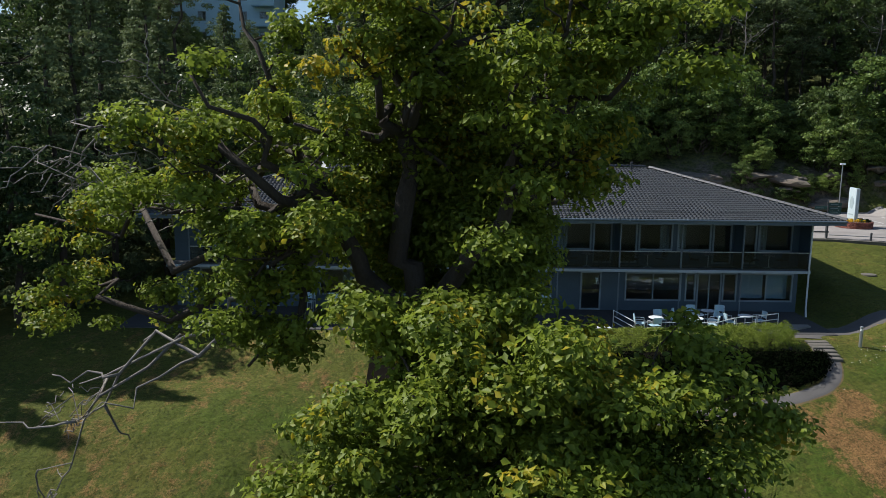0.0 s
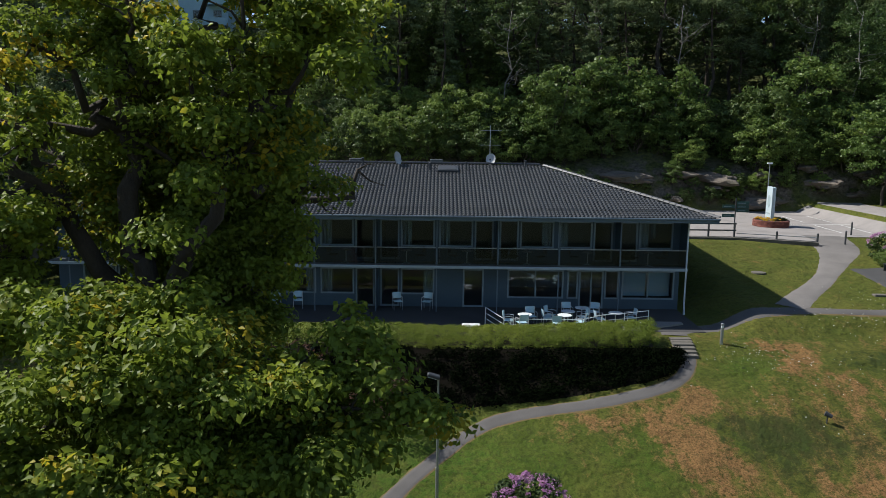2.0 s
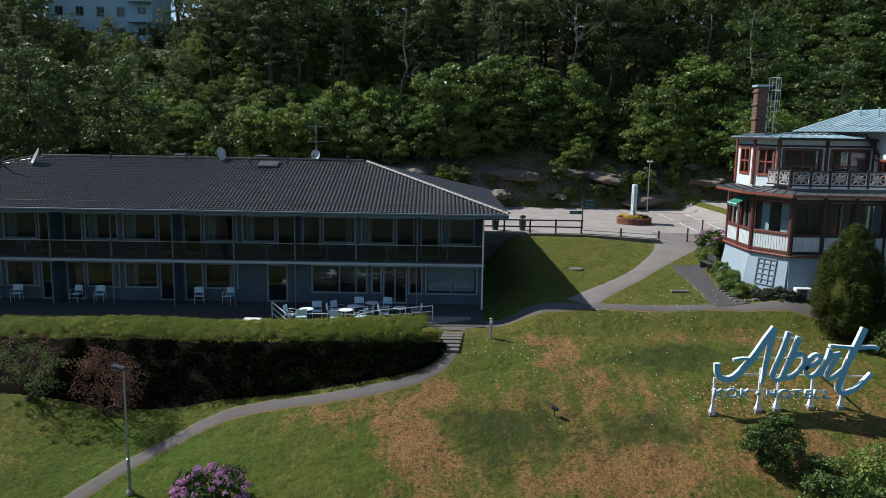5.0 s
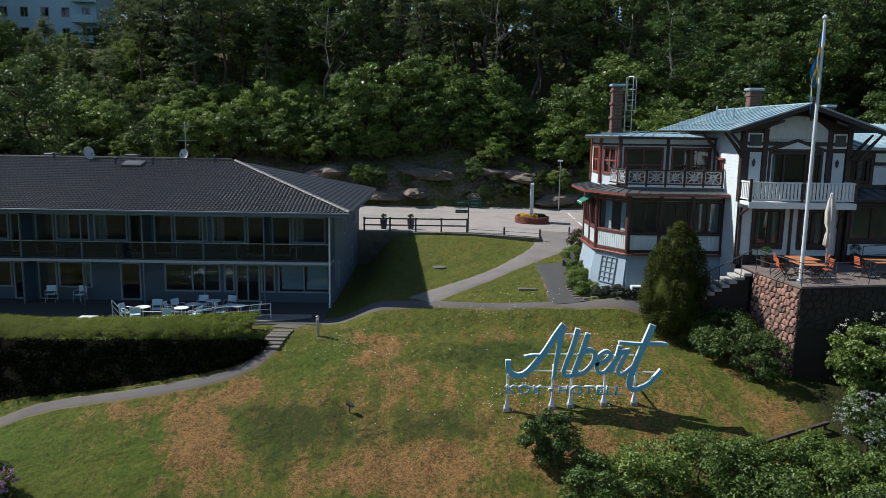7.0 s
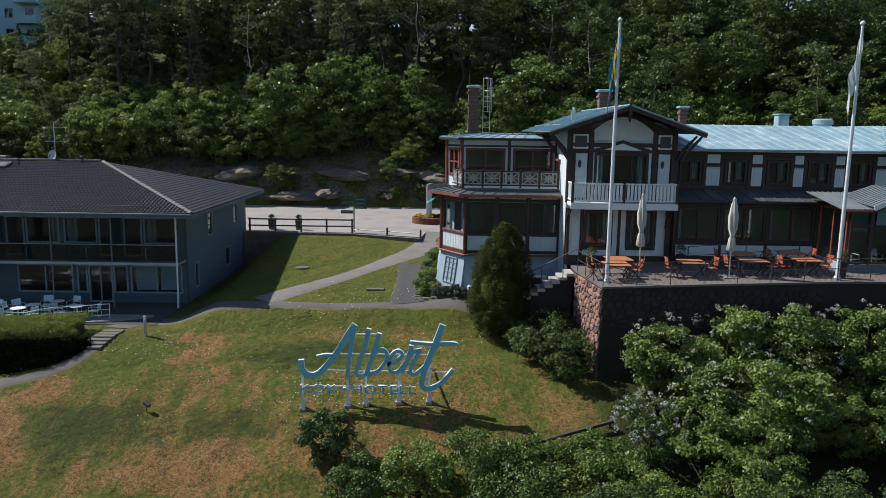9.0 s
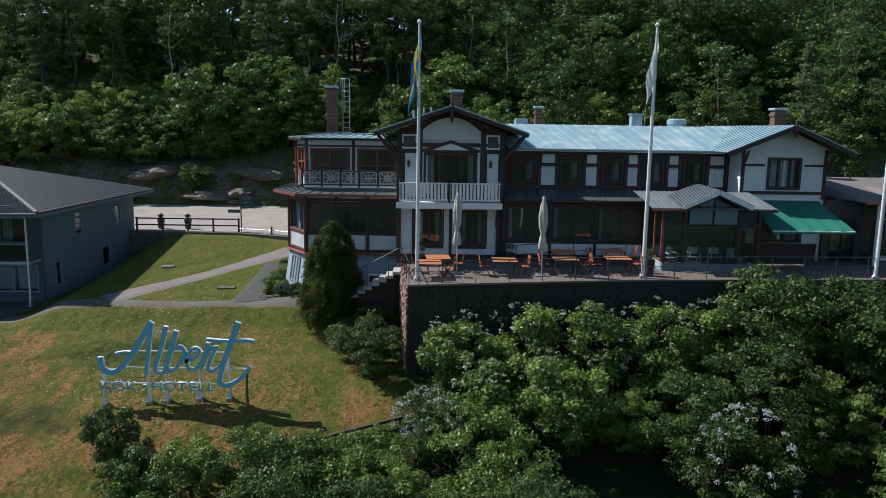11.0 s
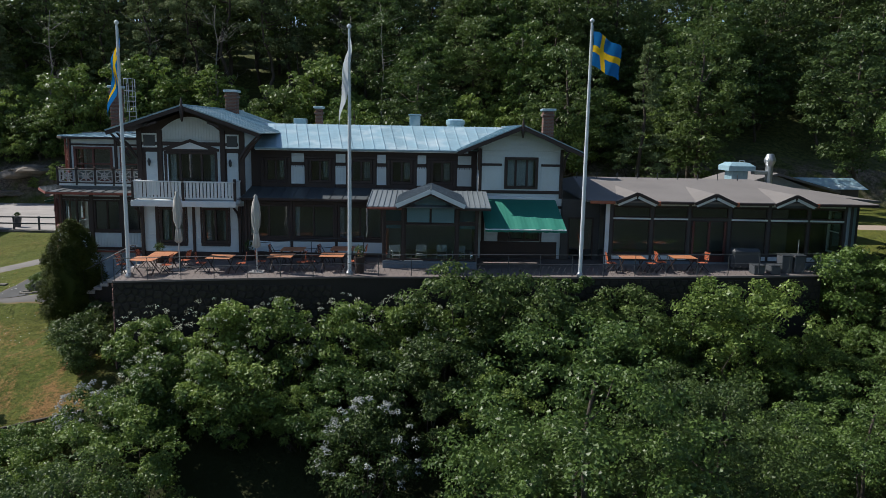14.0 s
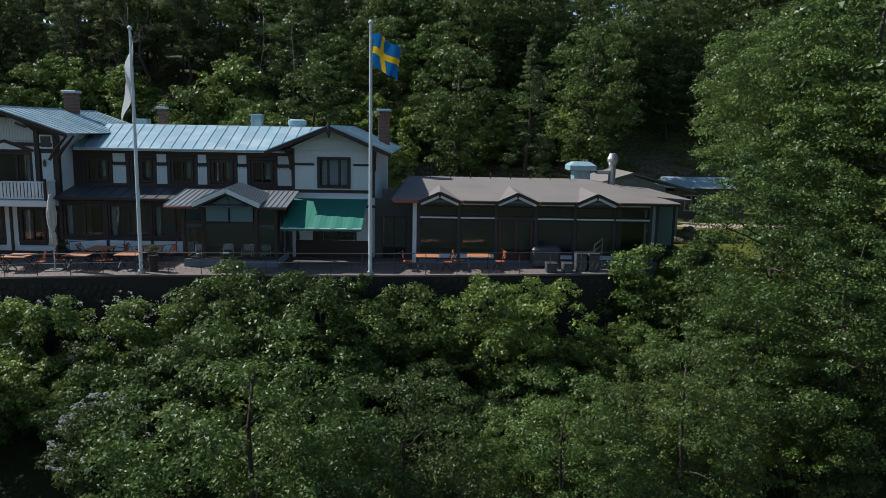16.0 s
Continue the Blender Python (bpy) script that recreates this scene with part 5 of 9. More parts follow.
# garden room
cx0, cx1, cy = 52.1, 56.55, 32.05
bx("garden_room_plinth", cx0, cy, VG - 0.02, cx1, cy + 0.2, 3.72, M_SHADEPLINTH, villa)
bx("garden_room_plinth", cx0, cy + 0.21, VG - 0.02, cx0 + 0.2, YL, 3.72, M_PLINTH, villa)
bx("garden_room_plinth", cx1 - 0.2, cy + 0.21, VG - 0.02, cx1, YL, 3.72, M_PLINTH, villa)
for a, b, n in ((cx0 + 0.06, 53.05, 1), (53.1, 55.55, 2), (55.6, cx1 - 0.06, 1)):
    window(villa, a, 3.75, b, 5.5, cy + 0.02, n if n == 1 else 1, 1, M_BROWN, 0.08, "garden_room_window", out=0.02)
    window(villa, a, 5.52, b, 6.2, cy + 0.02, n, 1, M_BROWN, 0.08, "garden_room_window", out=0.02, glass=M_RAILGLASS)
    if n == 1:
        part("blind", Geo().box(a + 0.08, cy + 0.14, 5.25, b - 0.08, cy + 0.155, 6.15), M_PALEPANE, villa, "pale roller blind behind glass")
part("gable_pane", Geo().prism([(53.15, 6.22), (55.5, 6.22), (54.33, 6.85)], cy + 0.05, cy + 0.06), M_PALEPANE, villa)
for e, s in ((cx0 + 0.002, -1), (cx1 - 0.002, 1)):
    mm = facing((e, YL), (e, cy + 0.25)) if s < 0 else facing((e, cy + 0.25), (e, YL))
    window(villa, 0.05, 3.75, YL - cy - 0.3, 6.2, 0.02, 2, 1, M_REDTRIM if s < 0 else M_BROWN, 0.09, "garden_room_window", m=mm, out=0.02)
for x in (cx0 - 0.02, 53.0, 55.52, cx1 - 0.1):
    bx("post", x, cy - 0.04, 3.73, x + 0.12, cy + 0.015, 6.28, M_BROWN, villa)
sheets(villa, (51.4, 31.6, 6.28), (57.1, 31.6, 6.28), (57.1, 34.9, 6.78), (51.4, 34.9, 6.78), M_ROOFGREY, 0.25)
part("roof_underside", Geo().add([(51.4, 31.63, 6.268), (57.1, 31.63, 6.268), (57.1, 34.9, 6.768), (51.4, 34.9, 6.768)], [[3, 2, 1, 0]]), M_BROWN, villa)
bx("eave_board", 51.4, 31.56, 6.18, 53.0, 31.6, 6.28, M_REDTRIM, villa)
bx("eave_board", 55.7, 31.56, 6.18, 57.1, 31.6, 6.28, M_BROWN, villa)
for e in (52.75, 55.9):
    sheets(villa, (e, 31.45, 6.42), (e, 34.4, 6.62), (54.33, 34.4, 7.2), (54.33, 31.45, 7.12), M_ROOFGREY, 0.25)
    part("barge_board", Geo().beam((e, 31.44, 6.36), (54.33, 31.44, 7.06), 0.05, 0.2), M_WHITE, villa)
    part("barge_board", Geo().beam((e, 31.47, 6.24), (54.33, 31.47, 6.94), 0.05, 0.14), M_BROWN, villa)
for s in (-1, 1):
    part("gable_pane", Geo().prism([(54.33 + s * 1.1, 5.56), (54.33 + s * 0.05, 5.56), (54.33 + s * 0.05, 6.68), (54.33 + s * 1.1, 6.22)], cy - 0.06, cy - 0.045), M_PALEPANE, villa, "pale blue gable pane")
    part("blind", Geo().box(54.33 + s * 0.06, cy + 0.14, 5.56, 54.33 + s * 1.1, cy + 0.155, 6.2), M_PALEPANE, villa, "pale blue blind behind glass")

# awning over the side terrace
aw = thing("awning", (59, 34, 5.2), "green cloth awning stretched out from the wall", "awning")
na = 24
for_x = [56.85 + 3.75 * i / na for i in range(na + 1)]
vs = [(x, 35.02, 6.45) for x in for_x] + [(x, 31.4, 5.38 + 0.02 * math.sin(i * 1.3)) for i, x in enumerate(for_x)] + [(x, 31.39, 5.25 + 0.02 * math.cos(i * 2.6)) for i, x in enumerate(for_x)]
k = na + 1
ag = Geo().add(vs, [[i, i + k, i + k + 1, i + 1] for i in range(na)] + [[i + k, i + 2 * k, i + 2 * k + 1, i + k + 1] for i in range(na)])
part("cloth", ag, M_AWNING, aw)
part("front_bar", Geo().tube([(56.85, 31.42, 5.36), (60.6, 31.42, 5.36)], 0.035), M_WHITE, aw)
for x in (57.3, 60.0):
    part("arm", Geo().tube([(x, 35.05, 6.1), (x + 0.3, 33.2, 5.7), (x, 31.45, 5.34)], 0.03, 6), M_STEEL, aw)
part("cassette", Geo().box(56.8, 34.95, 6.42, 60.65, 35.085, 6.56, 0.03), M_WHITE, aw)

# flat-pitched dining hall
hall = thing("dining_hall", (69, 38, 2.9), "low dark timber dining hall with glazed front and felt roof", "building")
hx0, hx1, hy = 62.9, 75.2, 33.8
cols = [(63.3, 65.15), (65.3, 67.0), (67.15, 69.0), (69.15, 70.95), (71.1, 72.95), (73.05, 74.75)]
hh = [(a, 3.95, b, 5.65) for a, b in cols] + [(a, 5.75, b, 6.3) for a, b in cols]
M_HALL = mat("dark_timber_wall", (0.050, 0.048, 0.047), 0.65, vary=0.25)
M_DOORRED = mat("dark_red_door_paint", (0.085, 0.022, 0.018), 0.5, vary=0.2)
part("wall", Geo().wall(hx0, hx1, VG - 0.3, 6.62, hy, 0.22, hh), M_HALL, hall)
for h in hh:
    window(hall, *h, hy, 1, 1, M_BROWN, 0.06, out=0.03)
    if h[1] < 5 and h[0] == 67.15:
        for a, b in ((h[0] + 0.08, h[0] + 0.2), (h[0] + 0.86, h[0] + 0.98), (h[2] - 0.2, h[2] - 0.08)):
            bx("door_stile", a, hy - 0.075, 3.5, b, hy - 0.035, 5.62, M_DOORRED, hall, label="dark red door frame")
        bx("door_rail", h[0] + 0.21, hy - 0.074, 3.52, h[0] + 0.85, hy - 0.036, 3.9, M_DOORRED, hall)
        bx("door_rail", h[0] + 0.99, hy - 0.074, 3.52, h[2] - 0.21, hy - 0.036, 3.9, M_DOORRED, hall)
    elif h[1] < 5:
        bx("sill_board", h[0], hy - 0.06, 3.68, h[2], hy - 0.004, 3.88, M_WHITE, hall, label="white painted sill board")
        bx("transom_strip", h[0], hy - 0.05, 5.66, h[2], hy - 0.004, 5.74, M_WHITE, hall)
    else:
        bx("top_strip", h[0], hy - 0.05, 6.36, h[2], hy - 0.004, 6.5, M_WHITE, hall)
for x in (hx0 + 0.02, hx1 - 0.32):
    bx("corner_board", x, hy - 0.07, VG + 0.3, x + (0.2 if x < 70 else 0.14), hy - 0.004, 6.55, M_WHITE if x < 70 else M_FRAME, hall)
bx("plinth", hx0 + 0.3, hy - 0.12, VG - 0.5, hx1, hy - 0.004, 3.6, M_SHADEPLINTH, hall)
er = facing((hx1, hy + 0.23), (hx1, 45.5))
part("end_wall", Geo().wall(0, 45.5 - hy - 0.23, VG - 0.5, 6.62, 0, 0.22, [(0.5, 3.9, 1.9, 6.1)], er), M_HALL, hall)
window(hall, 0.5, 3.9, 1.9, 6.1, 0, 1, 2, M_WHITE, 0.08, m=er)
part("back_wall", Geo().box(hx0, 45.5, VG - 0.5, hx1, 45.7, 6.62), M_HALL, hall)
part("floor", Geo().box(hx0, hy + 0.23, VG, hx1 - 0.23, 45.4, VG + 0.12), M_INSIDE, hall)
part("inner_wall", Geo().box(60.96, 40.0, VG + 0.13, hx1 - 0.23, 40.15, 6.6), M_INSIDE, hall)
# link to the villa
part("link_wall", Geo().wall(60.96, 62.89, VG, 6.5, 34.9, 0.2, [(61.3, 3.3, 62.6, 5.6)]), M_HALL, hall)
window(hall, 61.3, 3.3, 62.6, 5.6, 34.9, 2, 1, M_BROWN, 0.08)
# felt roof with a hip at the far end
e0, e1, ey, ezz, ry_, rzz = 61.9, 76.1, 33.2, 6.62, 40.5, 7.32
rg = Geo().add([(e0, ey, ezz), (e1, ey, ezz), (72.8, ry_, rzz), (e0 + 0.6, ry_, rzz), (e1, 46.5, ezz), (e0, 46.5, ezz),
                (e0, ey, ezz - 0.1), (e1, ey, ezz - 0.1), (e1, 46.5, ezz - 0.1), (e0, 46.5, ezz - 0.1)],
               [[0, 1, 2, 3], [1, 4, 2], [4, 5, 3, 2], [5, 0, 3], [6, 7, 1, 0], [7, 8, 4, 1], [8, 9, 5, 4], [9, 6, 0, 5], [9, 8, 7, 6]])
part("roof", rg, M_FELT, hall, "grey-brown roofing felt")
for c in (64.25, 68.05, 71.95):
    w, pz = 1.02, 7.02
    part("dormer_roof", Geo().add([(c - w, 33.05, 6.58), (c, 33.05, pz), (c + w, 33.05, 6.58), (c, 37.6, 7.05), (c - w, 33.5, 6.63), (c + w, 33.5, 6.63)], [[0, 1, 3, 4], [1, 2, 5, 3]]), M_FELT, hall)
    for s in (-1, 1):
        part("barge_board", Geo().beam((c + s * w, 33.03, 6.52), (c, 33.03, pz - 0.04), 0.05, 0.15), M_BROWN, hall)
        part("gable_board", Geo().beam((c + s * w * 0.9, 33.09, 6.44), (c + s * 0.05, 33.09, pz - 0.2), 0.04, 0.16), M_WHITE, hall)
    part("dormer_glass", Geo().prism([(c - 0.8, 6.4), (c + 0.8, 6.4), (c, 6.82)], 33.3, 33.32), M_DARKFRAME, hall)
    part("eave_end", Geo().box(c + w, 33.02, 6.42, c + w + 0.12, 33.14, 6.62, 0.01), mat("red_tip", (0.33, 0.10, 0.05), 0.6) if c < 65 else bpy.data.materials["red_tip"], hall, "orange-red painted board end")
part("eave_end", Geo().box(62.0, 33.1, 6.46, 63.2, 33.19, 6.6, 0.01), bpy.data.materials["red_tip"], hall)
for a, b in ((65.4, 67.0), (69.2, 70.9), (73.1, 76.0)):
    bx("eave_board", a, 33.12, 6.48, b, 33.19, 6.6, M_BROWN, hall)
for i in range(9):
    x = 62.6 + i * 1.15
    part("snow_guard_post", Geo().tube([(x, 39.9, 7.25), (x, 39.9, 7.62)], 0.025, 5), M_DARKFRAME, hall)

# recessed bay at the end of the hall
part("bay_wall", Geo().box(hx1 + 0.02, 36.0, VG - 0.5, 76.75, 43.0, 6.48), M_HALL, hall)
bx("bay_panel", 75.45, 35.95, 4.15, 76.6, 35.995, 6.38, mat("pale_teal_panel", (0.20, 0.30, 0.31), 0.6, vary=0.12), hall, label="pale teal painted panel")
part("bay_roof", Geo().prism([(75.0, 6.66), (77.4, 6.52), (77.4, 6.62), (75.0, 6.8)], 35.3, 43.4), M_FELT, hall)
# pale annex behind the hall
M_ANNEX = mat("pale_grey_annex_boards", (0.30, 0.30, 0.29), 0.8, fine=12, vary=0.14, stain=(0.2, 0.2, 0.19))
annex = thing("annex", (77.4, 50, 2.9), "low pale grey annex with a flat-pitched gable roof", "building")
part("wall", Geo().prism([(73.6, 2.6), (79.6, 2.6), (79.6, 6.42), (77.3, 7.22), (73.6, 6.1)], 47.0, 53.0), M_ANNEX, annex)
part("side_wall", Geo().box(79.61, 48.4, 2.4, 81.0, 53.0, 6.1, 0.01), M_ANNEX, annex)
part("roof", Geo().prism([(77.3, 7.24), (81.6, 6.12), (81.6, 6.26), (77.3, 7.4)], 46.7, 53.3), M_FELT, annex)
part("roof", Geo().prism([(73.2, 6.0), (77.296, 7.24), (77.296, 7.4), (73.2, 6.14)], 46.7, 53.3), M_FELT, annex)

# chimneys, vents, ladder
def chimney(parent, x, y, z0, z1, w, d):
    part("chimney", Geo().box(x - w / 2, y - d / 2, z0, x + w / 2, y + d / 2, z1, 0.02), M_BRICK, parent, "red brick chimney stack")
    part("chimney_band", Geo().box(x - w / 2 - 0.06, y - d / 2 - 0.06, z1 - 0.32, x + w / 2 + 0.06, y + d / 2 + 0.06, z1 - 0.18, 0.02), M_BRICK, parent)
    part("chimney_cap", Geo().box(x - w / 2 - 0.1, y - d / 2 - 0.1, z1 + 0.002, x + w / 2 + 0.1, y + d / 2 + 0.1, z1 + 0.14, 0.03), M_SHEET, parent, "grey metal chimney cap")


chimney(villa, 35.45, 43.1, 9.0, 11.95, 0.58, 0.58)
chimney_base = part("chimney", Geo().hull([(34.8, 42.45, 1.2), (36.1, 42.45, 1.2), (36.1, 43.75, 1.2), (34.8, 43.75, 1.2), (35.15, 42.8, 9.0), (35.75, 42.8, 9.0), (35.75, 43.4, 9.0), (35.15, 43.4, 9.0)], [[0, 1, 2, 3], [4, 5, 6, 7], [0, 1, 5, 4], [1, 2, 6, 5], [2, 3, 7, 6], [3, 0, 4, 7]]), M_BRICK, villa)
chimney(villa, 42.75, 41.5, 9.6, 11.75, 0.64, 0.6)
chimney(villa, 47.6, 42.6, 9.3, 10.95, 0.4, 0.4)
chimney(villa, 61.0, 41.0, 8.8, 11.0, 0.62, 0.6)
for z in (9.3, 10.1, 10.9):
    part("chimney_band", Geo().box(35.1, 42.75, z, 35.8, 43.45, z + 0.14, 0.02), M_BRICK, villa)
lg = Geo()
for x in (36.05, 36.45):
    lg.tube([(x, 43.4, 8.0), (x, 43.4, 12.5)], 0.025, 6)
for i in range(14):
    lg.tube([(36.05, 43.4, 8.2 + i * 0.3), (36.45, 43.4, 8.2 + i * 0.3)], 0.015, 5)
part("ladder", lg, M_STEEL, villa, "steel chimney ladder")
hg = Geo()
for z in (10.6, 11.2, 11.8, 12.5):
    hg.tube([(36.05, 43.4, z), (36.00, 42.9, z), (36.25, 42.65, z), (36.50, 42.9, z), (36.45, 43.4, z)], 0.018, 5)
for p in ((36.00, 42.9), (36.25, 42.65), (36.50, 42.9)):
    hg.tube([(*p, 10.6), (*p, 12.5)], 0.015, 5)
part("ladder_cage", hg, M_STEEL, villa)
for x, w, h in ((53.3, 0.62, 0.6), (55.7, 0.95, 0.35)):
    if w < 0.9:
        part("roof_vent", Geo().box(x - w / 2, 42.1, 9.6, x + w / 2, 42.7, 10.05 + h, 0.03), M_SHEET, villa, "blue-grey metal roof vent")
        part("vent_hood", Geo().box(x - w / 2 - 0.07, 42.03, 10.052 + h, x + w / 2 + 0.07, 42.77, 10.13 + h, 0.02), M_SHEET, villa)
    else:
        part("roof_vent", Geo().lathe(x, 42.4, [(0.5, 9.6), (0.5, 10.15), (0.55, 10.16), (0.55, 10.4), (0.4, 10.48)], 20), M_SHEET, villa, "round metal roof fan")
part("roof_hatch", Geo().box(46.2, 41.9, 9.7, 46.9, 42.6, 10.35, 0.03), M_SHEET, villa)
for x, y, z in ((40.4, 38.2, 10.1), (40.9, 40.5, 10.3), (41.3, 43.0, 10.4)):
    part("vent_pipe", Geo().tube([(x, y, z - 0.2), (x, y, z + 0.55)], 0.05, 8), M_SHEET, villa)
for y0, y1 in ((35.2, 37.6), (38.4, 41), (42, 44.5)):
    part("snow_rail", Geo().tube([(39.3, y0, 9.85), (39.3, y1, 9.85)], 0.025, 6), M_STEEL, villa)
vent = thing("kitchen_fan", (73.0, 43, 7.0), "large blue-grey metal kitchen fan hood on the roof", "roof fan")
part("housing", Geo().box(72.5, 42.5, 6.6, 73.5, 43.6, 7.7, 0.03), M_SHEET, vent)
part("hood", Geo().hull([(72.2, 42.2, 7.71), (73.8, 42.2, 7.71), (73.8, 43.9, 7.71), (72.2, 43.9, 7.71), (72.2, 42.2, 8.0), (73.8, 42.2, 8.0), (73.8, 43.9, 8.0), (72.2, 43.9, 8.0), (72.5, 42.5, 8.2), (73.5, 42.5, 8.2), (73.5, 43.6, 8.2), (72.5, 43.6, 8.2)],
                       [[0, 1, 2, 3], [0, 1, 5, 4], [1, 2, 6, 5], [2, 3, 7, 6], [3, 0, 4, 7], [4, 5, 9, 8], [5, 6, 10, 9], [6, 7, 11, 10], [7, 4, 8, 11], [8, 9, 10, 11]]), M_SHEET, vent)
part("lifting_eye", Geo().tube([(73.1, 43.0, 8.2), (73.15, 43.0, 8.32), (73.4, 43.0, 8.32), (73.45, 43.0, 8.2)], 0.025, 6), M_STEEL, vent)
duct = thing("exhaust_duct", (74.9, 42.8, 6.9), "shiny steel exhaust duct with a conical outlet", "duct")
part("pipe", Geo().lathe(74.9, 42.8, [(0.22, 6.7), (0.22, 8.05), (0.34, 8.3), (0.34, 8.42), (0.2, 8.75), (0.12, 8.76)], 16), M_STEEL, duct, smooth=False)
part("side_box", Geo().box(73.9, 42.5, 7.5, 74.7, 43.1, 7.72, 0.03), M_STEEL, duct)

# ---- terrace of the restaurant ----
def tz(x):
    """Height of the terrace floor, which rises gently towards the dining hall."""
    return float(np.interp(x, [40, 45, 50.5, 63, 72.5], [3.03, 3.2, 3.36, 3.42, 3.54]))


def edge_y(x):
    """The terrace's front edge."""
    return float(np.interp(x, [40.45, 50, 60, 72.4], [29.72, 29.95, 30.3, 31.0]))


def slab(xs, front, back, z0, z1):
    """A strip along xs with sloping top z1(x) and bottom z0(x)."""
    vs = [p for x in xs for p in ((x, front(x), z0(x)), (x, back(x), z0(x)), (x, back(x), z1(x)), (x, front(x), z1(x)))]
    fs = [[4 * k + a, 4 * k + (a + 1) % 4, 4 * k + 4 + (a + 1) % 4, 4 * k + 4 + a] for k in range(len(xs) - 1) for a in range(4)]
    n = 4 * (len(xs) - 1)
    return Geo().add(vs, [f[::-1] for f in fs] + [[0, 1, 2, 3], [n + 3, n + 2, n + 1, n]])


T_X = [40.02, 40.45, 42, 45, 48, 50.5, 55, 60, 63, 66, 69, 72.4]
t_front = lambda x: 33.3 if x < 40.1 else edge_y(x)
t_back = lambda x: float(np.interp(x, [40, 62.8, 72.4], [36.2, 36.2, 34.2]))
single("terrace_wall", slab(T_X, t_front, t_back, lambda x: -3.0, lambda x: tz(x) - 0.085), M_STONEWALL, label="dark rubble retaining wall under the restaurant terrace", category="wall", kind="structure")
terrace = bpy.data.objects["terrace_wall"]
single("terrace_paving", slab(T_X, lambda x: t_front(x) - 0.07, lambda x: t_back(x) - 0.1, lambda x: tz(x) - 0.08, tz), M_PAVE, label="reddish grey stone paving of the restaurant terrace", category="pavement", kind="structure")


def cells(w, h, size, rng):
    """Uneven polygons that fill a w by h rectangle, each shrunk by its joint."""
    nx, nz = max(1, int(w / size)), max(1, int(h / size * 1.25))
    seeds = [((i + 0.5 + 0.5 * (j % 2) + rng.uniform(-0.38, 0.38)) * w / nx, (j + 0.5 + rng.uniform(-0.38, 0.38)) * h / nz) for j in range(nz) for i in range(-1, nx + 1)]
    out = []
    for a in seeds:
        poly = [(0, 0), (w, 0), (w, h), (0, h)]
        for b in seeds:
            if b == a or math.hypot(b[0] - a[0], b[1] - a[1]) > size * 3.5:
                continue
            dx, dz = b[0] - a[0], b[1] - a[1]
            mxx, mzz = (a[0] + b[0]) / 2, (a[1] + b[1]) / 2
            new_p = []
            for k in range(len(poly)):
                p, q = poly[k], poly[(k + 1) % len(poly)]
                sp = (p[0] - mxx) * dx + (p[1] - mzz) * dz
                sq = (q[0] - mxx) * dx + (q[1] - mzz) * dz
                if sp <= 0:
                    new_p.append(p)
                if (sp < 0) != (sq < 0) and sp != sq:
                    t = sp / (sp - sq)
                    new_p.append((p[0] + (q[0] - p[0]) * t, p[1] + (q[1] - p[1]) * t))
            poly = new_p
            if len(poly) < 3:
                break
        if len(poly) >= 3:
            c = (sum(p[0] for p in poly) / len(poly), sum(p[1] for p in poly) / len(poly))
            r = min(math.hypot(p[0] - c[0], p[1] - c[1]) for p in poly)
            if r > 0.06:
                k = max(0.5, 1 - 0.022 / r)
                out.append((c, [((p[0] - c[0]) * k, (p[1] - c[1]) * k) for p in poly]))
    return out


rs = random.Random(4)


def stones(p, q, z0, z1, size, material):
    m = facing(p, q)
    l = math.hypot(q[0] - p[0], q[1] - p[1])
    for c, poly in cells(l, z1 - z0, size, rs):
        n_, d = len(poly), rs.uniform(0.03, 0.075) if size < 0.33 else rs.uniform(0.012, 0.03)
        vs = [(x, 0.01, z) for x, z in poly] + [(x * 0.97, -d, z * 0.97) for x, z in poly] + [(x * 0.75, -d - 0.025, z * 0.75) for x, z in poly]
        fs = [[i, (i + 1) % n_, n_ + (i + 1) % n_, n_ + i] for i in range(n_)] + [[n_ + i, n_ + (i + 1) % n_, 2 * n_ + (i + 1) % n_, 2 * n_ + i] for i in range(n_)] + [[2 * n_ + i for i in range(n_)]]
        me = mesh_of("stone", Geo().add(vs, fs))
        me.materials.append(material)
        ob = new("stone", me)
        ob.parent = terrace
        ob.matrix_basis = m @ Matrix.Translation((c[0], 0, z0 + c[1]))


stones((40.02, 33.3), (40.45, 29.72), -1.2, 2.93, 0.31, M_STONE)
stones((40.45, 29.72), (50.0, 29.95), 1.2, 2.95, 0.36, M_SHADESTONE)
stones((60.0, 30.3), (72.3, 31.0), 2.4, 3.3, 0.36, M_SHADESTONE)
# steps up to the terrace from the lawn
st = thing("steps", (38.6, 33.6, 1.6), "pale concrete steps climbing to the terrace", "steps")
for i in range(7):
    part("step", Geo().box(37.55 + i * 0.34, 33.4, 1.6 + i * 0.19, 37.55 + (i + 1) * 0.34 + 0.04, 34.6, 1.75 + i * 0.19, 0.015), mat("worn_pale_step", (0.40, 0.39, 0.37), 0.8, vary=0.25, stain=(0.2, 0.19, 0.18)) if not i else bpy.data.materials["worn_pale_step"], st, "pale worn step")
part('side_wall', Geo().prism([(37.6, 0.2), (39.9, 0.2), (39.9, 2.85), (37.6, 1.57)], 33.5, 34.55), M_STONEWALL, st)
part("hand_rail", Geo().tube([(37.5, 33.3, 2.1), (37.5, 33.3, 2.75), (39.9, 33.3, 4.05), (40.1, 33.3, 4.05)], 0.025, 6), M_DARKFRAME, st)
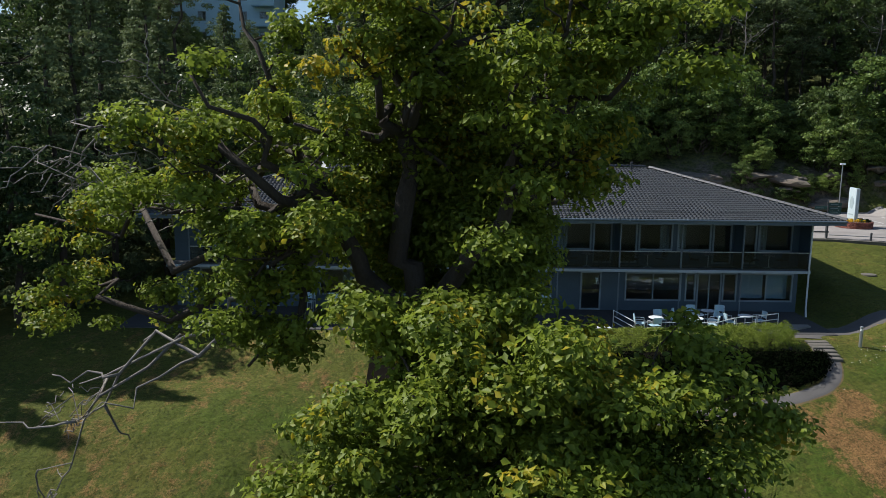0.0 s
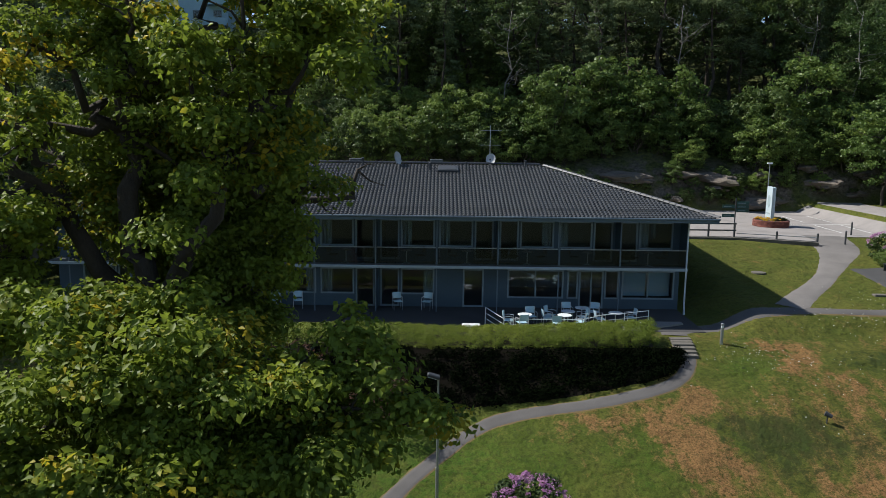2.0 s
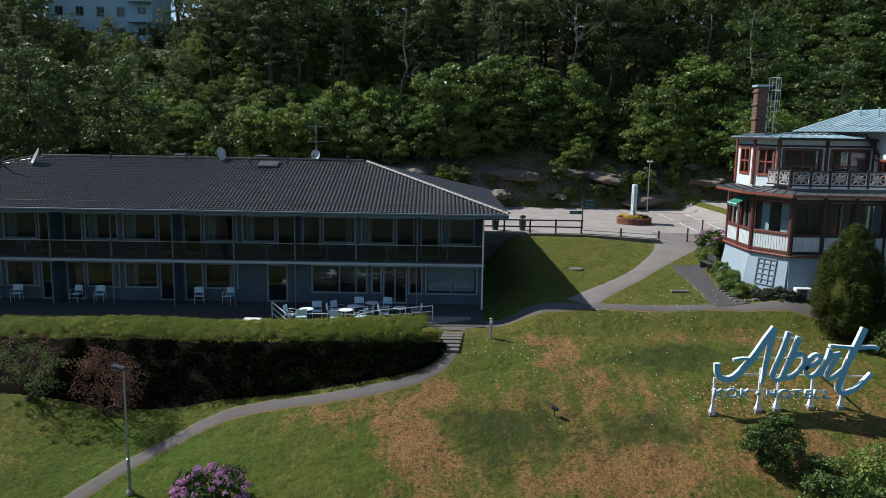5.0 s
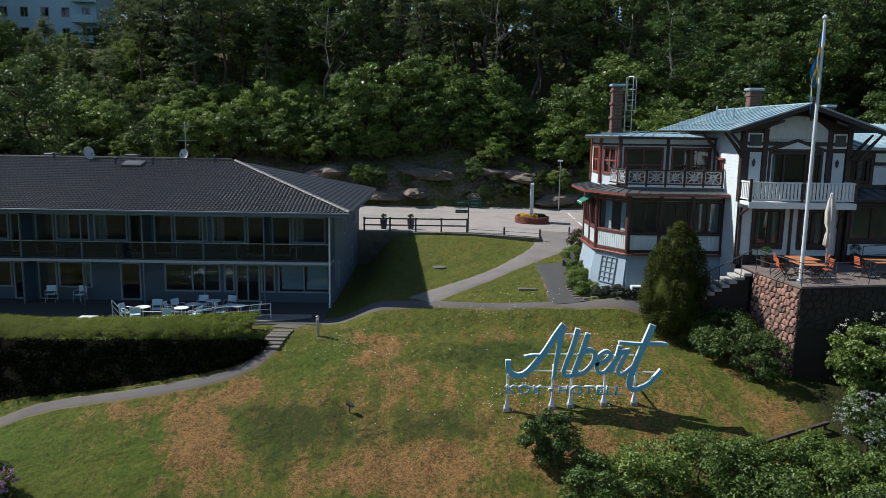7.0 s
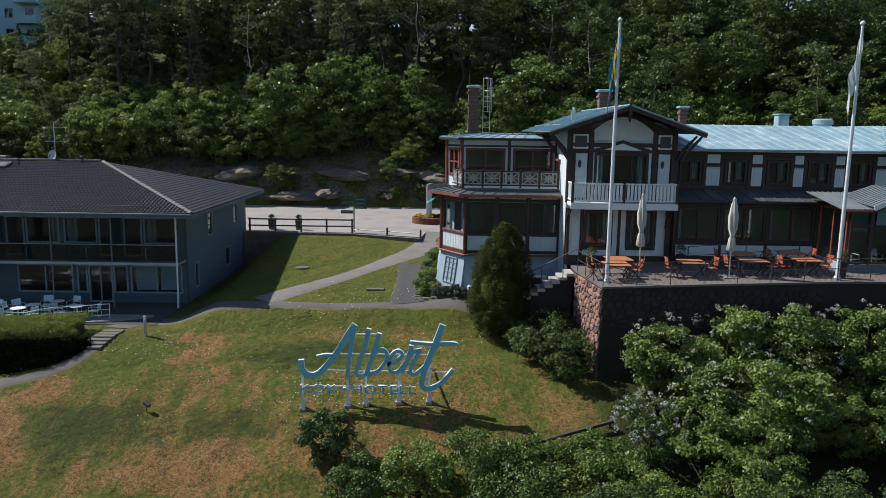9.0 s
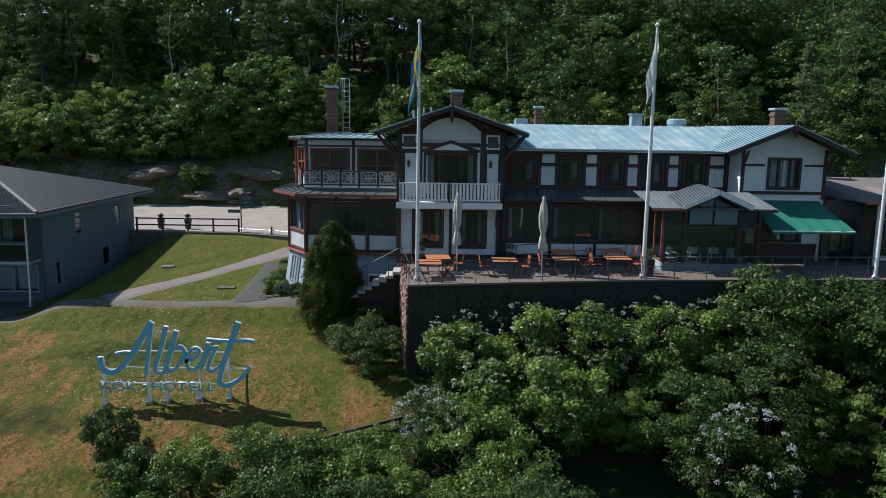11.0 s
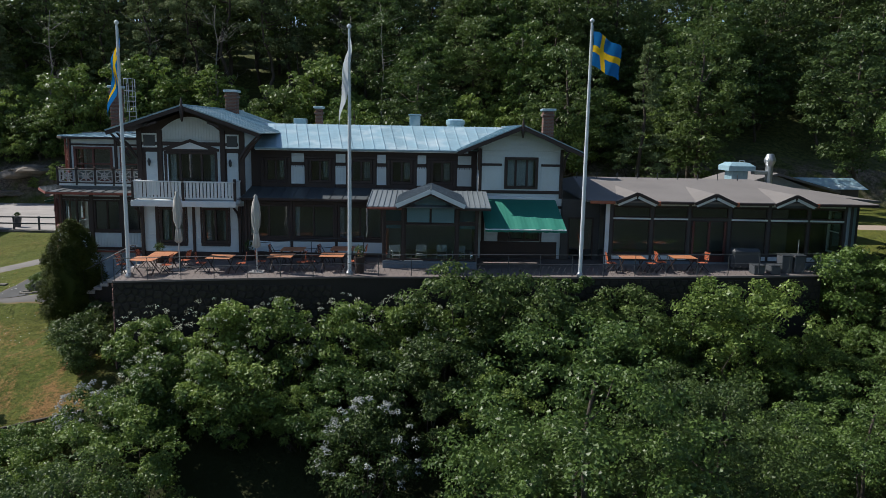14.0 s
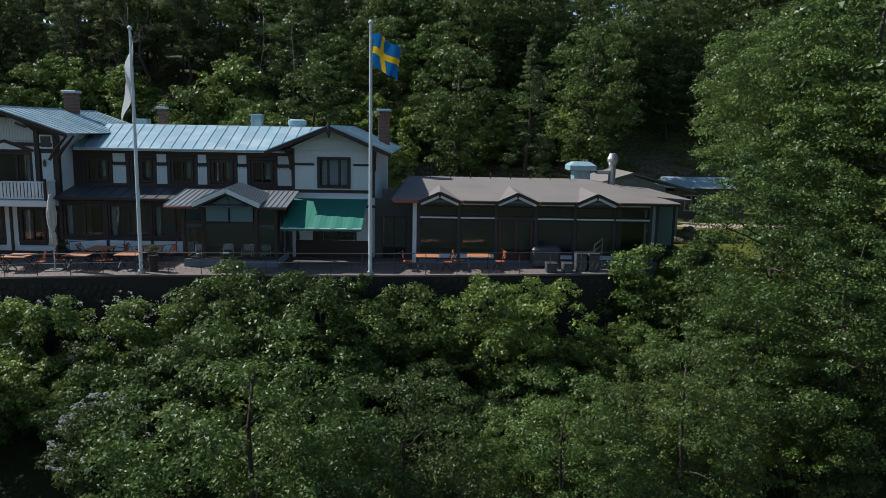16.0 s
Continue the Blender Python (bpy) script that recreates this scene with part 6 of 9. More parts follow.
for i in (2, 5):
    part("rail_post", Geo().tube([(37.7 + i * 0.34, 33.32, 1.75 + i * 0.19), (37.7 + i * 0.34, 33.32, 2.85 + i * 0.184)], 0.02, 6), M_DARKFRAME, st)


# ---- trees and shrubs ----
def leaf_mesh(name, clumps, per, size, rng, up=0.45, flat=0.75, shell=0.5, long=0.6, top=0.6, tri=False, loose=0.55):
    """Many small folded leaves in clumps (x, y, z, radius)."""
    C = np.asarray(clumps, float)
    n = len(C)
    cnt = np.maximum(8, (per * (C[:, 3] / C[:, 3].mean()) ** 2).astype(int))
    idx = np.repeat(np.arange(n), cnt)
    k = len(idx)
    d = rng.normal(size=(k, 3))
    d /= np.linalg.norm(d, axis=1)[:, None]
    d[:, 2] = np.where(rng.random(k) < top, np.abs(d[:, 2]), d[:, 2])
    r = C[idx, 3] * (shell + (1 - shell) * rng.random(k)) * (0.85 + 0.3 * rng.random(k))
    p = C[idx, :3] + d * r[:, None] * np.array([1, 1, flat])
    nn = d * 0.85 + np.array([0, 0, up]) + rng.normal(size=(k, 3)) * loose
    nn /= np.linalg.norm(nn, axis=1)[:, None]
    a = np.cross(nn, rng.normal(size=(k, 3)))
    a /= np.linalg.norm(a, axis=1)[:, None]
    b = np.cross(nn, a)
    L = (size * (0.65 + 0.7 * rng.random(k)))[:, None]
    v = np.stack([p - a * L / 2, p + b * L * long / 2 + nn * L * 0.12 + a * L * 0.08, p + a * L / 2 - nn * L * 0.1, p - b * L * long / 2 + nn * L * 0.12 + a * L * 0.08], 1).reshape(-1, 3)
    if tri:
        me = bpy.data.meshes.new(name)
        me.vertices.add(3 * k)
        me.vertices.foreach_set("co", v.reshape(-1, 4, 3)[:, (0, 1, 2)].astype(np.float32).ravel())
        me.loops.add(3 * k)
        me.loops.foreach_set("vertex_index", np.arange(3 * k, dtype=np.int32))
        me.polygons.add(k)
        me.polygons.foreach_set("loop_start", np.arange(0, 3 * k, 3, dtype=np.int32))
        me.update(calc_edges=True)
        return me
    base = np.arange(k)[:, None] * 4
    f = np.concatenate([base + np.array([[0, 1, 2]]), base + np.array([[0, 2, 3]])], 1).reshape(-1)
    me = bpy.data.meshes.new(name)
    me.vertices.add(4 * k)
    me.vertices.foreach_set("co", v.astype(np.float32).ravel())
    me.loops.add(6 * k)
    me.loops.foreach_set("vertex_index", f.astype(np.int32))
    me.polygons.add(2 * k)
    me.polygons.foreach_set("loop_start", np.arange(0, 6 * k, 3, dtype=np.int32))
    me.update(calc_edges=True)
    return me


def bent(a, b, rng, n=6, wob=0.08):
    a, b = np.asarray(a, float), np.asarray(b, float)
    l = np.linalg.norm(b - a)
    out = []
    for i in range(n + 1):
        t = i / n
        w = rng.normal(size=3) * wob * l * math.sin(math.pi * t) * 0.5
        out.append(tuple(a + (b - a) * t + w + np.array([0, 0, -0.06 * l * math.sin(math.pi * t)])))
    return out


def limb(g, pts, r0, r1, n=7):
    k = len(pts) - 1
    g.tube(pts, [r0 + (r1 - r0) * (i / k) ** 0.8 for i in range(k + 1)], n)


def tree(name, height, crown_r, crown_from, clumps, per, leaf, material, seed, label, bark=None, trunk_r=None, lean=0.0, shape="round", category="tree", clump_r=None, stems=1, flat=0.85, tri=False, shell=0.5):
    """A tree or shrub at the origin: tapered trunk with limbs, crown of leaf clumps with gaps."""
    rng = np.random.default_rng(seed)
    root = thing(name, (0, 0, 0), label, category)
    g = Geo()
    tr = trunk_r or height * 0.017
    top = (lean * height, rng.normal() * 0.3, height * 0.86)
    stem = bent((0, 0, -0.4), top, rng, 7, 0.05)
    if stems == 1:
        limb(g, stem, tr, tr * 0.25, 8)
    cl = []
    cz = (crown_from + height) / 2
    hz = (height - crown_from) / 2
    for i in range(clumps):
        for _ in range(20):
            d = rng.normal(size=3)
            d /= np.linalg.norm(d)
            if shape == "cone":
                t = rng.random() ** 0.8
                z = crown_from + (height - crown_from) * t
                rr = crown_r * (1 - t) ** 0.8 * (0.5 + 0.5 * rng.random()) + 0.1
                a = rng.random() * 6.283
                p = np.array([rr * math.cos(a), rr * math.sin(a), z - rr * 0.25])
                q = clump_r or crown_r * 0.3
                cl.append((*p, q * (1.15 - 0.7 * t) * (0.7 + 0.6 * rng.random())))
                break
            u = 0.22 + 0.78 * rng.random() ** 0.42
            p = np.array([d[0] * crown_r * u, d[1] * crown_r * u, cz + d[2] * hz * u])
            if shape == "pine" and p[2] < cz - 0.1 * hz and rng.random() < 0.7:
                continue
            cl.append((*p, (clump_r or crown_r * 0.31) * (0.5 + 0.9 * rng.random())))
            break
    order = rng.permutation(len(cl))[:min(len(cl), 11)]
    for i in order:
        c = np.array(cl[i][:3])
        if stems > 1:
            a = (rng.normal() * 0.25 * crown_r * 0.5, rng.normal() * 0.25 * crown_r * 0.5, -0.2)
            limb(g, bent(a, c, rng, 4, 0.12), tr * 0.6, tr * 0.15, 5)
        else:
            h = min(max(c[2] - 0.35 * np.hypot(c[0], c[1]), crown_from * 0.6), height * 0.8)
            f = (h + 0.4) / (height * 0.86 + 0.4)
            a = (lean * height * f, 0, h)
            limb(g, bent(a, c, rng, 4, 0.1), tr * 0.5 * (1 - 0.6 * f), tr * 0.08, 5)
    part("trunk", g, bark or M_BARK, root, smooth=True)
    part("crown", leaf_mesh("crown", cl, per, leaf, rng, flat=flat, shell=shell, top=0.7, tri=tri, long=1.0 if tri else 0.6), material, root)
    return root


def put_tree(root, x, y, s=1.0, sink=0.0, turn=None, flat=1.0):
    turn = random.uniform(0, 6.283) if turn is None else turn
    m = Matrix.Translation((x, y, gz(x, y) - sink)) @ Matrix.Rotation(turn, 4, "Z")
    ob = copy_thing(root, m)
    ob.scale = (s, s, s * flat)
    return ob


def drop(root):
    for o in (*root.children_recursive, root):
        bpy.data.objects.remove(o)


# the great oak in front of the hotel
def oak():
    rng = np.random.default_rng(5)
    ox, oy = -0.7, 17.6
    oz = gz(ox, oy)
    root = thing("oak_tree", (ox, oy, oz), "large spreading oak with green and yellow young leaves", "tree")
    g, dead = Geo(), Geo()
    fork = (-0.5, 17.3, 4.6)
    limb(g, bent((ox, oy, oz - 0.5), fork, rng, 6, 0.04), 0.55, 0.34, 12)
    mids = {"l": (-2.6, 17.3, 7.6), "u": (-0.9, 16.8, 9.2), "r": (1.5, 16.0, 8.2), "d": (0.6, 15.0, 4.6)}
    for k, w in (("l", 0.17), ("u", 0.2), ("r", 0.15), ("d", 0.14)):
        limb(g, bent(fork if k != "d" else (-0.5, 17.4, 3.2), mids[k], rng, 6, 0.14), 0.3, w, 9)
    ends = [("l", -5.3, 15.8, 10.4), ("u", -3.0, 15.0, 9.4), ("u", -2.1, 15, 11.3), ("u", -0.5, 16, 12.5), ("r", 1.4, 14.5, 10.2), ("r", 1.5, 14.0, 8.4),
            ("r", 3.7, 14.6, 10.9), ("d", -0.2, 13.2, 6.0), ("d", 0.3, 13.0, 4.8), ("d", 2.6, 12.3, 4.6), ("d", 4.9, 12.3, 4.4), ("d", 0.8, 11.8, 3.4),
            ("d", -1.3, 12.2, 3.6), ("d", 2.2, 12.0, 3.0), ("l", -8.2, 19.0, 7.4), ("l", -10.8, 19.5, 7.0), ("l", -4.0, 15.5, 6.2), ("l", -4.2, 15.5, 4.2),
            ("l", -11.4, 20.0, 4.6), ("u", -2.0, 17.5, 15), ("u", 2.0, 16.5, 14), ("l", -5.0, 18.5, 12.6), ("r", 4.2, 17.5, 12.8), ("u", 0.0, 21, 10.5),
            ("r", 2.6, 20, 8), ("l", -5.5, 21, 9.5), ("l", -6.3, 16.5, 7.4),
            ("d", -2.2, 12.6, 2.9), ("d", -0.6, 12.2, 5.1), ("d", 1.4, 12.4, 5.3), ("d", 3.7, 12.1, 3.4), ("d", 5.0, 12.4, 3.7), ("d", 3.8, 12.6, 5.0), ("d", 1.2, 11.7, 2.2), ("d", -0.9, 11.9, 2.3), ("d", 3.0, 11.9, 2.0),
            ("l", -6.6, 16.0, 9.4), ("u", 0.2, 14.6, 11.7), ("r", 2.7, 14.2, 9.3), ("r", 2.4, 14.6, 12.0), ("l", -3.2, 15.0, 7.0), ("d", 0.4, 13.6, 5.6)]
    cl = []
    for k, x, y, z in ends:
        pts = bent(mids[k], (x, y, z), rng, 7, 0.16)
        limb(g, pts, 0.16, 0.03, 6)
        low = z < 6.3
        for i in range(14 if low else 9):
            t = rng.random() ** 0.6
            j = min(int(t * 7), 6)
            p = np.array(pts[j]) + (np.array(pts[j + 1]) - np.array(pts[j])) * rng.random()
            off = rng.normal(size=3) * np.array([0.85, 0.7, 0.6]) * (0.35 + 0.65 * t)
            c = p * (1 - t * 0.4) + np.array([x, y, z]) * t * 0.4 + off
            if t < 0.35 and not low:
                continue
            cl.append((*c, 0.38 + 0.55 * rng.random()))
            if rng.random() < 0.6:
                limb(g, bent(p, c, rng, 3, 0.15), 0.035, 0.012, 4)
    # the deep shaded middle of the crown
    for _ in range(260):
        d = rng.normal(size=3)
        d /= np.linalg.norm(d)
        d *= rng.random() ** 0.4
        c = np.array([0.0, 18.6, 7.2]) + d * np.array([2.7, 2.0, 4.6])
        cl.append((*c, 0.5 + 0.5 * rng.random()))
        if rng.random() < 0.08:
            limb(g, bent(mids["u"] if c[2] > 7 else (-0.5, 17.6, 4.2), tuple(c), rng, 4, 0.12), 0.07, 0.02, 5)
    for lobe, n_l in (((4.6, 14.2, 11.3), 9), ((3.0, 16.5, 11.0), 12), ((-1.0, 17.0, 12.6), 12), ((5.2, 12.7, 4.7), 6), ((2.0, 11.4, 4.6), 9), ((3.2, 11.5, 4.2), 8), ((0.9, 11.4, 4.9), 8), ((2.6, 11.3, 3.2), 7)):
        for _ in range(n_l):
            cl.append((*(np.array(lobe) + rng.normal(size=3) * np.array([0.8, 0.7, 0.5])), 0.4 + 0.5 * rng.random()))
    # long bare branches
    def twig(a, b, r, n):
        pts = bent(a, b, rng, 6, 0.14)
        limb(dead, pts, r, 0.012, 6)
        if n:
            for q in pts[2:]:
                d = np.array(b) - np.array(a)
                l = np.linalg.norm(d)
                e = np.array(q) + d / l * l * 0.2 + rng.normal(size=3) * l * 0.16
                twig(q, tuple(e), r * 0.45, n - 1)
    twig((-2.8, 16.6, 6.6), (-8.4, 16.5, 3.4), 0.11, 0)
    twig((-4.2, 16.5, 5.9), (-8.4, 16.2, 2.6), 0.09, 1)
    twig((-6.0, 16.5, 4.6), (-9.6, 16.6, 1.2), 0.05, 2)
    twig((-3.0, 17.2, 8.8), (-9.2, 18.5, 9.4), 0.06, 2)
    twig((-3.6, 17.2, 8.4), (-8.2, 18.0, 8.0), 0.05, 2)
    # this bare limb takes dark bark to stand for the crown's shade
    for pts, r0, r1 in (([(-0.6, 19.0, 8.0), (0.4, 20.6, 7.9), (1.6, 21.8, 7.5)], 0.17, 0.13), ([(1.6, 21.8, 7.5), (2.3, 22.0, 7.15), (3.0, 22.0, 7.2), (3.7, 22.0, 7.28)], 0.13, 0.09), ([(3.62, 22.0, 7.26), (3.66, 22.0, 7.7), (3.8, 22.0, 8.1)], 0.085, 0.05),
                        ([(3.78, 22.0, 8.05), (4.15, 22.0, 7.75), (4.6, 22.1, 7.6)], 0.04, 0.012), ([(2.6, 22.0, 7.15), (2.8, 22.1, 6.85), (3.0, 22.2, 6.7)], 0.04, 0.012), ([(3.8, 22, 8.08), (4.1, 22, 8.25), (4.3, 22, 8.2)], 0.03, 0.01)):
        limb(g, pts, r0, r1, 7)
    part("trunk", g, M_BARK, root, smooth=True)
    part("bare_branch", dead, M_GREYBARK, root, "grey leafless twisted branches", smooth=True)
    off = np.array([ox, oy, oz])
    part("crown", leaf_mesh("crown", [(*(np.array(c[:3]) - off), c[3]) for c in cl], 250, 0.150, rng, shell=0.3, long=0.66, top=0.66, flat=0.6, loose=0.55), M_OAKLEAF, root)


oak()

# kinds for the hill and the slope
K = [
    tree("broadleaf_tree", 13, 4.2, 2.0, 150, 58, 0.29, M_LEAF, 11, "tall leafy green tree on the wooded hillside", tri=True, clump_r=0.78, flat=0.6),
    tree("broadleaf_tree", 15, 3.9, 3.0, 150, 58, 0.30, M_LEAFDARK, 12, "tall dark-leaved tree on the wooded hillside", tri=True, clump_r=0.78, flat=0.6),
    tree("broadleaf_tree", 11, 3.6, 1.0, 140, 58, 0.27, M_LEAFLIGHT, 13, "bright green leafy tree on the hillside", tri=True, clump_r=0.68, flat=0.6),
    tree("pine_tree", 16, 3.0, 6.0, 80, 105, 0.22, M_NEEDLE, 14, "tall dark pine with a bare lower trunk", shape="pine", tri=True, clump_r=0.72, flat=0.5),
    tree("spruce_tree", 15, 2.8, 0.6, 190, 50, 0.23, M_NEEDLE, 15, "dark narrow spruce on the hillside", shape="cone", tri=True, clump_r=0.6, flat=0.4),
    tree("birch_tree", 13, 2.6, 3.0, 110, 72, 0.17, M_LEAF, 16, "slender birch with pale trunk on the hillside", bark=M_BIRCHBARK, trunk_r=0.12, tri=True, clump_r=0.55, flat=0.9),
]
S = [
    tree("shrub", 4.5, 2.4, 0.1, 95, 60, 0.21, M_HILLLIT, 21, "dense light green shrub on the hillside", category="shrub", stems=5, trunk_r=0.09, tri=True, clump_r=0.46, flat=0.7),
    tree("shrub", 5.2, 2.2, 0.1, 95, 60, 0.21, M_LEAFLIGHT, 22, "dense green shrub on the hillside", category="shrub", stems=5, trunk_r=0.09, tri=True, clump_r=0.46, flat=0.7),
    tree("shrub", 3.6, 2.3, 0.1, 90, 60, 0.19, M_LEAFDARK, 23, "dark green shrub on the hillside", category="shrub", stems=5, trunk_r=0.08, tri=True, clump_r=0.44, flat=0.7),
]
FAR = [
    tree("broadleaf_tree", 15, 4.0, 2.0, 120, 42, 0.38, M_LEAFDARK, 17, "tall dark tree far up the wooded hillside", tri=True, clump_r=0.85, flat=0.6),
    tree("broadleaf_tree", 14, 4.2, 2.0, 120, 42, 0.38, M_LEAF, 18, "tall green tree far up the wooded hillside", tri=True, clump_r=0.85, flat=0.6),
    tree("spruce_tree", 16, 3.0, 0.6, 160, 34, 0.36, M_NEEDLE, 19, "dark spruce far up the wooded hillside", shape="cone", tri=True, clump_r=0.7, flat=0.42),
    tree("pine_tree", 17, 3.2, 6.0, 80, 60, 0.34, M_NEEDLE, 20, "tall dark pine far up the wooded hillside", shape="pine", tri=True, clump_r=0.85, flat=0.5),
]
rs = random.Random(7)
n_t = 0
for row, (y0, step, kinds) in enumerate(((79, 5.2, (0, 1, 1, 5, 4, 3)), (84, 3.9, (4, 1, 3, 4, 3, 4)), (90, 3.7, (6, 9, 8, 8, 9)), (98, 4.2, (6, 9, 8, 8)), (107, 4.8, (6, 8, 9)), (116, 5.0, (6, 8, 9)), (126, 5.0, (6, 8, 7)), (135, 4.2, (6, 8, 6)))):
    x = -42 - row * 4 + rs.uniform(0, 3)
    while x < 112 + row * 5:
        yy = y0 + rs.uniform(-2.6, 2.6)
        k = rs.choice((1, 0, 0, 1, 2, 1) if x > 52 and row < 2 else kinds)
        sc = rs.uniform(0.75, 1.15)
        meadow = -14 < x < 14 and yy < 96 or -50 < x < -29 and yy < 123 and yy > 88
        site = -42 < x < -23 and 108 < yy < 123 or yy > 105 and (-25 < x * 130 / yy < -20 or 90 < x * 130 / yy < 99)
        if not site and not (meadow and rs.random() < 0.4):
            if abs(x - (26 - 0.53 * yy)) < 10:
                sc *= 0.42 if yy < 123 else 1.0
            if row == 0 and 2 < x < 47:
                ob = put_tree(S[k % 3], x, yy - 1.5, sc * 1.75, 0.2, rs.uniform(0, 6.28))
            else:
                ob = put_tree((K + FAR)[k], x, yy, sc, 0.2, rs.uniform(0, 6.28), rs.uniform(0.9, 1.12))
            ob["group"] = "trees on the wooded hillside"
            n_t += 1
        x += step * rs.uniform(0.6, 1.35)
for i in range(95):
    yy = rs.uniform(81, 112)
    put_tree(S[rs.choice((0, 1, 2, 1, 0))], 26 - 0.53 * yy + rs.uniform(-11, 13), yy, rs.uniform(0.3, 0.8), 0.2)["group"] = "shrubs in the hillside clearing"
for i in range(60):
    yy = rs.uniform(79, 97)
    put_tree(S[rs.choice((1, 2, 1, 0))], rs.uniform(-14, 17), yy, rs.uniform(0.4, 1.0), 0.2)["group"] = "shrubs in the hillside clearing"
for i in range(26):
    x = rs.uniform(14, 46)
    put_tree(S[rs.choice((0, 1, 2, 2))], x, rs.uniform(70.3, 71.6), rs.uniform(0.22, 0.5), 0.1)["group"] = "shrubs along the hill foot"
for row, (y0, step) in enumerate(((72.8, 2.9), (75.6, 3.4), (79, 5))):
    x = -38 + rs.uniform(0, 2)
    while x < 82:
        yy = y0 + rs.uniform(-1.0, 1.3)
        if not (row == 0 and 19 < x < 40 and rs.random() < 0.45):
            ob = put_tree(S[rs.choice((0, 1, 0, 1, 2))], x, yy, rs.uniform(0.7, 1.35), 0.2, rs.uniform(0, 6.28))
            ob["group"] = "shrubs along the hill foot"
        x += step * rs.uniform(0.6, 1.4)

# tall shrubs and young trees below the restaurant terrace
F = [
    tree("foreground_shrub", 4.6, 2.3, 0.1, 110, 115, 0.13, M_LEAF, 31, "dense green shrub on the steep slope below the terrace", category="shrub", stems=6, trunk_r=0.09, tri=True, clump_r=0.42, flat=0.7),
    tree("foreground_shrub", 5.2, 2.4, 0.1, 110, 115, 0.13, M_LEAFLIGHT, 32, "light green leafy shrub on the slope below the terrace", category="shrub", stems=6, trunk_r=0.09, tri=True, clump_r=0.42, flat=0.7),
    tree("foreground_shrub", 4.2, 2.2, 0.1, 105, 115, 0.12, M_LEAFDARK, 33, "dark green shrub on the slope below the terrace", category="shrub", stems=6, trunk_r=0.08, tri=True, clump_r=0.4, flat=0.7),
]
SIDE = tree("side_tree", 14, 4.4, 1.5, 270, 190, 0.135, M_LEAF, 35, "tall leafy green tree beside the restaurant", tri=True, clump_r=0.7, flat=0.6)
rs = random.Random(11)
for y0, x0, x1, top, step in ((28.6, 55, 74, 3.5, 1.9), (30.5, 73.6, 80, 4.2, 1.8), (32.6, 75.9, 80, 4.6, 1.9), (25.2, 43, 78, 1.0, 3.4), (22.2, 40, 80, 0.0, 4.7), (19.2, 33, 80, -1.4, 5.4), (15.6, 31, 80, -2.4, 5.6)):
    x = x0 + rs.uniform(0, 1)
    while x < x1:
        yy = y0 + rs.uniform(-0.9, 0.9)
        hgt = top - gz(x, yy) + rs.uniform(-1.9, 1.0)
        k = rs.choice((0, 0, 1, 2, 1))
        s = max(0.45, min(1.6, hgt / (4.6, 5.2, 4.2)[k]))
        hollow = abs(x - 50.6) < 3.6 and 17 < yy < 24.6
        if hgt > 0.8 and not hollow:
            ob = put_tree(F[k], x, yy, s, 0.15, rs.uniform(0, 6.28))
            ob["group"] = "shrubs below the terrace"
        x += step * rs.uniform(0.7, 1.3) * (0.6 + 0.4 * s)
# tall trees that close the view past the restaurant
# behind the hall, darker kinds stand for leafy trees in shade
for x, y, k, s in ((85, 33, 0, 1.25), (87, 40, 1, 1.1), (90, 30, 2, 1.3), (91, 46, 0, 1.1), (79, 69, 4, 1.1), (93, 52, 1, 1.2), (72, 60, 4, 1.0), (78, 64, 1, 1.1), (66, 64, 1, 1.0), (93, 66, 1, 1.2), (60, 66, 2, 0.7), (53, 67, 1, 0.9), (47, 68, 0, 0.8)):
    ob = put_tree(K[k], x, y, s, 0.3)
    ob["label"] = "tall leafy green tree beside the restaurant"
for x, y, s_ in ((81.4, 33.8, 1.0), (78.6, 28.5, 0.85), (83.5, 28.5, 1.1), (86.0, 40.5, 1.1), (79.0, 23.0, 0.8), (84.0, 22.5, 1.0)):
    put_tree(SIDE, x, y, s_, 0.3)
# wood that darkens the far left of the hotel
for x, y, k, s in ((-19, 42, 4, 1.0), (-23, 47, 4, 1.25), (-21, 36, 1, 0.8), (-26, 40, 4, 1.2), (-22, 56, 4, 1.3), (-30, 50, 1, 1.3), (-17, 60, 4, 1.0), (-32, 34, 4, 1.2), (-28, 60, 4, 1.4), (-10, 64, 1, 0.9), (-27, 30, 4, 1.0), (-18, 48, 4, 1.1), (-18.5, 53, 1, 1.0), (-24, 52, 4, 1.3), (-14, 57, 1, 0.9), (-33, 44, 4, 1.4), (-38, 50, 4, 1.4), (-27, 36, 1, 1.0), (-24, 33, 4, 1.0), (-29, 44, 4, 1.3), (-20.5, 39, 4, 1.0), (-36, 40, 4, 1.3), (-34, 56, 4, 1.4), (-26, 65, 4, 1.3), (-19, 66, 4, 1.2)):
    ob = put_tree(K[k], x, y, s, 0.3)
    ob["label"] = "tall dark tree beside the hotel"
for r in K + S + F + FAR + [SIDE]:
    drop(r)


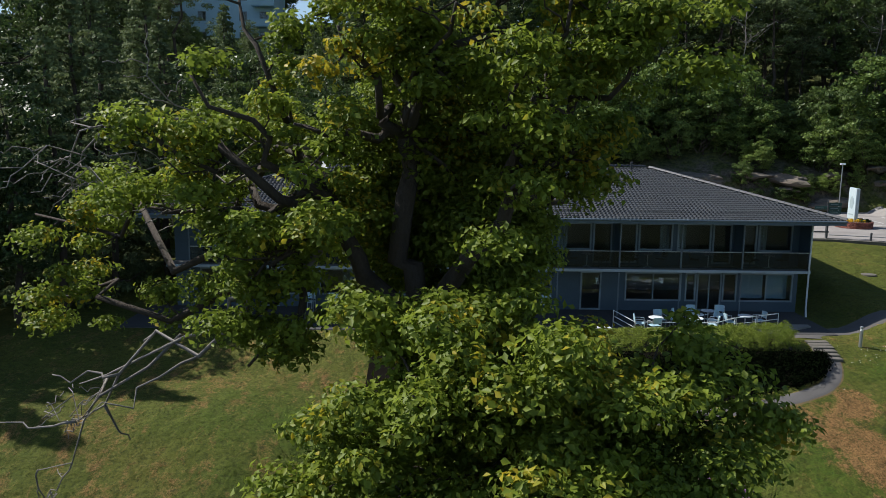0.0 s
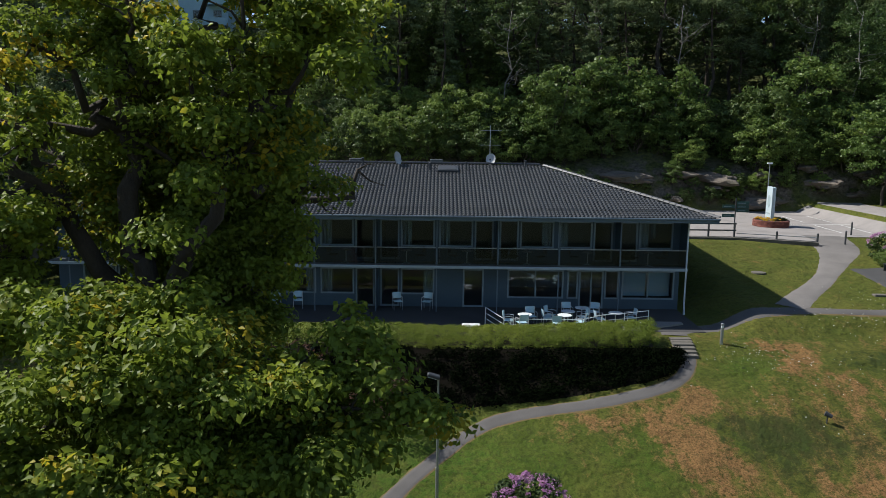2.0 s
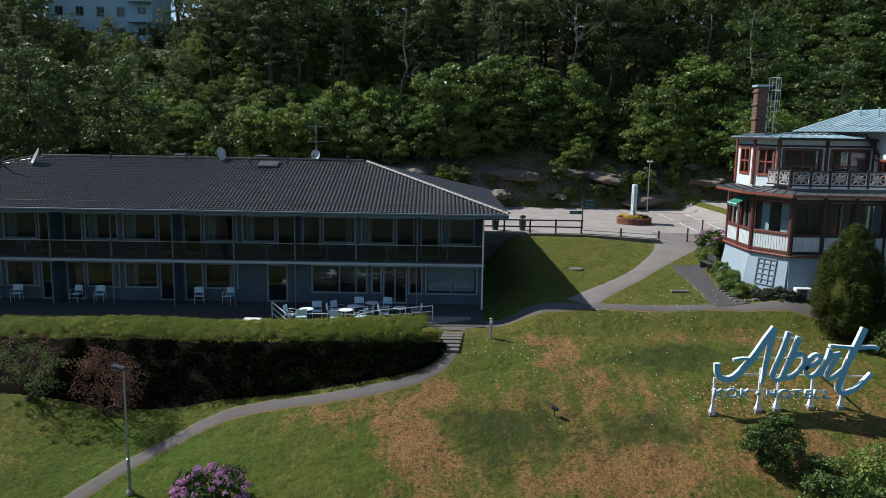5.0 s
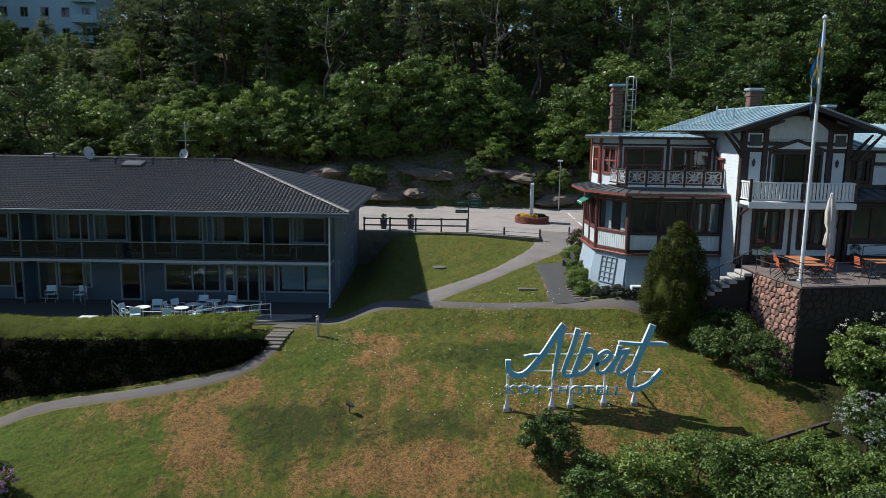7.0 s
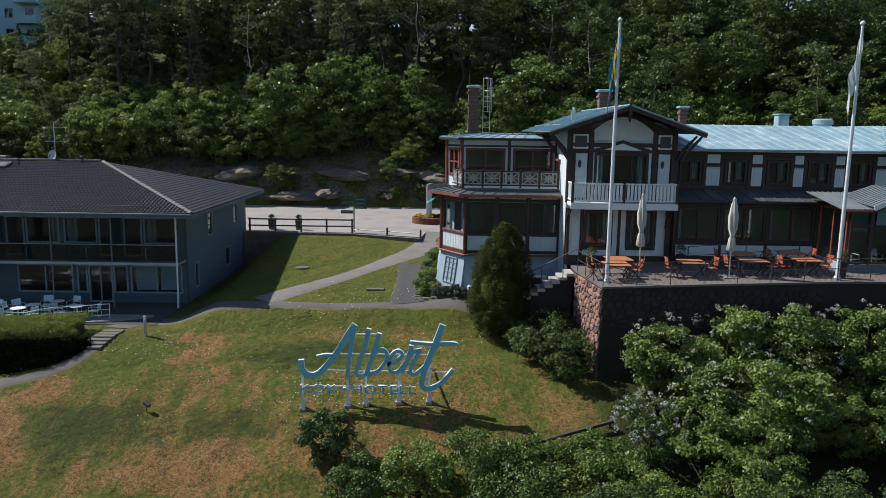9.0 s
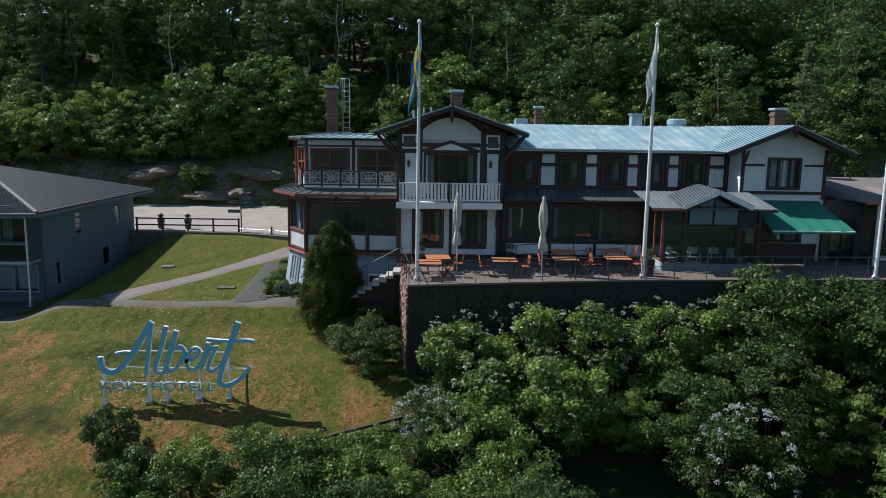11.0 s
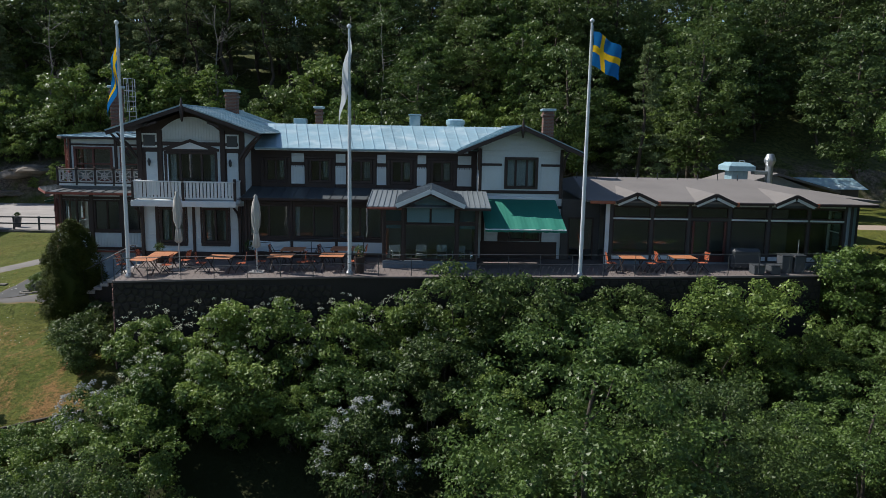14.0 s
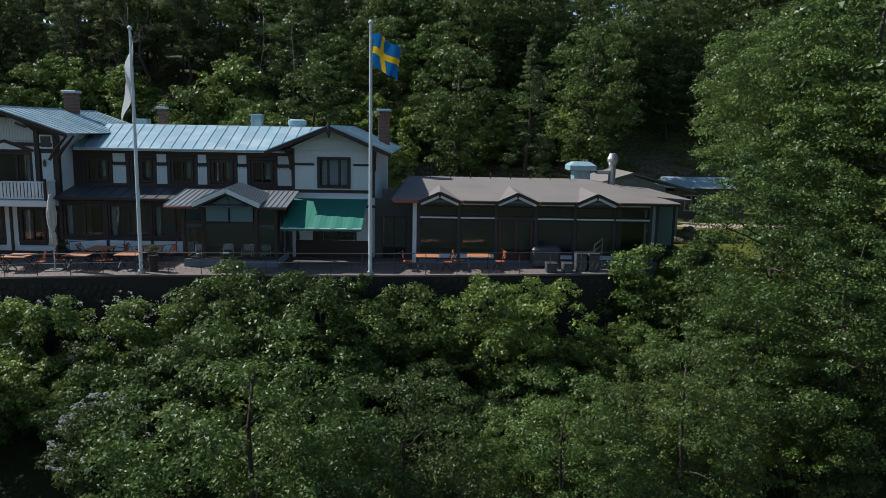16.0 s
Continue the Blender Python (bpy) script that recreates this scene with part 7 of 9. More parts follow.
# ---- hedge, bank and furniture by the hotel ----
def leafy(name, clumps, per, size, material, at, label, category, seed, group="", kind="", core=None, up=0.45, shell=0.5, flat=0.75, core_m=None):
    """A shrub-like thing made of leaf clumps, with a woody or dark core."""
    root = thing(name, at, label, category, group, kind)
    o = np.array(at)
    rng = np.random.default_rng(seed)
    cl = [(*(np.array(c[:3]) - o), c[3]) for c in clumps]
    part("crown", leaf_mesh("crown", cl, per, size, rng, up=up, shell=shell, flat=flat), material, root)
    if core is not None:
        part("trunk", core, core_m or M_BARK, root, smooth=True)
    return root


rn = random.Random(21)
hc = []
x = -3.6
while x < 16.4:
    top = 0.16 + 0.06 * math.sin(x * 0.7) + 0.42 * max(0, (x - 11) / 5.4)
    wide = 1.55 - 0.3 * max(0, (x - 13) / 3.4)
    for k in range(16):
        t = rn.random()
        hc.append((x + rn.uniform(-0.12, 0.12), 34.5 - wide * t, top - 0.2 - 0.4 * t ** 2.2 + rn.uniform(-0.05, 0.05), rn.uniform(0.18, 0.27)))
    for k in range(5):
        hc.append((x, 34.45 - wide + rn.uniform(-0.08, 0.06), rn.uniform(top - 1.5, top - 0.6), rn.uniform(0.2, 0.27)))
    x += 0.24
hedge_core = Geo().prism([(33.1, -1.6), (34.4, -1.6), (34.4, -0.12), (33.6, -0.2), (33.1, -0.5)], -3.5, 16.2, "x")
leafy("hedge", hc, 110, 0.046, M_HEDGE, (5.2, 33.6, -0.9), "long sloping light green hedge along the hotel terrace", "hedge", 3, core=hedge_core, up=0.8, shell=0.6, flat=0.8)
# wall stone coloured near black, the bank's shade put into its colour
single("retaining_wall", Geo().box(-3.5, 32.35, -3.2, 16.7, 32.65, -1.0, 0.03), mat("shade_black_stone", (0.012, 0.011, 0.010), 0.95, fine=12, vary=0.4, spec=0.0), label="retaining wall below the hedge, stone blackened to stand for shade", category="wall", kind="structure")
rs = random.Random(9)
bank = []
for i in range(760):
    x = rs.uniform(0.5, 17.2)
    yp = float(np.interp(x, [0.5, 4, 8, 10.1, 12.0, 13.6, 15.0, 16.1, 17.0, 17.2], [28.8, 28.8, 29.2, 29.2, 29.35, 29.65, 30.05, 30.6, 31.5, 32.2]))
    y = rs.uniform(yp, 32.5)
    bank.append((x, y, gz(x, y) + 0.12, rs.uniform(0.24, 0.42)))
# leaf colour near black: it stands for the shade over the bank
M_BANK = leaf_mat("shade_black_leaf", (0.002, 0.004, 0.002), (0.005, 0.008, 0.003), rough=0.9, through_=0.05, spec=0.0)
leafy("ground_cover", bank, 48, 0.10, M_BANK, (9, 31.5, -1.6), "ground cover on the bank, leaves blackened to stand for shade", "ground cover", 8, kind="stuff")
# steps beside the hedge
sg = thing("garden_steps", (17.9, 34.0, -0.8), "shallow concrete garden steps beside the hedge", "steps")
# dark stone colour stands in for the hedge's shadow on the steps
for i in range(6):
    y = 32.05 + i * 0.36
    part("step", Geo().box(17.0 + 0.05 * i, y, -1.6, 18.0 + 0.05 * i, y + 0.35, gz(17.5, y + 0.3) + 0.07, 0.015), M_OLDSTONE, sg)


def rail(name, pts, height, label, material, posts=None, bars=3, category="railing", r=0.022):
    root = thing(name, pts[0], label, category)
    for k in range(bars):
        h = height * (k + 1) / bars
        part("bar", Geo().tube([(x, y, z + h) for x, y, z in pts], r if k == bars - 1 else r * 0.75, 6), material, root)
    for p in posts or pts:
        part("post", Geo().tube([(p[0], p[1], p[2] - 0.05), (p[0], p[1], p[2] + height)], r, 6), material, root)
    return root


rail("terrace_railing", [(8.6, 36.3, -0.36), (9.75, 35.2, -0.85)], 0.85, "white steel handrail at the terrace steps", M_WHITE)
rail("terrace_railing", [(9.75, 34.75, -0.55), (13.2, 34.75, -0.55), (14.2, 35.0, -0.36), (15.4, 35.4, -0.36), (16.75, 36.0, -0.36)], 0.85, "white steel railing round the terrace seating", M_WHITE)
single("sun_lounger_board", Geo().box(7.4, 35.0, -0.36, 8.3, 35.5, -0.12, 0.04), M_WHITE, (7.85, 35.25, -0.36), "white low bench on the terrace", "bench")

M_CHAIRBLUE = mat("pale_blue_plastic", (0.42, 0.60, 0.68), 0.45, vary=0.08)
M_ALU = mat("brushed_aluminium", (0.62, 0.64, 0.65), 0.35, 0.7, vary=0.1)


def cafe_chair(seat_m, frame_m, label, group):
    root = thing("terrace_chair", (0, 0, 0), label, "chair", group)
    part("seat", Geo().box(-0.23, -0.22, 0.43, 0.23, 0.22, 0.47, 0.018), seat_m, root)
    g = Geo()
    n = 8
    vs = []
    for i in range(n + 1):
        a = -0.22 + 0.44 * i / n
        bow = 0.05 * (1 - (a / 0.22) ** 2)
        vs += [(a, 0.22 + bow, 0.56), (a, 0.27 + bow, 0.88), (a, 0.245 + bow, 0.56), (a, 0.295 + bow, 0.88)]
    fs = []
    for i in range(n):
        k = 4 * i
        fs += [[k, k + 1, k + 5, k + 4], [k + 2, k + 6, k + 7, k + 3], [k + 1, k + 3, k + 7, k + 5], [k, k + 4, k + 6, k + 2]]
    part("backrest", g.add(vs, fs), seat_m, root)
    for sx in (-0.24, 0.24):
        part("leg", Geo().tube([(sx, -0.24, 0), (sx, -0.22, 0.66)], 0.014, 6), frame_m, root)
        part("leg", Geo().tube([(sx, 0.28, 0), (sx, 0.22, 0.45), (sx, 0.27, 0.88)], 0.014, 6), frame_m, root)
        part("armrest", Geo().tube([(sx, -0.22, 0.66), (sx, 0.02, 0.68), (sx, 0.25, 0.66)], 0.016, 6), frame_m, root)
    return root


def round_table(top_m, label, group, r=0.36):
    root = thing("round_table", (0, 0, 0), label, "table", group)
    part("tabletop", Geo().lathe(0, 0, [(r - 0.02, 0.70), (r, 0.712), (r, 0.725), (r - 0.02, 0.735)], 20), top_m, root)
    part("pillar", Geo().tube([(0, 0, 0.04), (0, 0, 0.70)], 0.03, 8), M_ALU, root)
    for k in range(4):
        a = k * 1.5708 + 0.6
        part("foot", Geo().tube([(0, 0, 0.06), (0.28 * math.cos(a), 0.28 * math.sin(a), 0.02)], 0.018, 6), M_ALU, root)
    return root


def scatter(root, places):
    for x, y, z, a in places:
        copy_thing(root, Matrix.Translation((x, y, z)) @ Matrix.Rotation(radians(a), 4, "Z"))
    drop(root)


TZ = -0.36
scatter(round_table(M_WHITE, "small round white terrace table", "tables on the hotel terrace"), [(10.5, 35.45, TZ, 0), (12.45, 35.4, TZ, 0), (12.75, 36.2, TZ, 20), (13.6, 37.0, TZ, 40), (15.1, 36.0, TZ, 10)])
scatter(cafe_chair(M_CHAIRBLUE, M_ALU, "pale blue terrace chair with aluminium frame", "chairs on the hotel terrace"),
        [(10.9, 36.2, TZ, 10), (9.7, 35.4, TZ, 80), (11.7, 36.0, TZ, 95), (11.9, 36.5, TZ, 60), (12.9, 37.3, TZ, 5), (14.3, 37.3, TZ, -20), (13.5, 36.2, TZ, -80), (12.0, 34.9, TZ, 170), (13.2, 35.2, TZ, -110), (14.3, 35.9, TZ, 95), (15.9, 36.2, TZ, -85),
         (4.0, 39.2, TZ, 15), (5.6, 39.2, TZ, -15), (-1.4, 39.2, TZ, 12), (-2.7, 39.25, TZ, -12), (-5.9, 39.2, TZ, 8), (-7.2, 39.2, TZ, -15), (10.3, 35.0, TZ, 200)])
M_DARKWICKER = mat("dark_wicker", (0.03, 0.03, 0.033), 0.7, fine=60)
scatter(cafe_chair(M_DARKWICKER, M_DARKFRAME, "dark wicker chair on the balcony", "chairs on the balconies"), [(bays[k + 1] + BAY / 2 + s, 39.25, 2.17, 70 * (1 if s < 0 else -1)) for k in range(10) for s in (-0.72, 0.72)])
scatter(round_table(M_CONCRETE, "small dark round balcony table", "tables on the balconies", 0.3), [(bays[k + 1] + BAY / 2, 39.2, 2.17, 0) for k in range(10)])

# roof fittings of the hotel
def roof_z(y):
    return RZ0 + (y - RY0) * (RZ1 - RZ0) / RUN


def dish(x, y, z, r, turn, tilt, mast):
    root = thing("satellite_dish", (x, y, z), "pale satellite dish on a short roof mast", "satellite dish", "dishes on the hotel roof")
    m = Matrix.Translation((x, y, z + mast)) @ Matrix.Rotation(radians(turn), 4, "Z") @ Matrix.Rotation(radians(90 - tilt), 4, "X")
    vs, fs = [], []
    n, k = 20, 4
    for s, off in ((1, 0), (-1, 0.015)):
        for i in range(k + 1):
            q = r * i / k
            vs += [tuple(m @ Vector((q * math.cos(6.2832 * j / n), 1.12 * q * math.sin(6.2832 * j / n), 0.28 * q * q / r + off))) for j in range(n)]
    for h in (0, 1):
        b = h * n * (k + 1)
        for i in range(k):
            for j in range(n):
                f = [b + i * n + j, b + i * n + (j + 1) % n, b + (i + 1) * n + (j + 1) % n, b + (i + 1) * n + j]
                fs.append(f if h else f[::-1])
    part("dish", Geo().add(vs, fs), mat("dish_paint", (0.5, 0.51, 0.51), 0.5) if "dish_paint" not in bpy.data.materials else bpy.data.materials["dish_paint"], root, smooth=True)
    part("mast", Geo().tube([(x, y + 0.05, z - 0.1), (x, y + 0.05, z + mast)], 0.03, 8), M_STEEL, root)
    part("feed_arm", Geo().tube([m @ Vector((0, -r, 0.28 * r)), m @ Vector((0, -0.3 * r, r * 0.95))], 0.012, 6), M_STEEL, root)
    part("feed_horn", Geo().lathe(*(m @ Vector((0, -0.3 * r, r * 0.95))).xy, [(0.04, (m @ Vector((0, -0.3 * r, r * 0.95))).z - 0.05), (0.05, (m @ Vector((0, -0.3 * r, r * 0.95))).z + 0.05)], 8), M_DARKFRAME, root)


dish(9.35, 45.9, 7.2, 0.30, -15, 15, 0.35)
dish(3.55, 45.5, 7.15, 0.36, 60, 15, 0.4)
dish(-7.0, 44.3, roof_z(44.3), 0.55, -55, 25, 0.35)
yagi = thing("roof_antenna", (9.3, 46.3, 7.2), "tall thin television antenna mast with cross bars", "antenna")
part("mast", Geo().tube([(9.3, 46.3, 7.0), (9.3, 46.3, 9.6)], 0.025, 6), M_STEEL, yagi)
for z in (8.4, 9.3):
    part("boom", Geo().tube([(8.7, 46.3, z), (10.0, 46.5, z)], 0.014, 5), M_STEEL, yagi)
    for i in range(6):
        part("element", Geo().tube([(8.75 + i * 0.24, 46.0 + i * 0.03, z), (8.75 + i * 0.24, 46.65 + i * 0.03, z)], 0.008, 4), M_STEEL, yagi)
rt = thing("roof_window", (6.7, 44.6, roof_z(44.6)), "small dark roof hatch with metal frame", "roof window")
tm = Matrix.Translation((6.7, 44.6, roof_z(44.6) + 0.1)) @ Matrix.Rotation(math.atan2(RZ1 - RZ0, RUN), 4, "X")
part("frame", Geo().box(-0.62, -0.45, -0.1, 0.62, 0.45, 0.1, 0.03, tm), M_DARKFRAME, rt)
part("pane", Geo().box(-0.5, -0.34, 0.102, 0.5, 0.34, 0.115, 0, tm), M_DARKFRAME, rt)
for x, y in ((5.6, 44.6), (7.8, 44.8), (1.5, 45.4), (11.4, 45.3), (-3, 45.2)):
    single("vent_pipe", Geo().tube([(x, y, roof_z(y) - 0.1), (x, y, roof_z(y) + 0.42)], [0.06, 0.06], 8).lathe(x, y, [(0.09, roof_z(y) + 0.4), (0.09, roof_z(y) + 0.47), (0.03, roof_z(y) + 0.5)], 8), M_DARKFRAME, (x, y, roof_z(y)), "short dark roof vent pipe", "vent")
for x in (1.0, 6.0):
    single("ridge_vent_box", Geo().box(x - 0.4, 45.9, 7.1, x + 0.4, 46.5, 7.5, 0.04), M_DARKSHEET, (x, 46.2, 7.2), "dark metal vent box at the roof ridge", "vent")
lad = thing("roof_snow_rail", (16, 38.6, 5.2), "steel snow guard rail along the roof edge", "snow guard")
part("rail", Geo().tube([(-12, 38.3, roof_z(38.3) + 0.14), (19, 38.3, roof_z(38.3) + 0.14)], 0.012, 6), M_DARKFRAME, lad)

# lamps, bollards, posts
lp = thing("street_lamp", (6.26, 24.0, gz(6.26, 24)), "grey steel path lamp with a flat tilted head", "street lamp")
lz = gz(6.26, 24)
part("pole", Geo().tube([(6.26, 24, lz), (6.26, 24, lz + 1.3), (6.26, 24, lz + 1.31), (6.26, 24, 0.95)], [0.06, 0.06, 0.042, 0.036], 10), M_STEEL, lp)
part("foot", Geo().lathe(6.26, 24, [(0.12, lz - 0.1), (0.12, lz + 0.08), (0.07, lz + 0.16)], 10), M_CONCRETE, lp)
hm = Matrix.Translation((6.12, 24.0, 1.04)) @ Matrix.Rotation(radians(16), 4, "Y")
part("head", Geo().box(-0.24, -0.13, -0.06, 0.2, 0.13, 0.06, 0.03, hm), M_DARKFRAME, lp)
part("lens", Geo().box(-0.2, -0.1, -0.075, 0.1, 0.1, -0.062, 0.0, hm), M_WHITE, lp)
bz = gz(19.52, 33.5)
bo = thing("bollard_lamp", (19.52, 33.5, bz), "short grey bollard lamp beside the path", "bollard")
part("post", Geo().lathe(19.52, 33.5, [(0.075, bz - 0.1), (0.075, bz + 0.78)], 12), M_STEEL, bo)
part("lens", Geo().lathe(19.52, 33.5, [(0.06, bz + 0.781), (0.06, bz + 0.9)], 12), M_WHITE, bo)
part("cap", Geo().lathe(19.52, 33.5, [(0.085, bz + 0.901), (0.085, bz + 0.96), (0.04, bz + 0.99)], 12), M_STEEL, bo)
far_lamp = thing("street_lamp", (36.5, 68.3, 2.05), "tall thin street lamp by the rock face", "street lamp")
part("pole", Geo().tube([(36.5, 68.3, 2.0), (36.5, 68.3, 6.6)], [0.06, 0.04], 8), M_STEEL, far_lamp)
part("head", Geo().box(36.25, 68.2, 6.6, 36.75, 68.4, 6.75, 0.04), M_WHITE, far_lamp)
spz = gz(21.7, 27.8)
sp = thing("garden_spotlight", (21.7, 27.8, spz), "small dark garden spotlight on a stake", "spotlight")
part("stake", Geo().tube([(21.7, 27.8, spz - 0.1), (21.7, 27.8, spz + 0.32)], 0.025, 6), M_DARKFRAME, sp)
part("head", Geo().tube([(21.62, 27.85, spz + 0.4), (21.86, 27.72, spz + 0.3)], [0.11, 0.07], 10), M_DARKFRAME, sp)

# edge of the car park: wall, fence, signs, planter
single("retaining_wall", Geo().prism([(19.5, 52.05), (27.4, 51.8), (32.2, 50.0), (32.3, 50.3), (27.5, 52.2), (27.3, 52.35), (19.5, 52.35)], -0.8, 2.02, "z"), M_OLDSTONE, label="low dark stone retaining wall at the car park edge", category="wall", kind="structure")
fence = thing("fence", (24, 52.4, 2.02), "dark two-rail timber fence above the lawn", "fence")
for i in range(5):
    x = 19.9 + i * 1.85
    part("post", Geo().box(x - 0.06, 52.3, 1.9, x + 0.06, 52.42, 3.05, 0.015), M_DARKFRAME, fence)
for z in (2.45, 2.92):
    part("rail", Geo().box(19.8, 52.255, z, 27.4, 52.297, z + 0.1, 0.01), M_DARKFRAME, fence)
low_f = thing("low_fence", (30, 51.2, 1.9), "low dark post-and-bar barrier along the lawn", "fence")
fp = [(27.4, 52.2), (29.9, 51.35), (32.3, 50.4)]
for x, y in fp[1:]:
    part("post", Geo().lathe(x, y, [(0.07, 1.3), (0.07, 2.55), (0.03, 2.6)], 10), M_DARKFRAME, low_f)
part("bar", Geo().tube([(x, y, 2.3) for x, y in fp], 0.03, 6), M_STEEL, low_f)
for x, y in ((34.4, 50.7), (36.6, 54.0)):
    single("bollard", Geo().lathe(x, y, [(0.06, 1.2), (0.06, gz(x, y) + 0.95), (0.02, gz(x, y) + 1.0)], 10), M_DARKFRAME, (x, y, gz(x, y)), "slim dark steel bollard on the asphalt", "bollard")
for x, y in ((21.2, 53.6), (23.2, 53.6)):
    pot = thing("planter_pot", (x, y, 2.03), "tall dark pot with a clipped plant", "planter")
    part("pot", Geo().lathe(x, y, [(0.2, 2.03), (0.28, 2.75), (0.24, 2.76), (0.22, 2.7)], 14), M_DARKFRAME, pot)
    part("plant", leaf_mesh("plant", [(0, 0, 0.95, 0.24)], 260, 0.09, np.random.default_rng(3)), M_LEAFDARK, pot)
spn = thing("direction_sign", (27.4, 52.7, 2.0), "dark pole with small green direction boards", "signpost")
part("pole", Geo().tube([(27.4, 52.7, 1.9), (27.4, 52.7, 4.75)], 0.045, 8), M_DARKFRAME, spn)
M_SIGNGREEN = mat("dark_green_sign", (0.02, 0.075, 0.065), 0.45)
for a, b, z in ((27.46, 28.35, 4.3), (27.46, 28.35, 4.03), (27.46, 28.35, 3.76), (26.45, 27.34, 4.05), (26.45, 27.34, 3.4)):
    bd = part("board", Geo().box(a, 52.66, z, b, 52.69, z + 0.24, 0.01), M_SIGNGREEN, spn)
    part("writing_bar", Geo().box(a + 0.1, 52.652, z + 0.09, b - 0.25, 52.659, z + 0.14), M_FRAME, bd)
pil = thing("sign_pillar", (32.8, 59.2, 2.03), "white upright sign slab with a pale oval emblem", "sign")
pm = Matrix.Translation((32.8, 59.2, 0)) @ Matrix.Rotation(radians(82.6), 4, "Z")
M_PILLAR = mat("pale_blue_pillar_paint", (0.44, 0.53, 0.56), 0.55, vary=0.08)
part("slab", Geo().box(-0.7, 0.004, 2.35, 0.7, 0.14, 5.15, 0.02, pm), M_PILLAR, pil)
part("slab", Geo().box(-0.7, -0.14, 2.35, 0.7, -0.004, 5.15, 0.02, pm), M_PILLAR, pil)
eg = Geo().prism([(0.34 * math.cos(a * 0.3491), 4.0 + 0.5 * math.sin(a * 0.3491)) for a in range(18)], 0.142, 0.158)
eg.v = [tuple(pm @ Vector(v)) for v in eg.v]
part("emblem", eg, mat("grey_blue_emblem", (0.30, 0.38, 0.40), 0.6), pil)
part("writing_bar", Geo().box(-0.45, 0.142, 3.0, 0.45, 0.158, 3.1, 0, pm), bpy.data.materials["grey_blue_emblem"], pil)
bed = thing("brick_planter", (32.8, 58.9, 2.03), "round brick planter full of yellow flowers", "planter")
n = 44
for row in range(4):
    for i in range(n):
        a = 2 * math.pi * (i + 0.5 * (row % 2)) / n
        mm = Matrix.Translation((32.8 + 1.28 * math.cos(a), 58.9 + 1.28 * math.sin(a), 2.05 + row * 0.125)) @ Matrix.Rotation(a, 4, "Z")
        if row == 0 and i == 0:
            BR = mesh_of("brick", Geo().box(-0.09, -0.085, 0, 0.09, 0.085, 0.115, 0.012))
            BR.materials.append(mat("dark_red_brick", (0.20, 0.07, 0.05), 0.85, obj=0.9, vary=0.35))
        ob = new("brick", BR)
        ob.parent = bed
        ob.matrix_basis = Matrix.Translation(-BASE[bed]) @ mm
part("soil", Geo().lathe(32.8, 58.9, [(1.2, 2.03), (1.2, 2.46), (0.1, 2.56)], 24), M_BARK, bed)
rng0 = np.random.default_rng(12)
M_YELLOW = leaf_mat("yellow_petal", (0.55, 0.30, 0.01), (0.75, 0.52, 0.03))
fl_ = [(rng0.uniform(-1.05, 0.5), rng0.uniform(-1.0, 0.6), 0.55 + rng0.uniform(0, 0.1), 0.14) for _ in range(46)]
part("flower_planting", leaf_mesh("flower_planting", fl_, 22, 0.09, rng0, up=0.9), M_YELLOW, bed, "yellow and orange bedding flowers")
fd_ = [(rng0.uniform(0.1, 1.05), rng0.uniform(-0.8, 0.8), 0.5 + rng0.uniform(0, 0.1), 0.14) for _ in range(40)]
part("foliage", leaf_mesh("foliage", fd_, 22, 0.1, rng0), M_LEAFDARK, bed)

# bushes by the paths
def bush(name, x, y, r, h, per, size, material, label, seed, flowers=None, fl_n=40, fl_per=14, fl_size=0.06, sink=0.1, flat=0.75, n=30, fl_label=""):
    z = gz(x, y) - sink
    rng = np.random.default_rng(seed)
    root = thing(name, (x, y, z), label, "shrub")
    cl = []
    for i in range(n):
        d = rng.normal(size=3)
        d /= np.linalg.norm(d)
        u = 0.35 + 0.65 * rng.random() ** 0.5
        cl.append((d[0] * r * u, d[1] * r * u, h * 0.5 + d[2] * h * 0.5 * u, r * (0.2 + 0.16 * rng.random())))
    part("crown", leaf_mesh("crown", cl, per, size, rng, flat=flat), material, root)
    g = Geo()
    for i in range(7):
        limb(g, bent((rng.normal() * 0.1 * r, rng.normal() * 0.1 * r, 0), cl[i][:3], rng, 4, 0.12), 0.03 + 0.012 * h, 0.008, 5)
    part("trunk", mesh_of("trunk", g, (0, 0, 0), True), M_BARK, root)
    if flowers:
        fc = []
        for i in range(fl_n):
            d = rng.normal(size=3)
            d /= np.linalg.norm(d)
            d[2] = abs(d[2])
            fc.append((d[0] * r * 1.05, d[1] * r * 1.05, h * 0.5 + d[2] * h * 0.56, 0.10 + 0.05 * rng.random()))
        part("blossom", leaf_mesh("blossom", fc, fl_per, fl_size, rng, up=0.6), flowers, root, fl_label)
    return root


M_LAVENDER = leaf_mat("lavender_leaf", (0.040, 0.058, 0.038), (0.120, 0.140, 0.100))
M_PINK = leaf_mat("pink_petal", (0.33, 0.13, 0.30), (0.58, 0.32, 0.52))
M_CREAM = leaf_mat("cream_petal", (0.48, 0.50, 0.36), (0.72, 0.73, 0.58))
M_LILAC = leaf_mat("pale_lilac_petal", (0.26, 0.28, 0.27), (0.50, 0.52, 0.50))
bush("rhododendron", 9.4, 23.0, 1.25, 1.75, 130, 0.13, M_LEAFDARK, "rounded rhododendron covered in pink-purple flowers", 41, M_PINK, 110, 26, 0.075, fl_label="pink-purple flower heads")
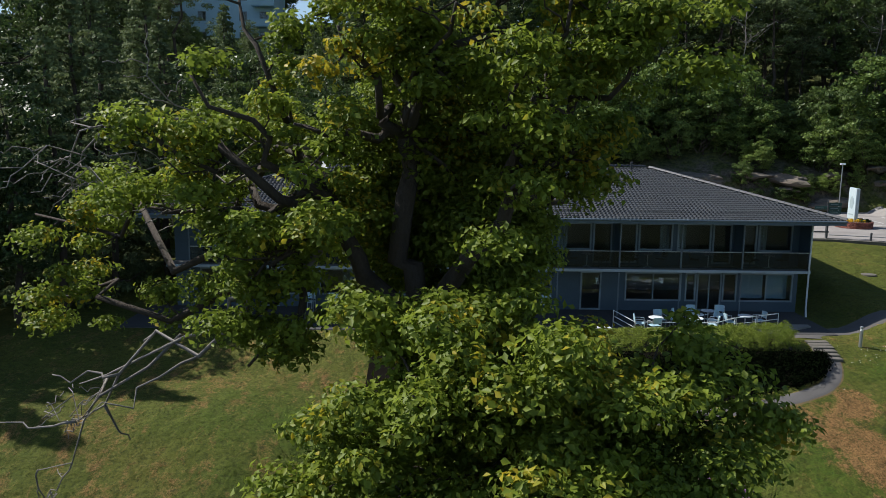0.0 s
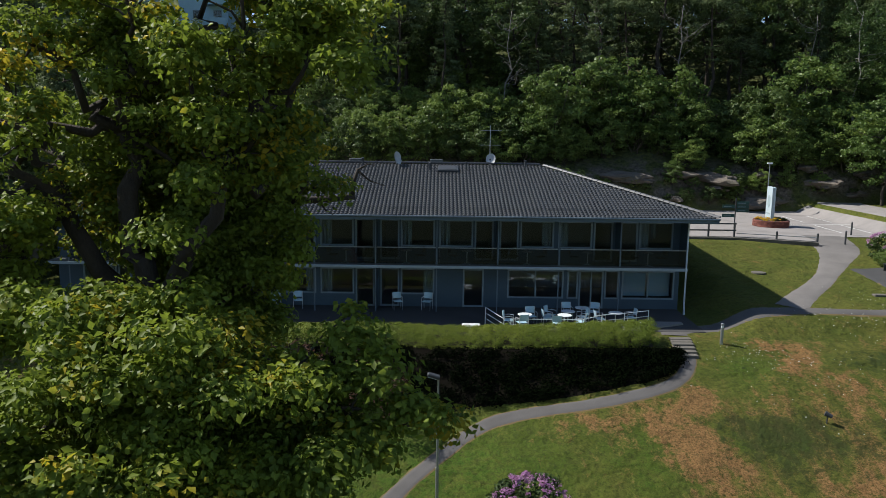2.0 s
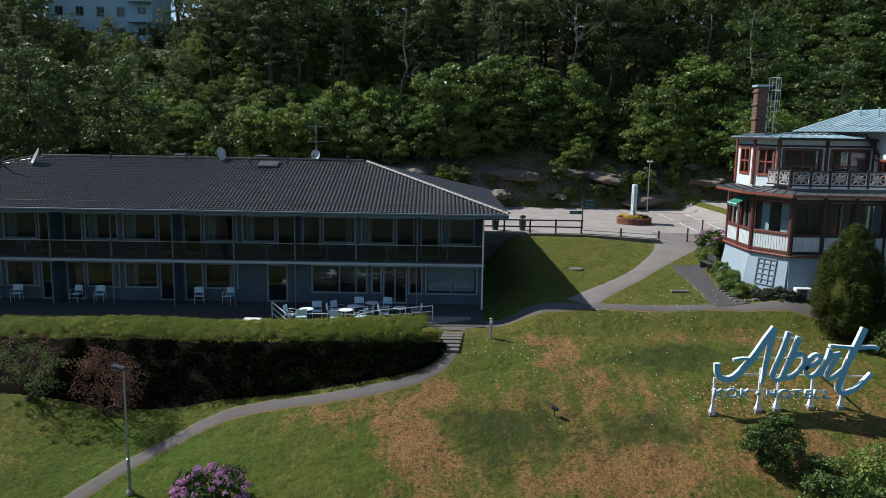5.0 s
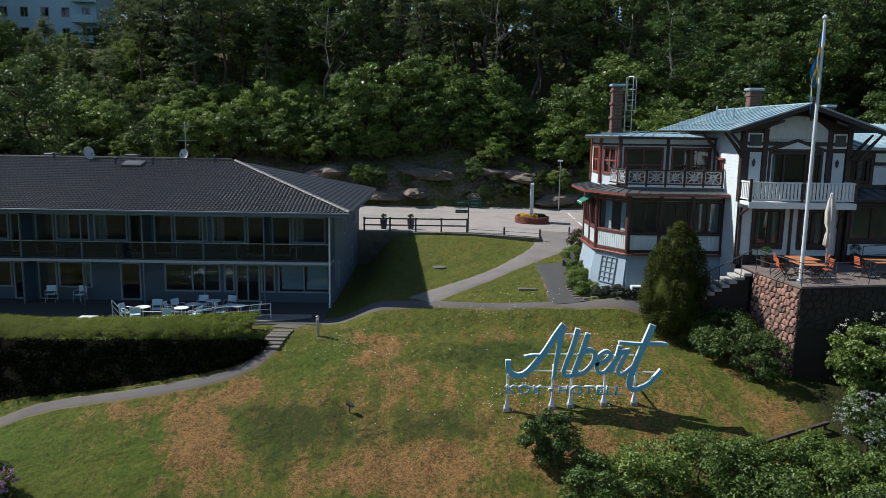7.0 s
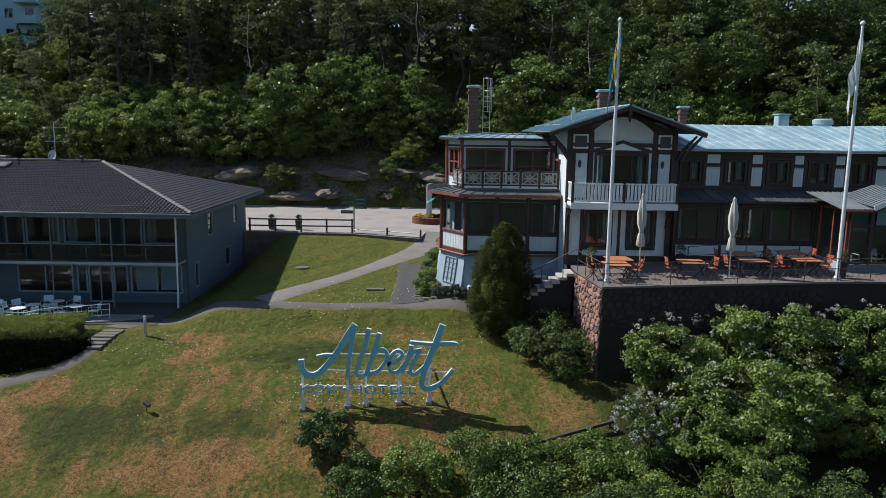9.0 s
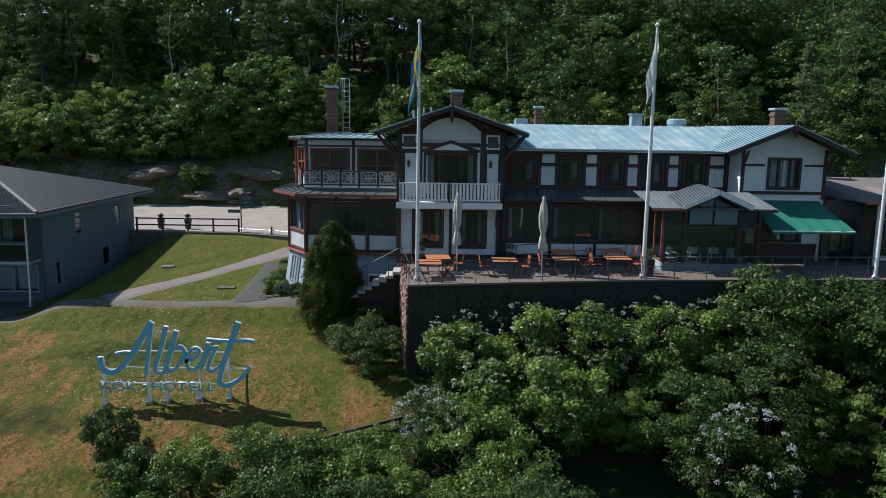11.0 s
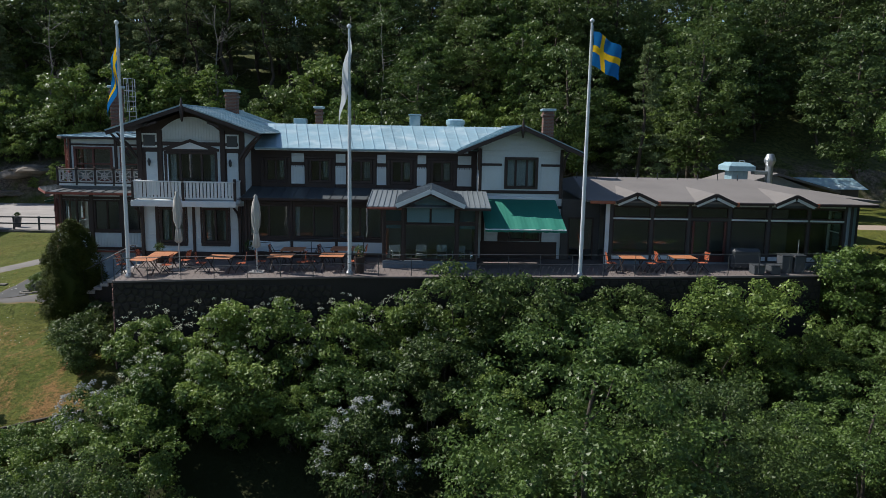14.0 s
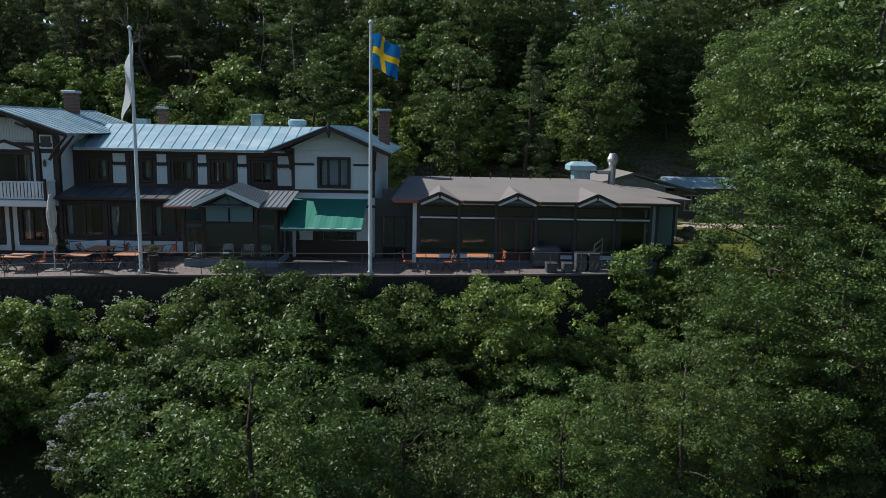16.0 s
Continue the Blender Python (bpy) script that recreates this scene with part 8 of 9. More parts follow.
bush("rhododendron", 34.6, 46.2, 1.1, 1.7, 110, 0.14, M_LEAFDARK, "rhododendron with purple flowers beside the villa", 42, M_PINK, 50, 22, 0.09, fl_label="purple flower heads")
bush("copper_shrub", 3.5, 28.5, 1.5, 2.7, 70, 0.075, M_RED, "airy bronze-leaved shrub on the dark bank", 43, n=60)
bush("copper_shrub", 0.3, 28.7, 1.4, 2.5, 80, 0.08, M_LEAFDARK, "dark airy shrub with reddish shoots", 44, M_RED, 40, 16, 0.09)
for i, (x, y, r, h, m, lab) in enumerate((
        (33.1, 37.4, 0.65, 0.75, M_LEAFLIGHT, "light green shrub in the villa flower bed"), (33.7, 36.9, 0.6, 0.6, M_LAVENDER, "low grey-green lavender in the villa flower bed"),
        (34.4, 36.5, 0.6, 0.6, M_LAVENDER, "low grey-green lavender in the villa flower bed"), (35.1, 36.3, 0.55, 0.5, M_LAVENDER, "low grey-green lavender in the villa flower bed"),
        (32.9, 38.5, 0.7, 0.8, M_LEAF, "green shrub against the villa plinth"), (33.0, 39.7, 0.75, 0.95, M_LEAFLIGHT, "light green shrub against the villa plinth"),
        (33.1, 40.9, 0.7, 1.0, M_LEAF, "green shrub beside the garden bench"), (33.6, 44.4, 0.8, 0.9, M_LEAFLIGHT, "light green shrub beside the villa"))):
    bush("bed_shrub", x, y, r, h, 240, 0.055, m, lab, 50 + i, n=36)
for i, (x, y, r, h, m) in enumerate(((29.4, 25.2, 1.0, 1.9, M_LEAF), (30.6, 23.6, 1.2, 1.7, M_LEAF), (32.8, 24.0, 1.3, 1.8, M_LEAFLIGHT), (34.9, 24.3, 1.5, 1.8, M_LEAF), (37.3, 24.6, 1.4, 1.2, M_LEAF), (39.3, 25.0, 1.3, 1.1, M_LEAF), (38.4, 31.2, 1.5, 2.4, M_LEAFDARK), (39.0, 29.8, 1.2, 2.0, M_LEAFDARK), (38.9, 32.6, 1.1, 2.2, M_LEAFDARK), (37.6, 32.8, 0.9, 1.4, M_LEAFDARK), (36.3, 22.4, 1.7, 2.6, M_LEAF), (31.8, 21.8, 1.5, 2.2, M_LEAF), (39.6, 22.8, 1.6, 2.8, M_LEAFLIGHT))):
    bush("slope_shrub", x, y, r, h, 120, 0.11, m, "loose green shrub at the foot of the lawn", 60 + i, n=44)
bush("white_lilac", 41.4, 25.2, 1.3, 2.5, 120, 0.11, M_LEAF, "shrub with pale lilac-white flower spikes", 80, M_LILAC, 70, 22, 0.07, n=40, fl_label="pale lilac-white flowers")
bush("white_lilac", 52.3, 22.2, 1.7, 4.6, 150, 0.12, M_LEAFDARK, "shrub with pale grey-white flower spikes", 81, M_LILAC, 90, 20, 0.07, n=46, fl_label="pale grey-white flowers")
for i, (x, y, r, top) in enumerate(((42.6, 27.8, 1.5, 2.3), (45.3, 28.1, 1.7, 2.6), (48.0, 28.0, 1.7, 2.6), (50.6, 28.0, 1.8, 2.8), (53.2, 28.1, 1.7, 2.8), (55.2, 27.6, 1.5, 2.5), (46.5, 25.6, 1.7, 1.3), (43.6, 25.4, 1.4, 1.0))):
    h = top - gz(x, y)
    bush("elder_shrub", x, y, r, h, 180, 0.145, M_LEAFLIGHT, "tall elder shrub with cream flower heads", 90 + i, M_CREAM, 48, 18, 0.045, n=50, fl_label="cream flower heads")

for i, (x, y, r, top, m) in enumerate(((60.7, 28.9, 1.0, 4.1, M_LEAF), (58.4, 28.6, 1.1, 2.5, M_LEAF), (62.6, 28.5, 1.2, 2.7, M_LEAFLIGHT), (56.7, 28.6, 1.0, 2.3, M_LEAF))):
    bush("terrace_edge_shrub", x, y, r, top - gz(x, y), 190, 0.12, m, "green shrub growing up against the terrace wall", 120 + i, n=48)
# tall conical thuja at the villa corner
tz_ = gz(36.4, 34.1)
tc = []
TH = 5.15 - tz_
for i in range(330):
    t = rn.random() ** 0.85
    rr = 1.6 * min(1, (t + 0.2) * 2.4) ** 0.5 * (1 - t ** 3.0) ** 0.7 * (0.78 + 0.22 * rn.random())
    a = rn.uniform(0, 6.283)
    tc.append((36.65 + rr * math.cos(a), 34.1 + rr * math.sin(a), tz_ + 0.15 + (TH - 0.3) * t, 0.30 * (1.1 - 0.4 * t)))
leafy("thuja", tc, 140, 0.075, M_THUJA, (36.65, 34.1, tz_), "dense yellow-green rounded conical thuja on the lawn edge", "conifer", 6, core=Geo().lathe(36.65, 34.1, [(0.3, tz_ - 0.1), (1.1, tz_ + 0.6), (1.15, tz_ + 2.4), (0.6, tz_ + 4.0), (0.1, tz_ + TH - 0.4)], 12), up=0.8, flat=1.4, core_m=M_THUJA)
bench = thing("garden_bench", (33.0, 42.7, gz(33.0, 42.7)), "dark slatted garden bench beside the path", "bench")
z_ = gz(33.0, 42.7)
for k in range(3):
    part("seat_slat", Geo().box(32.72 + k * 0.15, 42.0, z_ + 0.42, 32.84 + k * 0.15, 43.4, z_ + 0.45, 0.006), M_DARKFRAME, bench)
for k in range(3):
    part("back_slat", Geo().box(33.2, 42.0, z_ + 0.52 + k * 0.13, 33.24, 43.4, z_ + 0.62 + k * 0.13, 0.006), M_DARKFRAME, bench)
for y in (42.1, 43.25):
    part("leg", Geo().box(32.73, y, z_ - 0.05, 33.2, y + 0.05, z_ + 0.415, 0.01), M_DARKFRAME, bench)
for i in range(15):
    x = (32.75 + i * 0.4) if i < 9 else 32.5 - 0.02 * i
    y = (36.62 - 0.07 * i) if i < 9 else 36.8 + (i - 9) * 0.42
    single("kerb_stone", Geo().box(x, y, gz(x, y) - 0.1, x + 0.37, y + 0.22, gz(x, y) + 0.13, 0.03), M_OLDSTONE, (x, y, gz(x, y)), "grey stone edging the flower bed", "kerb stone", "stones edging the flower bed")
for x in (35.45, 38.6):
    y = 36.2 if x < 36 else 36.05
    hp = thing("heat_pump", (x, y, 1.0), "white outdoor heat pump unit with dark grille", "heat pump")
    part("body", Geo().box(x - 0.42, y - 0.2, 1.55 if x > 36 else 0.95, x + 0.42, y + 0.15, 2.25 if x > 36 else 1.65, 0.03), M_WHITE, hp)
    part("grille", Geo().lathe(x - 0.12, 0, [(0.25, 0), (0.25, 0.012)], 18).v and Geo().box(x - 0.34, y - 0.212, 1.63 if x > 36 else 1.03, x + 0.14, y - 0.201, 2.17 if x > 36 else 1.57, 0.0), M_DARKFRAME, hp)
    part("bracket", Geo().box(x - 0.35, y - 0.1, 0.6, x + 0.35, y + 0.1, 1.549 if x > 36 else 0.949, 0.0), M_STEEL, hp)
single("manhole_cover", Geo().lathe(25.3, 43.3, [(0.42, gz(25.3, 43.3) - 0.05), (0.42, gz(25.3, 43.3) + 0.05), (0.36, gz(25.3, 43.3) + 0.06)], 20), M_OLDSTONE, (25.3, 43.3, gz(25.3, 43.3)), "round grey manhole cover in the grass", "manhole cover")
single("stone_slab", Geo().box(29.6, 38.6, gz(30, 38.7) - 0.05, 30.6, 38.95, gz(30, 38.7) + 0.09, 0.02), M_OLDSTONE, (30.1, 38.8, gz(30, 38.7)), "pale flat stone slab in the grass", "slab")

# big lettered lawn sign
M_SIGNBLUE = mat("teal_blue_sign_face", (0.155, 0.45, 0.59), 0.45, vary=0.12)
sign = thing("lawn_sign", (31, 27.7, -1.7), "large blue sign of bold shapes on white steel posts", "sign")


def sx(u, v):
    return 27.910 + (u - 85) * 0.007477, 1.900 - (v - 60) * 0.007818


STROKES = []


def stroke(pts, w0, w1=None, closed=False):
    """A bold ribbon with a blue face and white sides."""
    P = [Vector((*sx(*p), 0)) for p in pts]
    if closed:
        P = P + [P[0]]
    fine = []
    for i in range(len(P) - 1):
        a, b, c, d = (P[-2] if closed and i == 0 else P[max(i - 1, 0)]), P[i], P[i + 1], (P[1] if closed and i == len(P) - 2 else P[min(i + 2, len(P) - 1)])
        for k in range(6):
            t = k / 6
            fine.append(0.5 * ((2 * b) + (c - a) * t + (2 * a - 5 * b + 4 * c - d) * t * t + (3 * b - a - 3 * c + d) * t ** 3))
    fine.append(P[-1])
    w1 = w1 or w0
    L_, R_ = [], []
    for i, p in enumerate(fine):
        d = (fine[min(i + 1, len(fine) - 1)] - fine[max(i - 1, 0)]).normalized()
        w = w0 + (w1 - w0) * i / (len(fine) - 1)
        s = Vector((-d.y, d.x, 0)) * w / 2
        L_.append(p + s)
        R_.append(p - s)
    front = 27.62 - 0.006 * len(STROKES)
    STROKES.append(front)
    for name, ya, yb, m, lab in (("shape", front, front + 0.02, M_SIGNBLUE, ""), ("shape_edge", front + 0.021, front + 0.18, M_WHITE, "white edge of the sign shape")):
        n = len(fine) - (1 if closed else 0)
        vs = [(v.x, y_, v.y) for i in range(n) for v, y_ in ((L_[i], ya), (R_[i], ya), (R_[i], yb), (L_[i], yb))]
        fs = []
        for i in range(n if closed else n - 1):
            a, b = 4 * i, 4 * ((i + 1) % n)
            fs += [[a + k, b + k, b + (k + 1) % 4, a + (k + 1) % 4] for k in range(4)]
        if not closed:
            fs += [[0, 1, 2, 3], [4 * n - 1, 4 * n - 2, 4 * n - 3, 4 * n - 4]]
        g = Geo().add(vs, fs)
        part(name, g, m, sign, lab)


stroke([(100, 262), (106, 312), (132, 340), (172, 343), (218, 312), (292, 222), (346, 135), (390, 72)], 0.22, 0.24)
stroke([(386, 78), (372, 170), (357, 270), (345, 362)], 0.22, 0.13)
stroke([(184, 244), (236, 234), (300, 238)], 0.1, 0.09)
stroke([(465, 93), (444, 180), (408, 285), (398, 330), (428, 344), (470, 318)], 0.20, 0.12)
stroke([(520, 116), (494, 205), (452, 332)], 0.19)
stroke([(470, 238), (528, 203), (560, 222), (548, 275), (505, 322), (452, 338)], 0.15, 0.13)
stroke([(560, 278), (612, 262), (644, 228), (622, 208), (590, 226), (572, 275), (582, 318), (618, 318), (660, 268)], 0.15, 0.12)
stroke([(692, 178), (676, 240), (644, 322)], 0.19, 0.15)
stroke([(672, 258), (700, 214), (748, 200)], 0.14, 0.13)
stroke([(734, 205), (706, 262), (686, 318), (712, 330), (768, 282)], 0.15, 0.11)
stroke([(858, 66), (822, 160), (782, 260), (754, 345), (752, 392), (788, 408), (856, 372), (918, 302)], 0.25, 0.15)
stroke([(683, 160), (800, 168), (912, 164), (940, 172)], 0.12, 0.14)
for i, (u, v) in enumerate(((103, 345), (347, 290), (446, 335), (627, 310), (790, 250))):
    x, top_ = sx(u, v)
    gzx = gz(x, 27.85)
    part("post", Geo().hull([(x - a, 27.86 - a, z) for a, z in ((0.1, gzx + 0.1), (0.045, gzx + 0.42), (0.045, top_))] + [(x + a, 27.86 - a, z) for a, z in ((0.1, gzx + 0.1), (0.045, gzx + 0.42), (0.045, top_))] + [(x + a, 27.86 + a, z) for a, z in ((0.1, gzx + 0.1), (0.045, gzx + 0.42), (0.045, top_))] + [(x - a, 27.86 + a, z) for a, z in ((0.1, gzx + 0.1), (0.045, gzx + 0.42), (0.045, top_))],
                           [[0, 1, 4, 3], [1, 2, 5, 4], [3, 4, 7, 6], [4, 5, 8, 7], [6, 7, 10, 9], [7, 8, 11, 10], [9, 10, 1, 0], [10, 11, 2, 1], [2, 5, 8, 11], [0, 3, 6, 9]]), M_WHITE, sign)
    part("footing", Geo().box(x - 0.14, 27.72, gzx - 0.25, x + 0.14, 28.0, gzx + 0.1, 0.02), M_CONCRETE, sign)
for v, a, b in ((323, 218, 892), (233, 292, 772), (127, 396, 505), (408, 88, 716)):
    (xa, z), (xb, _) = sx(a, v), sx(b, v)
    part("cross_bar", Geo().box(xa, 27.802, z - 0.025, xb, 27.83, z + 0.025, 0.0), M_WHITE, sign)
# capital letters with white sides and blue faces
letter_x, letter_z = sx(88, 440)[0], sx(88, 440)[1]
fc = bpy.data.curves.new("letter", "FONT")
fc.size = 1.0
pen, glyphs = 0.0, []
for ch in "KÖK • HOTELL":
    if ch == " ":
        pen += 0.2
        continue
    for deep, m_ in ((0.0, M_SIGNBLUE), (1.0, M_WHITE)):
        fc.body, fc.extrude = ch, 0.06 if deep else 0.008
        fo = new("letter", fc)
        bpy.context.view_layer.update()
        lm = bpy.data.meshes.new_from_object(fo.evaluated_get(bpy.context.evaluated_depsgraph_get()))
        bpy.data.objects.remove(fo)
        lm.materials.clear()
        lm.materials.append(m_)
        glyphs.append((lm, pen, deep))
    pen += max(v.co.x for v in lm.vertices) + 0.1
lk = (sx(718, 0)[0] - letter_x) / (pen - 0.1)
lh = (letter_z - sx(0, 392)[1]) / -0.73
for lm, at_, deep in glyphs:
    lo = new("letter_side" if deep else "letter", lm)
    lo.parent = sign
    lo.matrix_basis = Matrix.Translation((letter_x + at_ * lk - 31, (27.71 if deep else 27.64) - 27.7, letter_z + 1.7)) @ Matrix.Rotation(radians(90), 4, "X") @ Matrix.Diagonal((lk, lh, 1, 1))
    tagged(lo, "white side of a capital letter" if deep else "blue capital letter")
strut = Geo().beam((32.3, 27.85, 0.2), (33.4, 30.2, gz(33.4, 30.2)), 0.06)
part("strut", strut, M_STEEL, sign)

# timber rail at the foot of the lawn
tr = thing("timber_rail", (38, 26.2, -2), "low dark timber rail along the slope foot", "fence")
a, b = Vector((35.3, 24.85, gz(35.3, 24.85) + 0.32)), Vector((40.4, 26.5, gz(40.4, 26.5) + 0.32))
part("rail", Geo().beam(a, b, 0.12, 0.11), M_BARK, tr)
for i in range(4):
    p = a.lerp(b, i / 3 * 0.96 + 0.02)
    part("post", Geo().box(p.x - 0.05, p.y + 0.065, gz(p.x, p.y) - 0.2, p.x + 0.05, p.y + 0.16, p.z + 0.03, 0.01), M_BARK, tr)


# ---- restaurant terrace ----
M_TEAK = mat("orange_brown_teak", (0.46, 0.185, 0.085), 0.5, fine=14, coarse=4, vary=0.25, stretch=(1, 8, 1))
tr_ = thing("terrace_railing", (55, 30.1, tz(55)), "thin black steel railing with wire mesh along the terrace", "railing")
rail_x = [40.5 + 31.8 * i / 22 for i in range(23)]
for z in (0.55, 0.98):
    part("rail", Geo().tube([(x, edge_y(x) + 0.06, tz(x) + z) for x in rail_x], 0.02 if z > 0.9 else 0.012, 6), M_DARKFRAME, tr_)
for x in rail_x:
    part("post", Geo().tube([(x, edge_y(x) + 0.06, tz(x) - 0.02), (x, edge_y(x) + 0.06, tz(x) + 0.98)], 0.018, 6), M_DARKFRAME, tr_)
wg = Geo()
for i in range(int(31.8 / 0.26)):
    x = 40.5 + i * 0.26
    y, z = edge_y(x) + 0.06, tz(x)
    wg.tube([(x, y, z + 0.03), (x + 0.26, y, z + 0.54)], 0.005, 3)
    wg.tube([(x + 0.26, y + 0.005, z + 0.03), (x, y + 0.005, z + 0.54)], 0.005, 3)
part("wire_mesh", wg, M_DARKFRAME, tr_, kind="stuff")
for z in (0.55, 0.98):
    part("rail", Geo().tube([(40.48, 29.8, tz(40.5) + z), (40.08, 33.3, tz(40) + z)], 0.018, 6), M_DARKFRAME, tr_)
for t in (0.33, 0.66, 1.0):
    x, y = 40.48 - 0.4 * t, 29.8 + 3.5 * t
    part("post", Geo().tube([(x, y, tz(x) - 0.02), (x, y, tz(x) + 0.98)], 0.018, 6), M_DARKFRAME, tr_)


def slat_table():
    root = thing("folding_table", (0, 0, 0), "orange-brown slatted teak folding table", "table", "tables on the restaurant terrace")
    for i in range(11):
        part("slat", Geo().box(-0.55, -0.6 + i * 0.11, 0.715, 0.55, -0.505 + i * 0.11, 0.74, 0.005), M_TEAK, root)
    for x in (-0.45, 0.45):
        for s in (-1, 1):
            part("leg", Geo().beam((x, -0.5 * s, 0.0), (x, 0.5 * s, 0.70), 0.035), M_BROWN, root)
        part("cross_piece", Geo().box(x - 0.03, -0.58, 0.68, x + 0.03, 0.58, 0.714, 0.0), M_BROWN, root)
    return root


M_CHAIRTEAK = mat("red_brown_teak", (0.40, 0.098, 0.040), 0.5, fine=14, coarse=4, vary=0.25)


def slat_chair():
    root = thing("folding_chair", (0, 0, 0), "red-brown slatted teak folding chair", "chair", "chairs on the restaurant terrace")
    for i in range(5):
        part("seat_slat", Geo().box(-0.21, -0.2 + i * 0.085, 0.43, 0.21, -0.13 + i * 0.085, 0.45, 0.004), M_CHAIRTEAK, root)
    for i in range(5):
        z = 0.56 + i * 0.075
        part("back_slat", Geo().box(-0.2, 0.2 + i * 0.012, z, 0.2, 0.22 + i * 0.012, z + 0.055, 0.004), M_CHAIRTEAK, root)
    for x in (-0.215, 0.215):
        part("leg", Geo().beam((x, -0.26, 0), (x, 0.28, 0.93), 0.028), M_BROWN, root)
        part("leg", Geo().beam((x, 0.26, 0), (x, -0.2, 0.44), 0.028), M_BROWN, root)
    return root


tabs = [(41.75, 32.4, 5), (41.35, 31.1, 0), (44.75, 31.3, 0), (47.5, 31.4, 0), (49.85, 31.4, 0), (47.7, 33.2, 0), (50.1, 33.2, 0), (63.7, 31.6, 0), (66.1, 31.7, 0)]
scatter(slat_table(), [(x, y, tz(x), a) for x, y, a in tabs])
rs = random.Random(3)
chs = []
for x, y, a in tabs:
    for s in (-1, 1):
        chs.append((x + s * 0.95 + rs.uniform(-0.08, 0.08), y + rs.uniform(-0.15, 0.15), tz(x), (90 if s < 0 else -90) + rs.uniform(-14, 14)))
scatter(slat_chair(), chs)


def parasol(x, y, top):
    root = thing("closed_parasol", (x, y, tz(x)), "closed pale grey parasol tied round its pole", "parasol", "parasols on the restaurant terrace")
    part("pole", Geo().tube([(x, y, tz(x)), (x, y, top)], 0.03, 8), M_ALU, root)
    part("base_plate", Geo().box(x - 0.35, y - 0.35, tz(x), x + 0.35, y + 0.35, tz(x) + 0.06, 0.02), M_CONCRETE, root)
    prof = [(0.06, top - 2.35), (0.16, top - 2.25), (0.11, top - 1.75), (0.07, top - 1.62), (0.15, top - 1.3), (0.18, top - 0.8), (0.12, top - 0.3), (0.06, top - 0.08), (0.07, top), (0.03, top + 0.08)]
    n = 24
    vs, fs = [], []
    for r, z in prof:
        for k in range(n):
            q = r * (1 + 0.34 * math.cos(k * 6 * 2 * math.pi / n + z * 1.7))
            vs.append((x + q * math.cos(6.2832 * k / n), y + q * math.sin(6.2832 * k / n), z))
    for i in range(len(prof) - 1):
        for k in range(n):
            fs.append([i * n + k, i * n + (k + 1) % n, (i + 1) * n + (k + 1) % n, (i + 1) * n + k])
    fs += [list(range(n))[::-1], [(len(prof) - 1) * n + k for k in range(n)]]
    part("canopy", Geo().add(vs, fs), M_CANVAS, root, "folded pale grey canvas", smooth=True)
    part("tie", Geo().lathe(x, y, [(0.10, top - 1.7), (0.10, top - 1.64)], 12), M_CONCRETE, root)


M_CANVAS = mat("pale_grey_canvas", (0.47, 0.455, 0.42), 0.85, fine=30, vary=0.12, stain=(0.34, 0.33, 0.3))
parasol(42.62, 32.0, 6.76)
parasol(46.42, 31.2, 6.72)


def flag(root, x, y, top, w, h, blow, cols):
    """Cloth hung from its hoist edge; blow: how far it stands out."""
    nx, nz = 30, 20
    vs, fs, mi = [], [], []
    for i in range(nx + 1):
        u = i / nx
        for j in range(nz + 1):
            v = j / nz
            out = w * blow * (u - 0.12 * u * u)
            drop_ = w * (1 - blow) * 0.75 * u ** 1.3
            fold = 0.16 * math.sin(u * 9 + v * 2.4) * u ** 0.5 * (1.3 - blow)
            vs.append((x + 0.06 + out + 0.05 * math.sin(v * 5 + u * 7), y + fold + 0.1 * math.sin(u * 5), top - h * v - drop_ + 0.06 * math.sin(u * 8 + v)))
    for i in range(nx):
        for j in range(nz):
            a = i * (nz + 1) + j
            fs.append([a, a + nz + 1, a + nz + 2, a + 1])
            u, v = (i + 0.5) / nx, (j + 0.5) / nz
            mi.append(1 if len(cols) > 1 and (0.3125 < u < 0.4375 or 0.4 < v < 0.6) else 0)
    ob = part("flag", Geo().add(vs, fs), cols[0], root, "blue flag with a yellow cross" if len(cols) > 1 else "limp white flag", smooth=True)
    if len(cols) > 1:
        ob.data.materials.append(cols[1])
        ob.data.polygons.foreach_set("material_index", mi)


def flagpole(x, y, top, w, h, blow, cols, lab):
    root = thing("flagpole", (x, y, tz(x)), lab, "flagpole", "flagpoles along the terrace")
    part("pole", Geo().tube([(x, y, tz(x)), (x, y, tz(x) + 5.5), (x, y, top)], [0.085, 0.07, 0.045], 12), M_POLE, root)
    part("foot", Geo().lathe(x, y, [(0.16, tz(x)), (0.16, tz(x) + 0.1), (0.1, tz(x) + 0.2)], 12), M_STEEL, root)
    part("knob", Geo().lathe(x, y, [(0.03, top), (0.1, top + 0.07), (0.1, top + 0.13), (0.03, top + 0.2)], 10), M_WHITE, root)
    part("halyard", Geo().tube([(x + 0.09, y, tz(x) + 1.2), (x + 0.07, y, top - 0.1)], 0.008, 4), M_WHITE, root)
    flag(root, x, y, top - 0.35, w, h, blow, cols)


def cloth_mat(name, c):
    return leaf_mat(name, tuple(v * 0.92 for v in c), c, rough=0.8, through_=0.35)


M_POLE = mat("white_flagpole_paint", (0.62, 0.66, 0.68), 0.4, vary=0.06)
M_FBLUE, M_FYELLOW, M_FWHITE = cloth_mat("blue_cloth", (0.012, 0.14, 0.36)), cloth_mat("yellow_cloth", (0.72, 0.45, 0.02)), cloth_mat("white_cloth", (0.60, 0.64, 0.66))
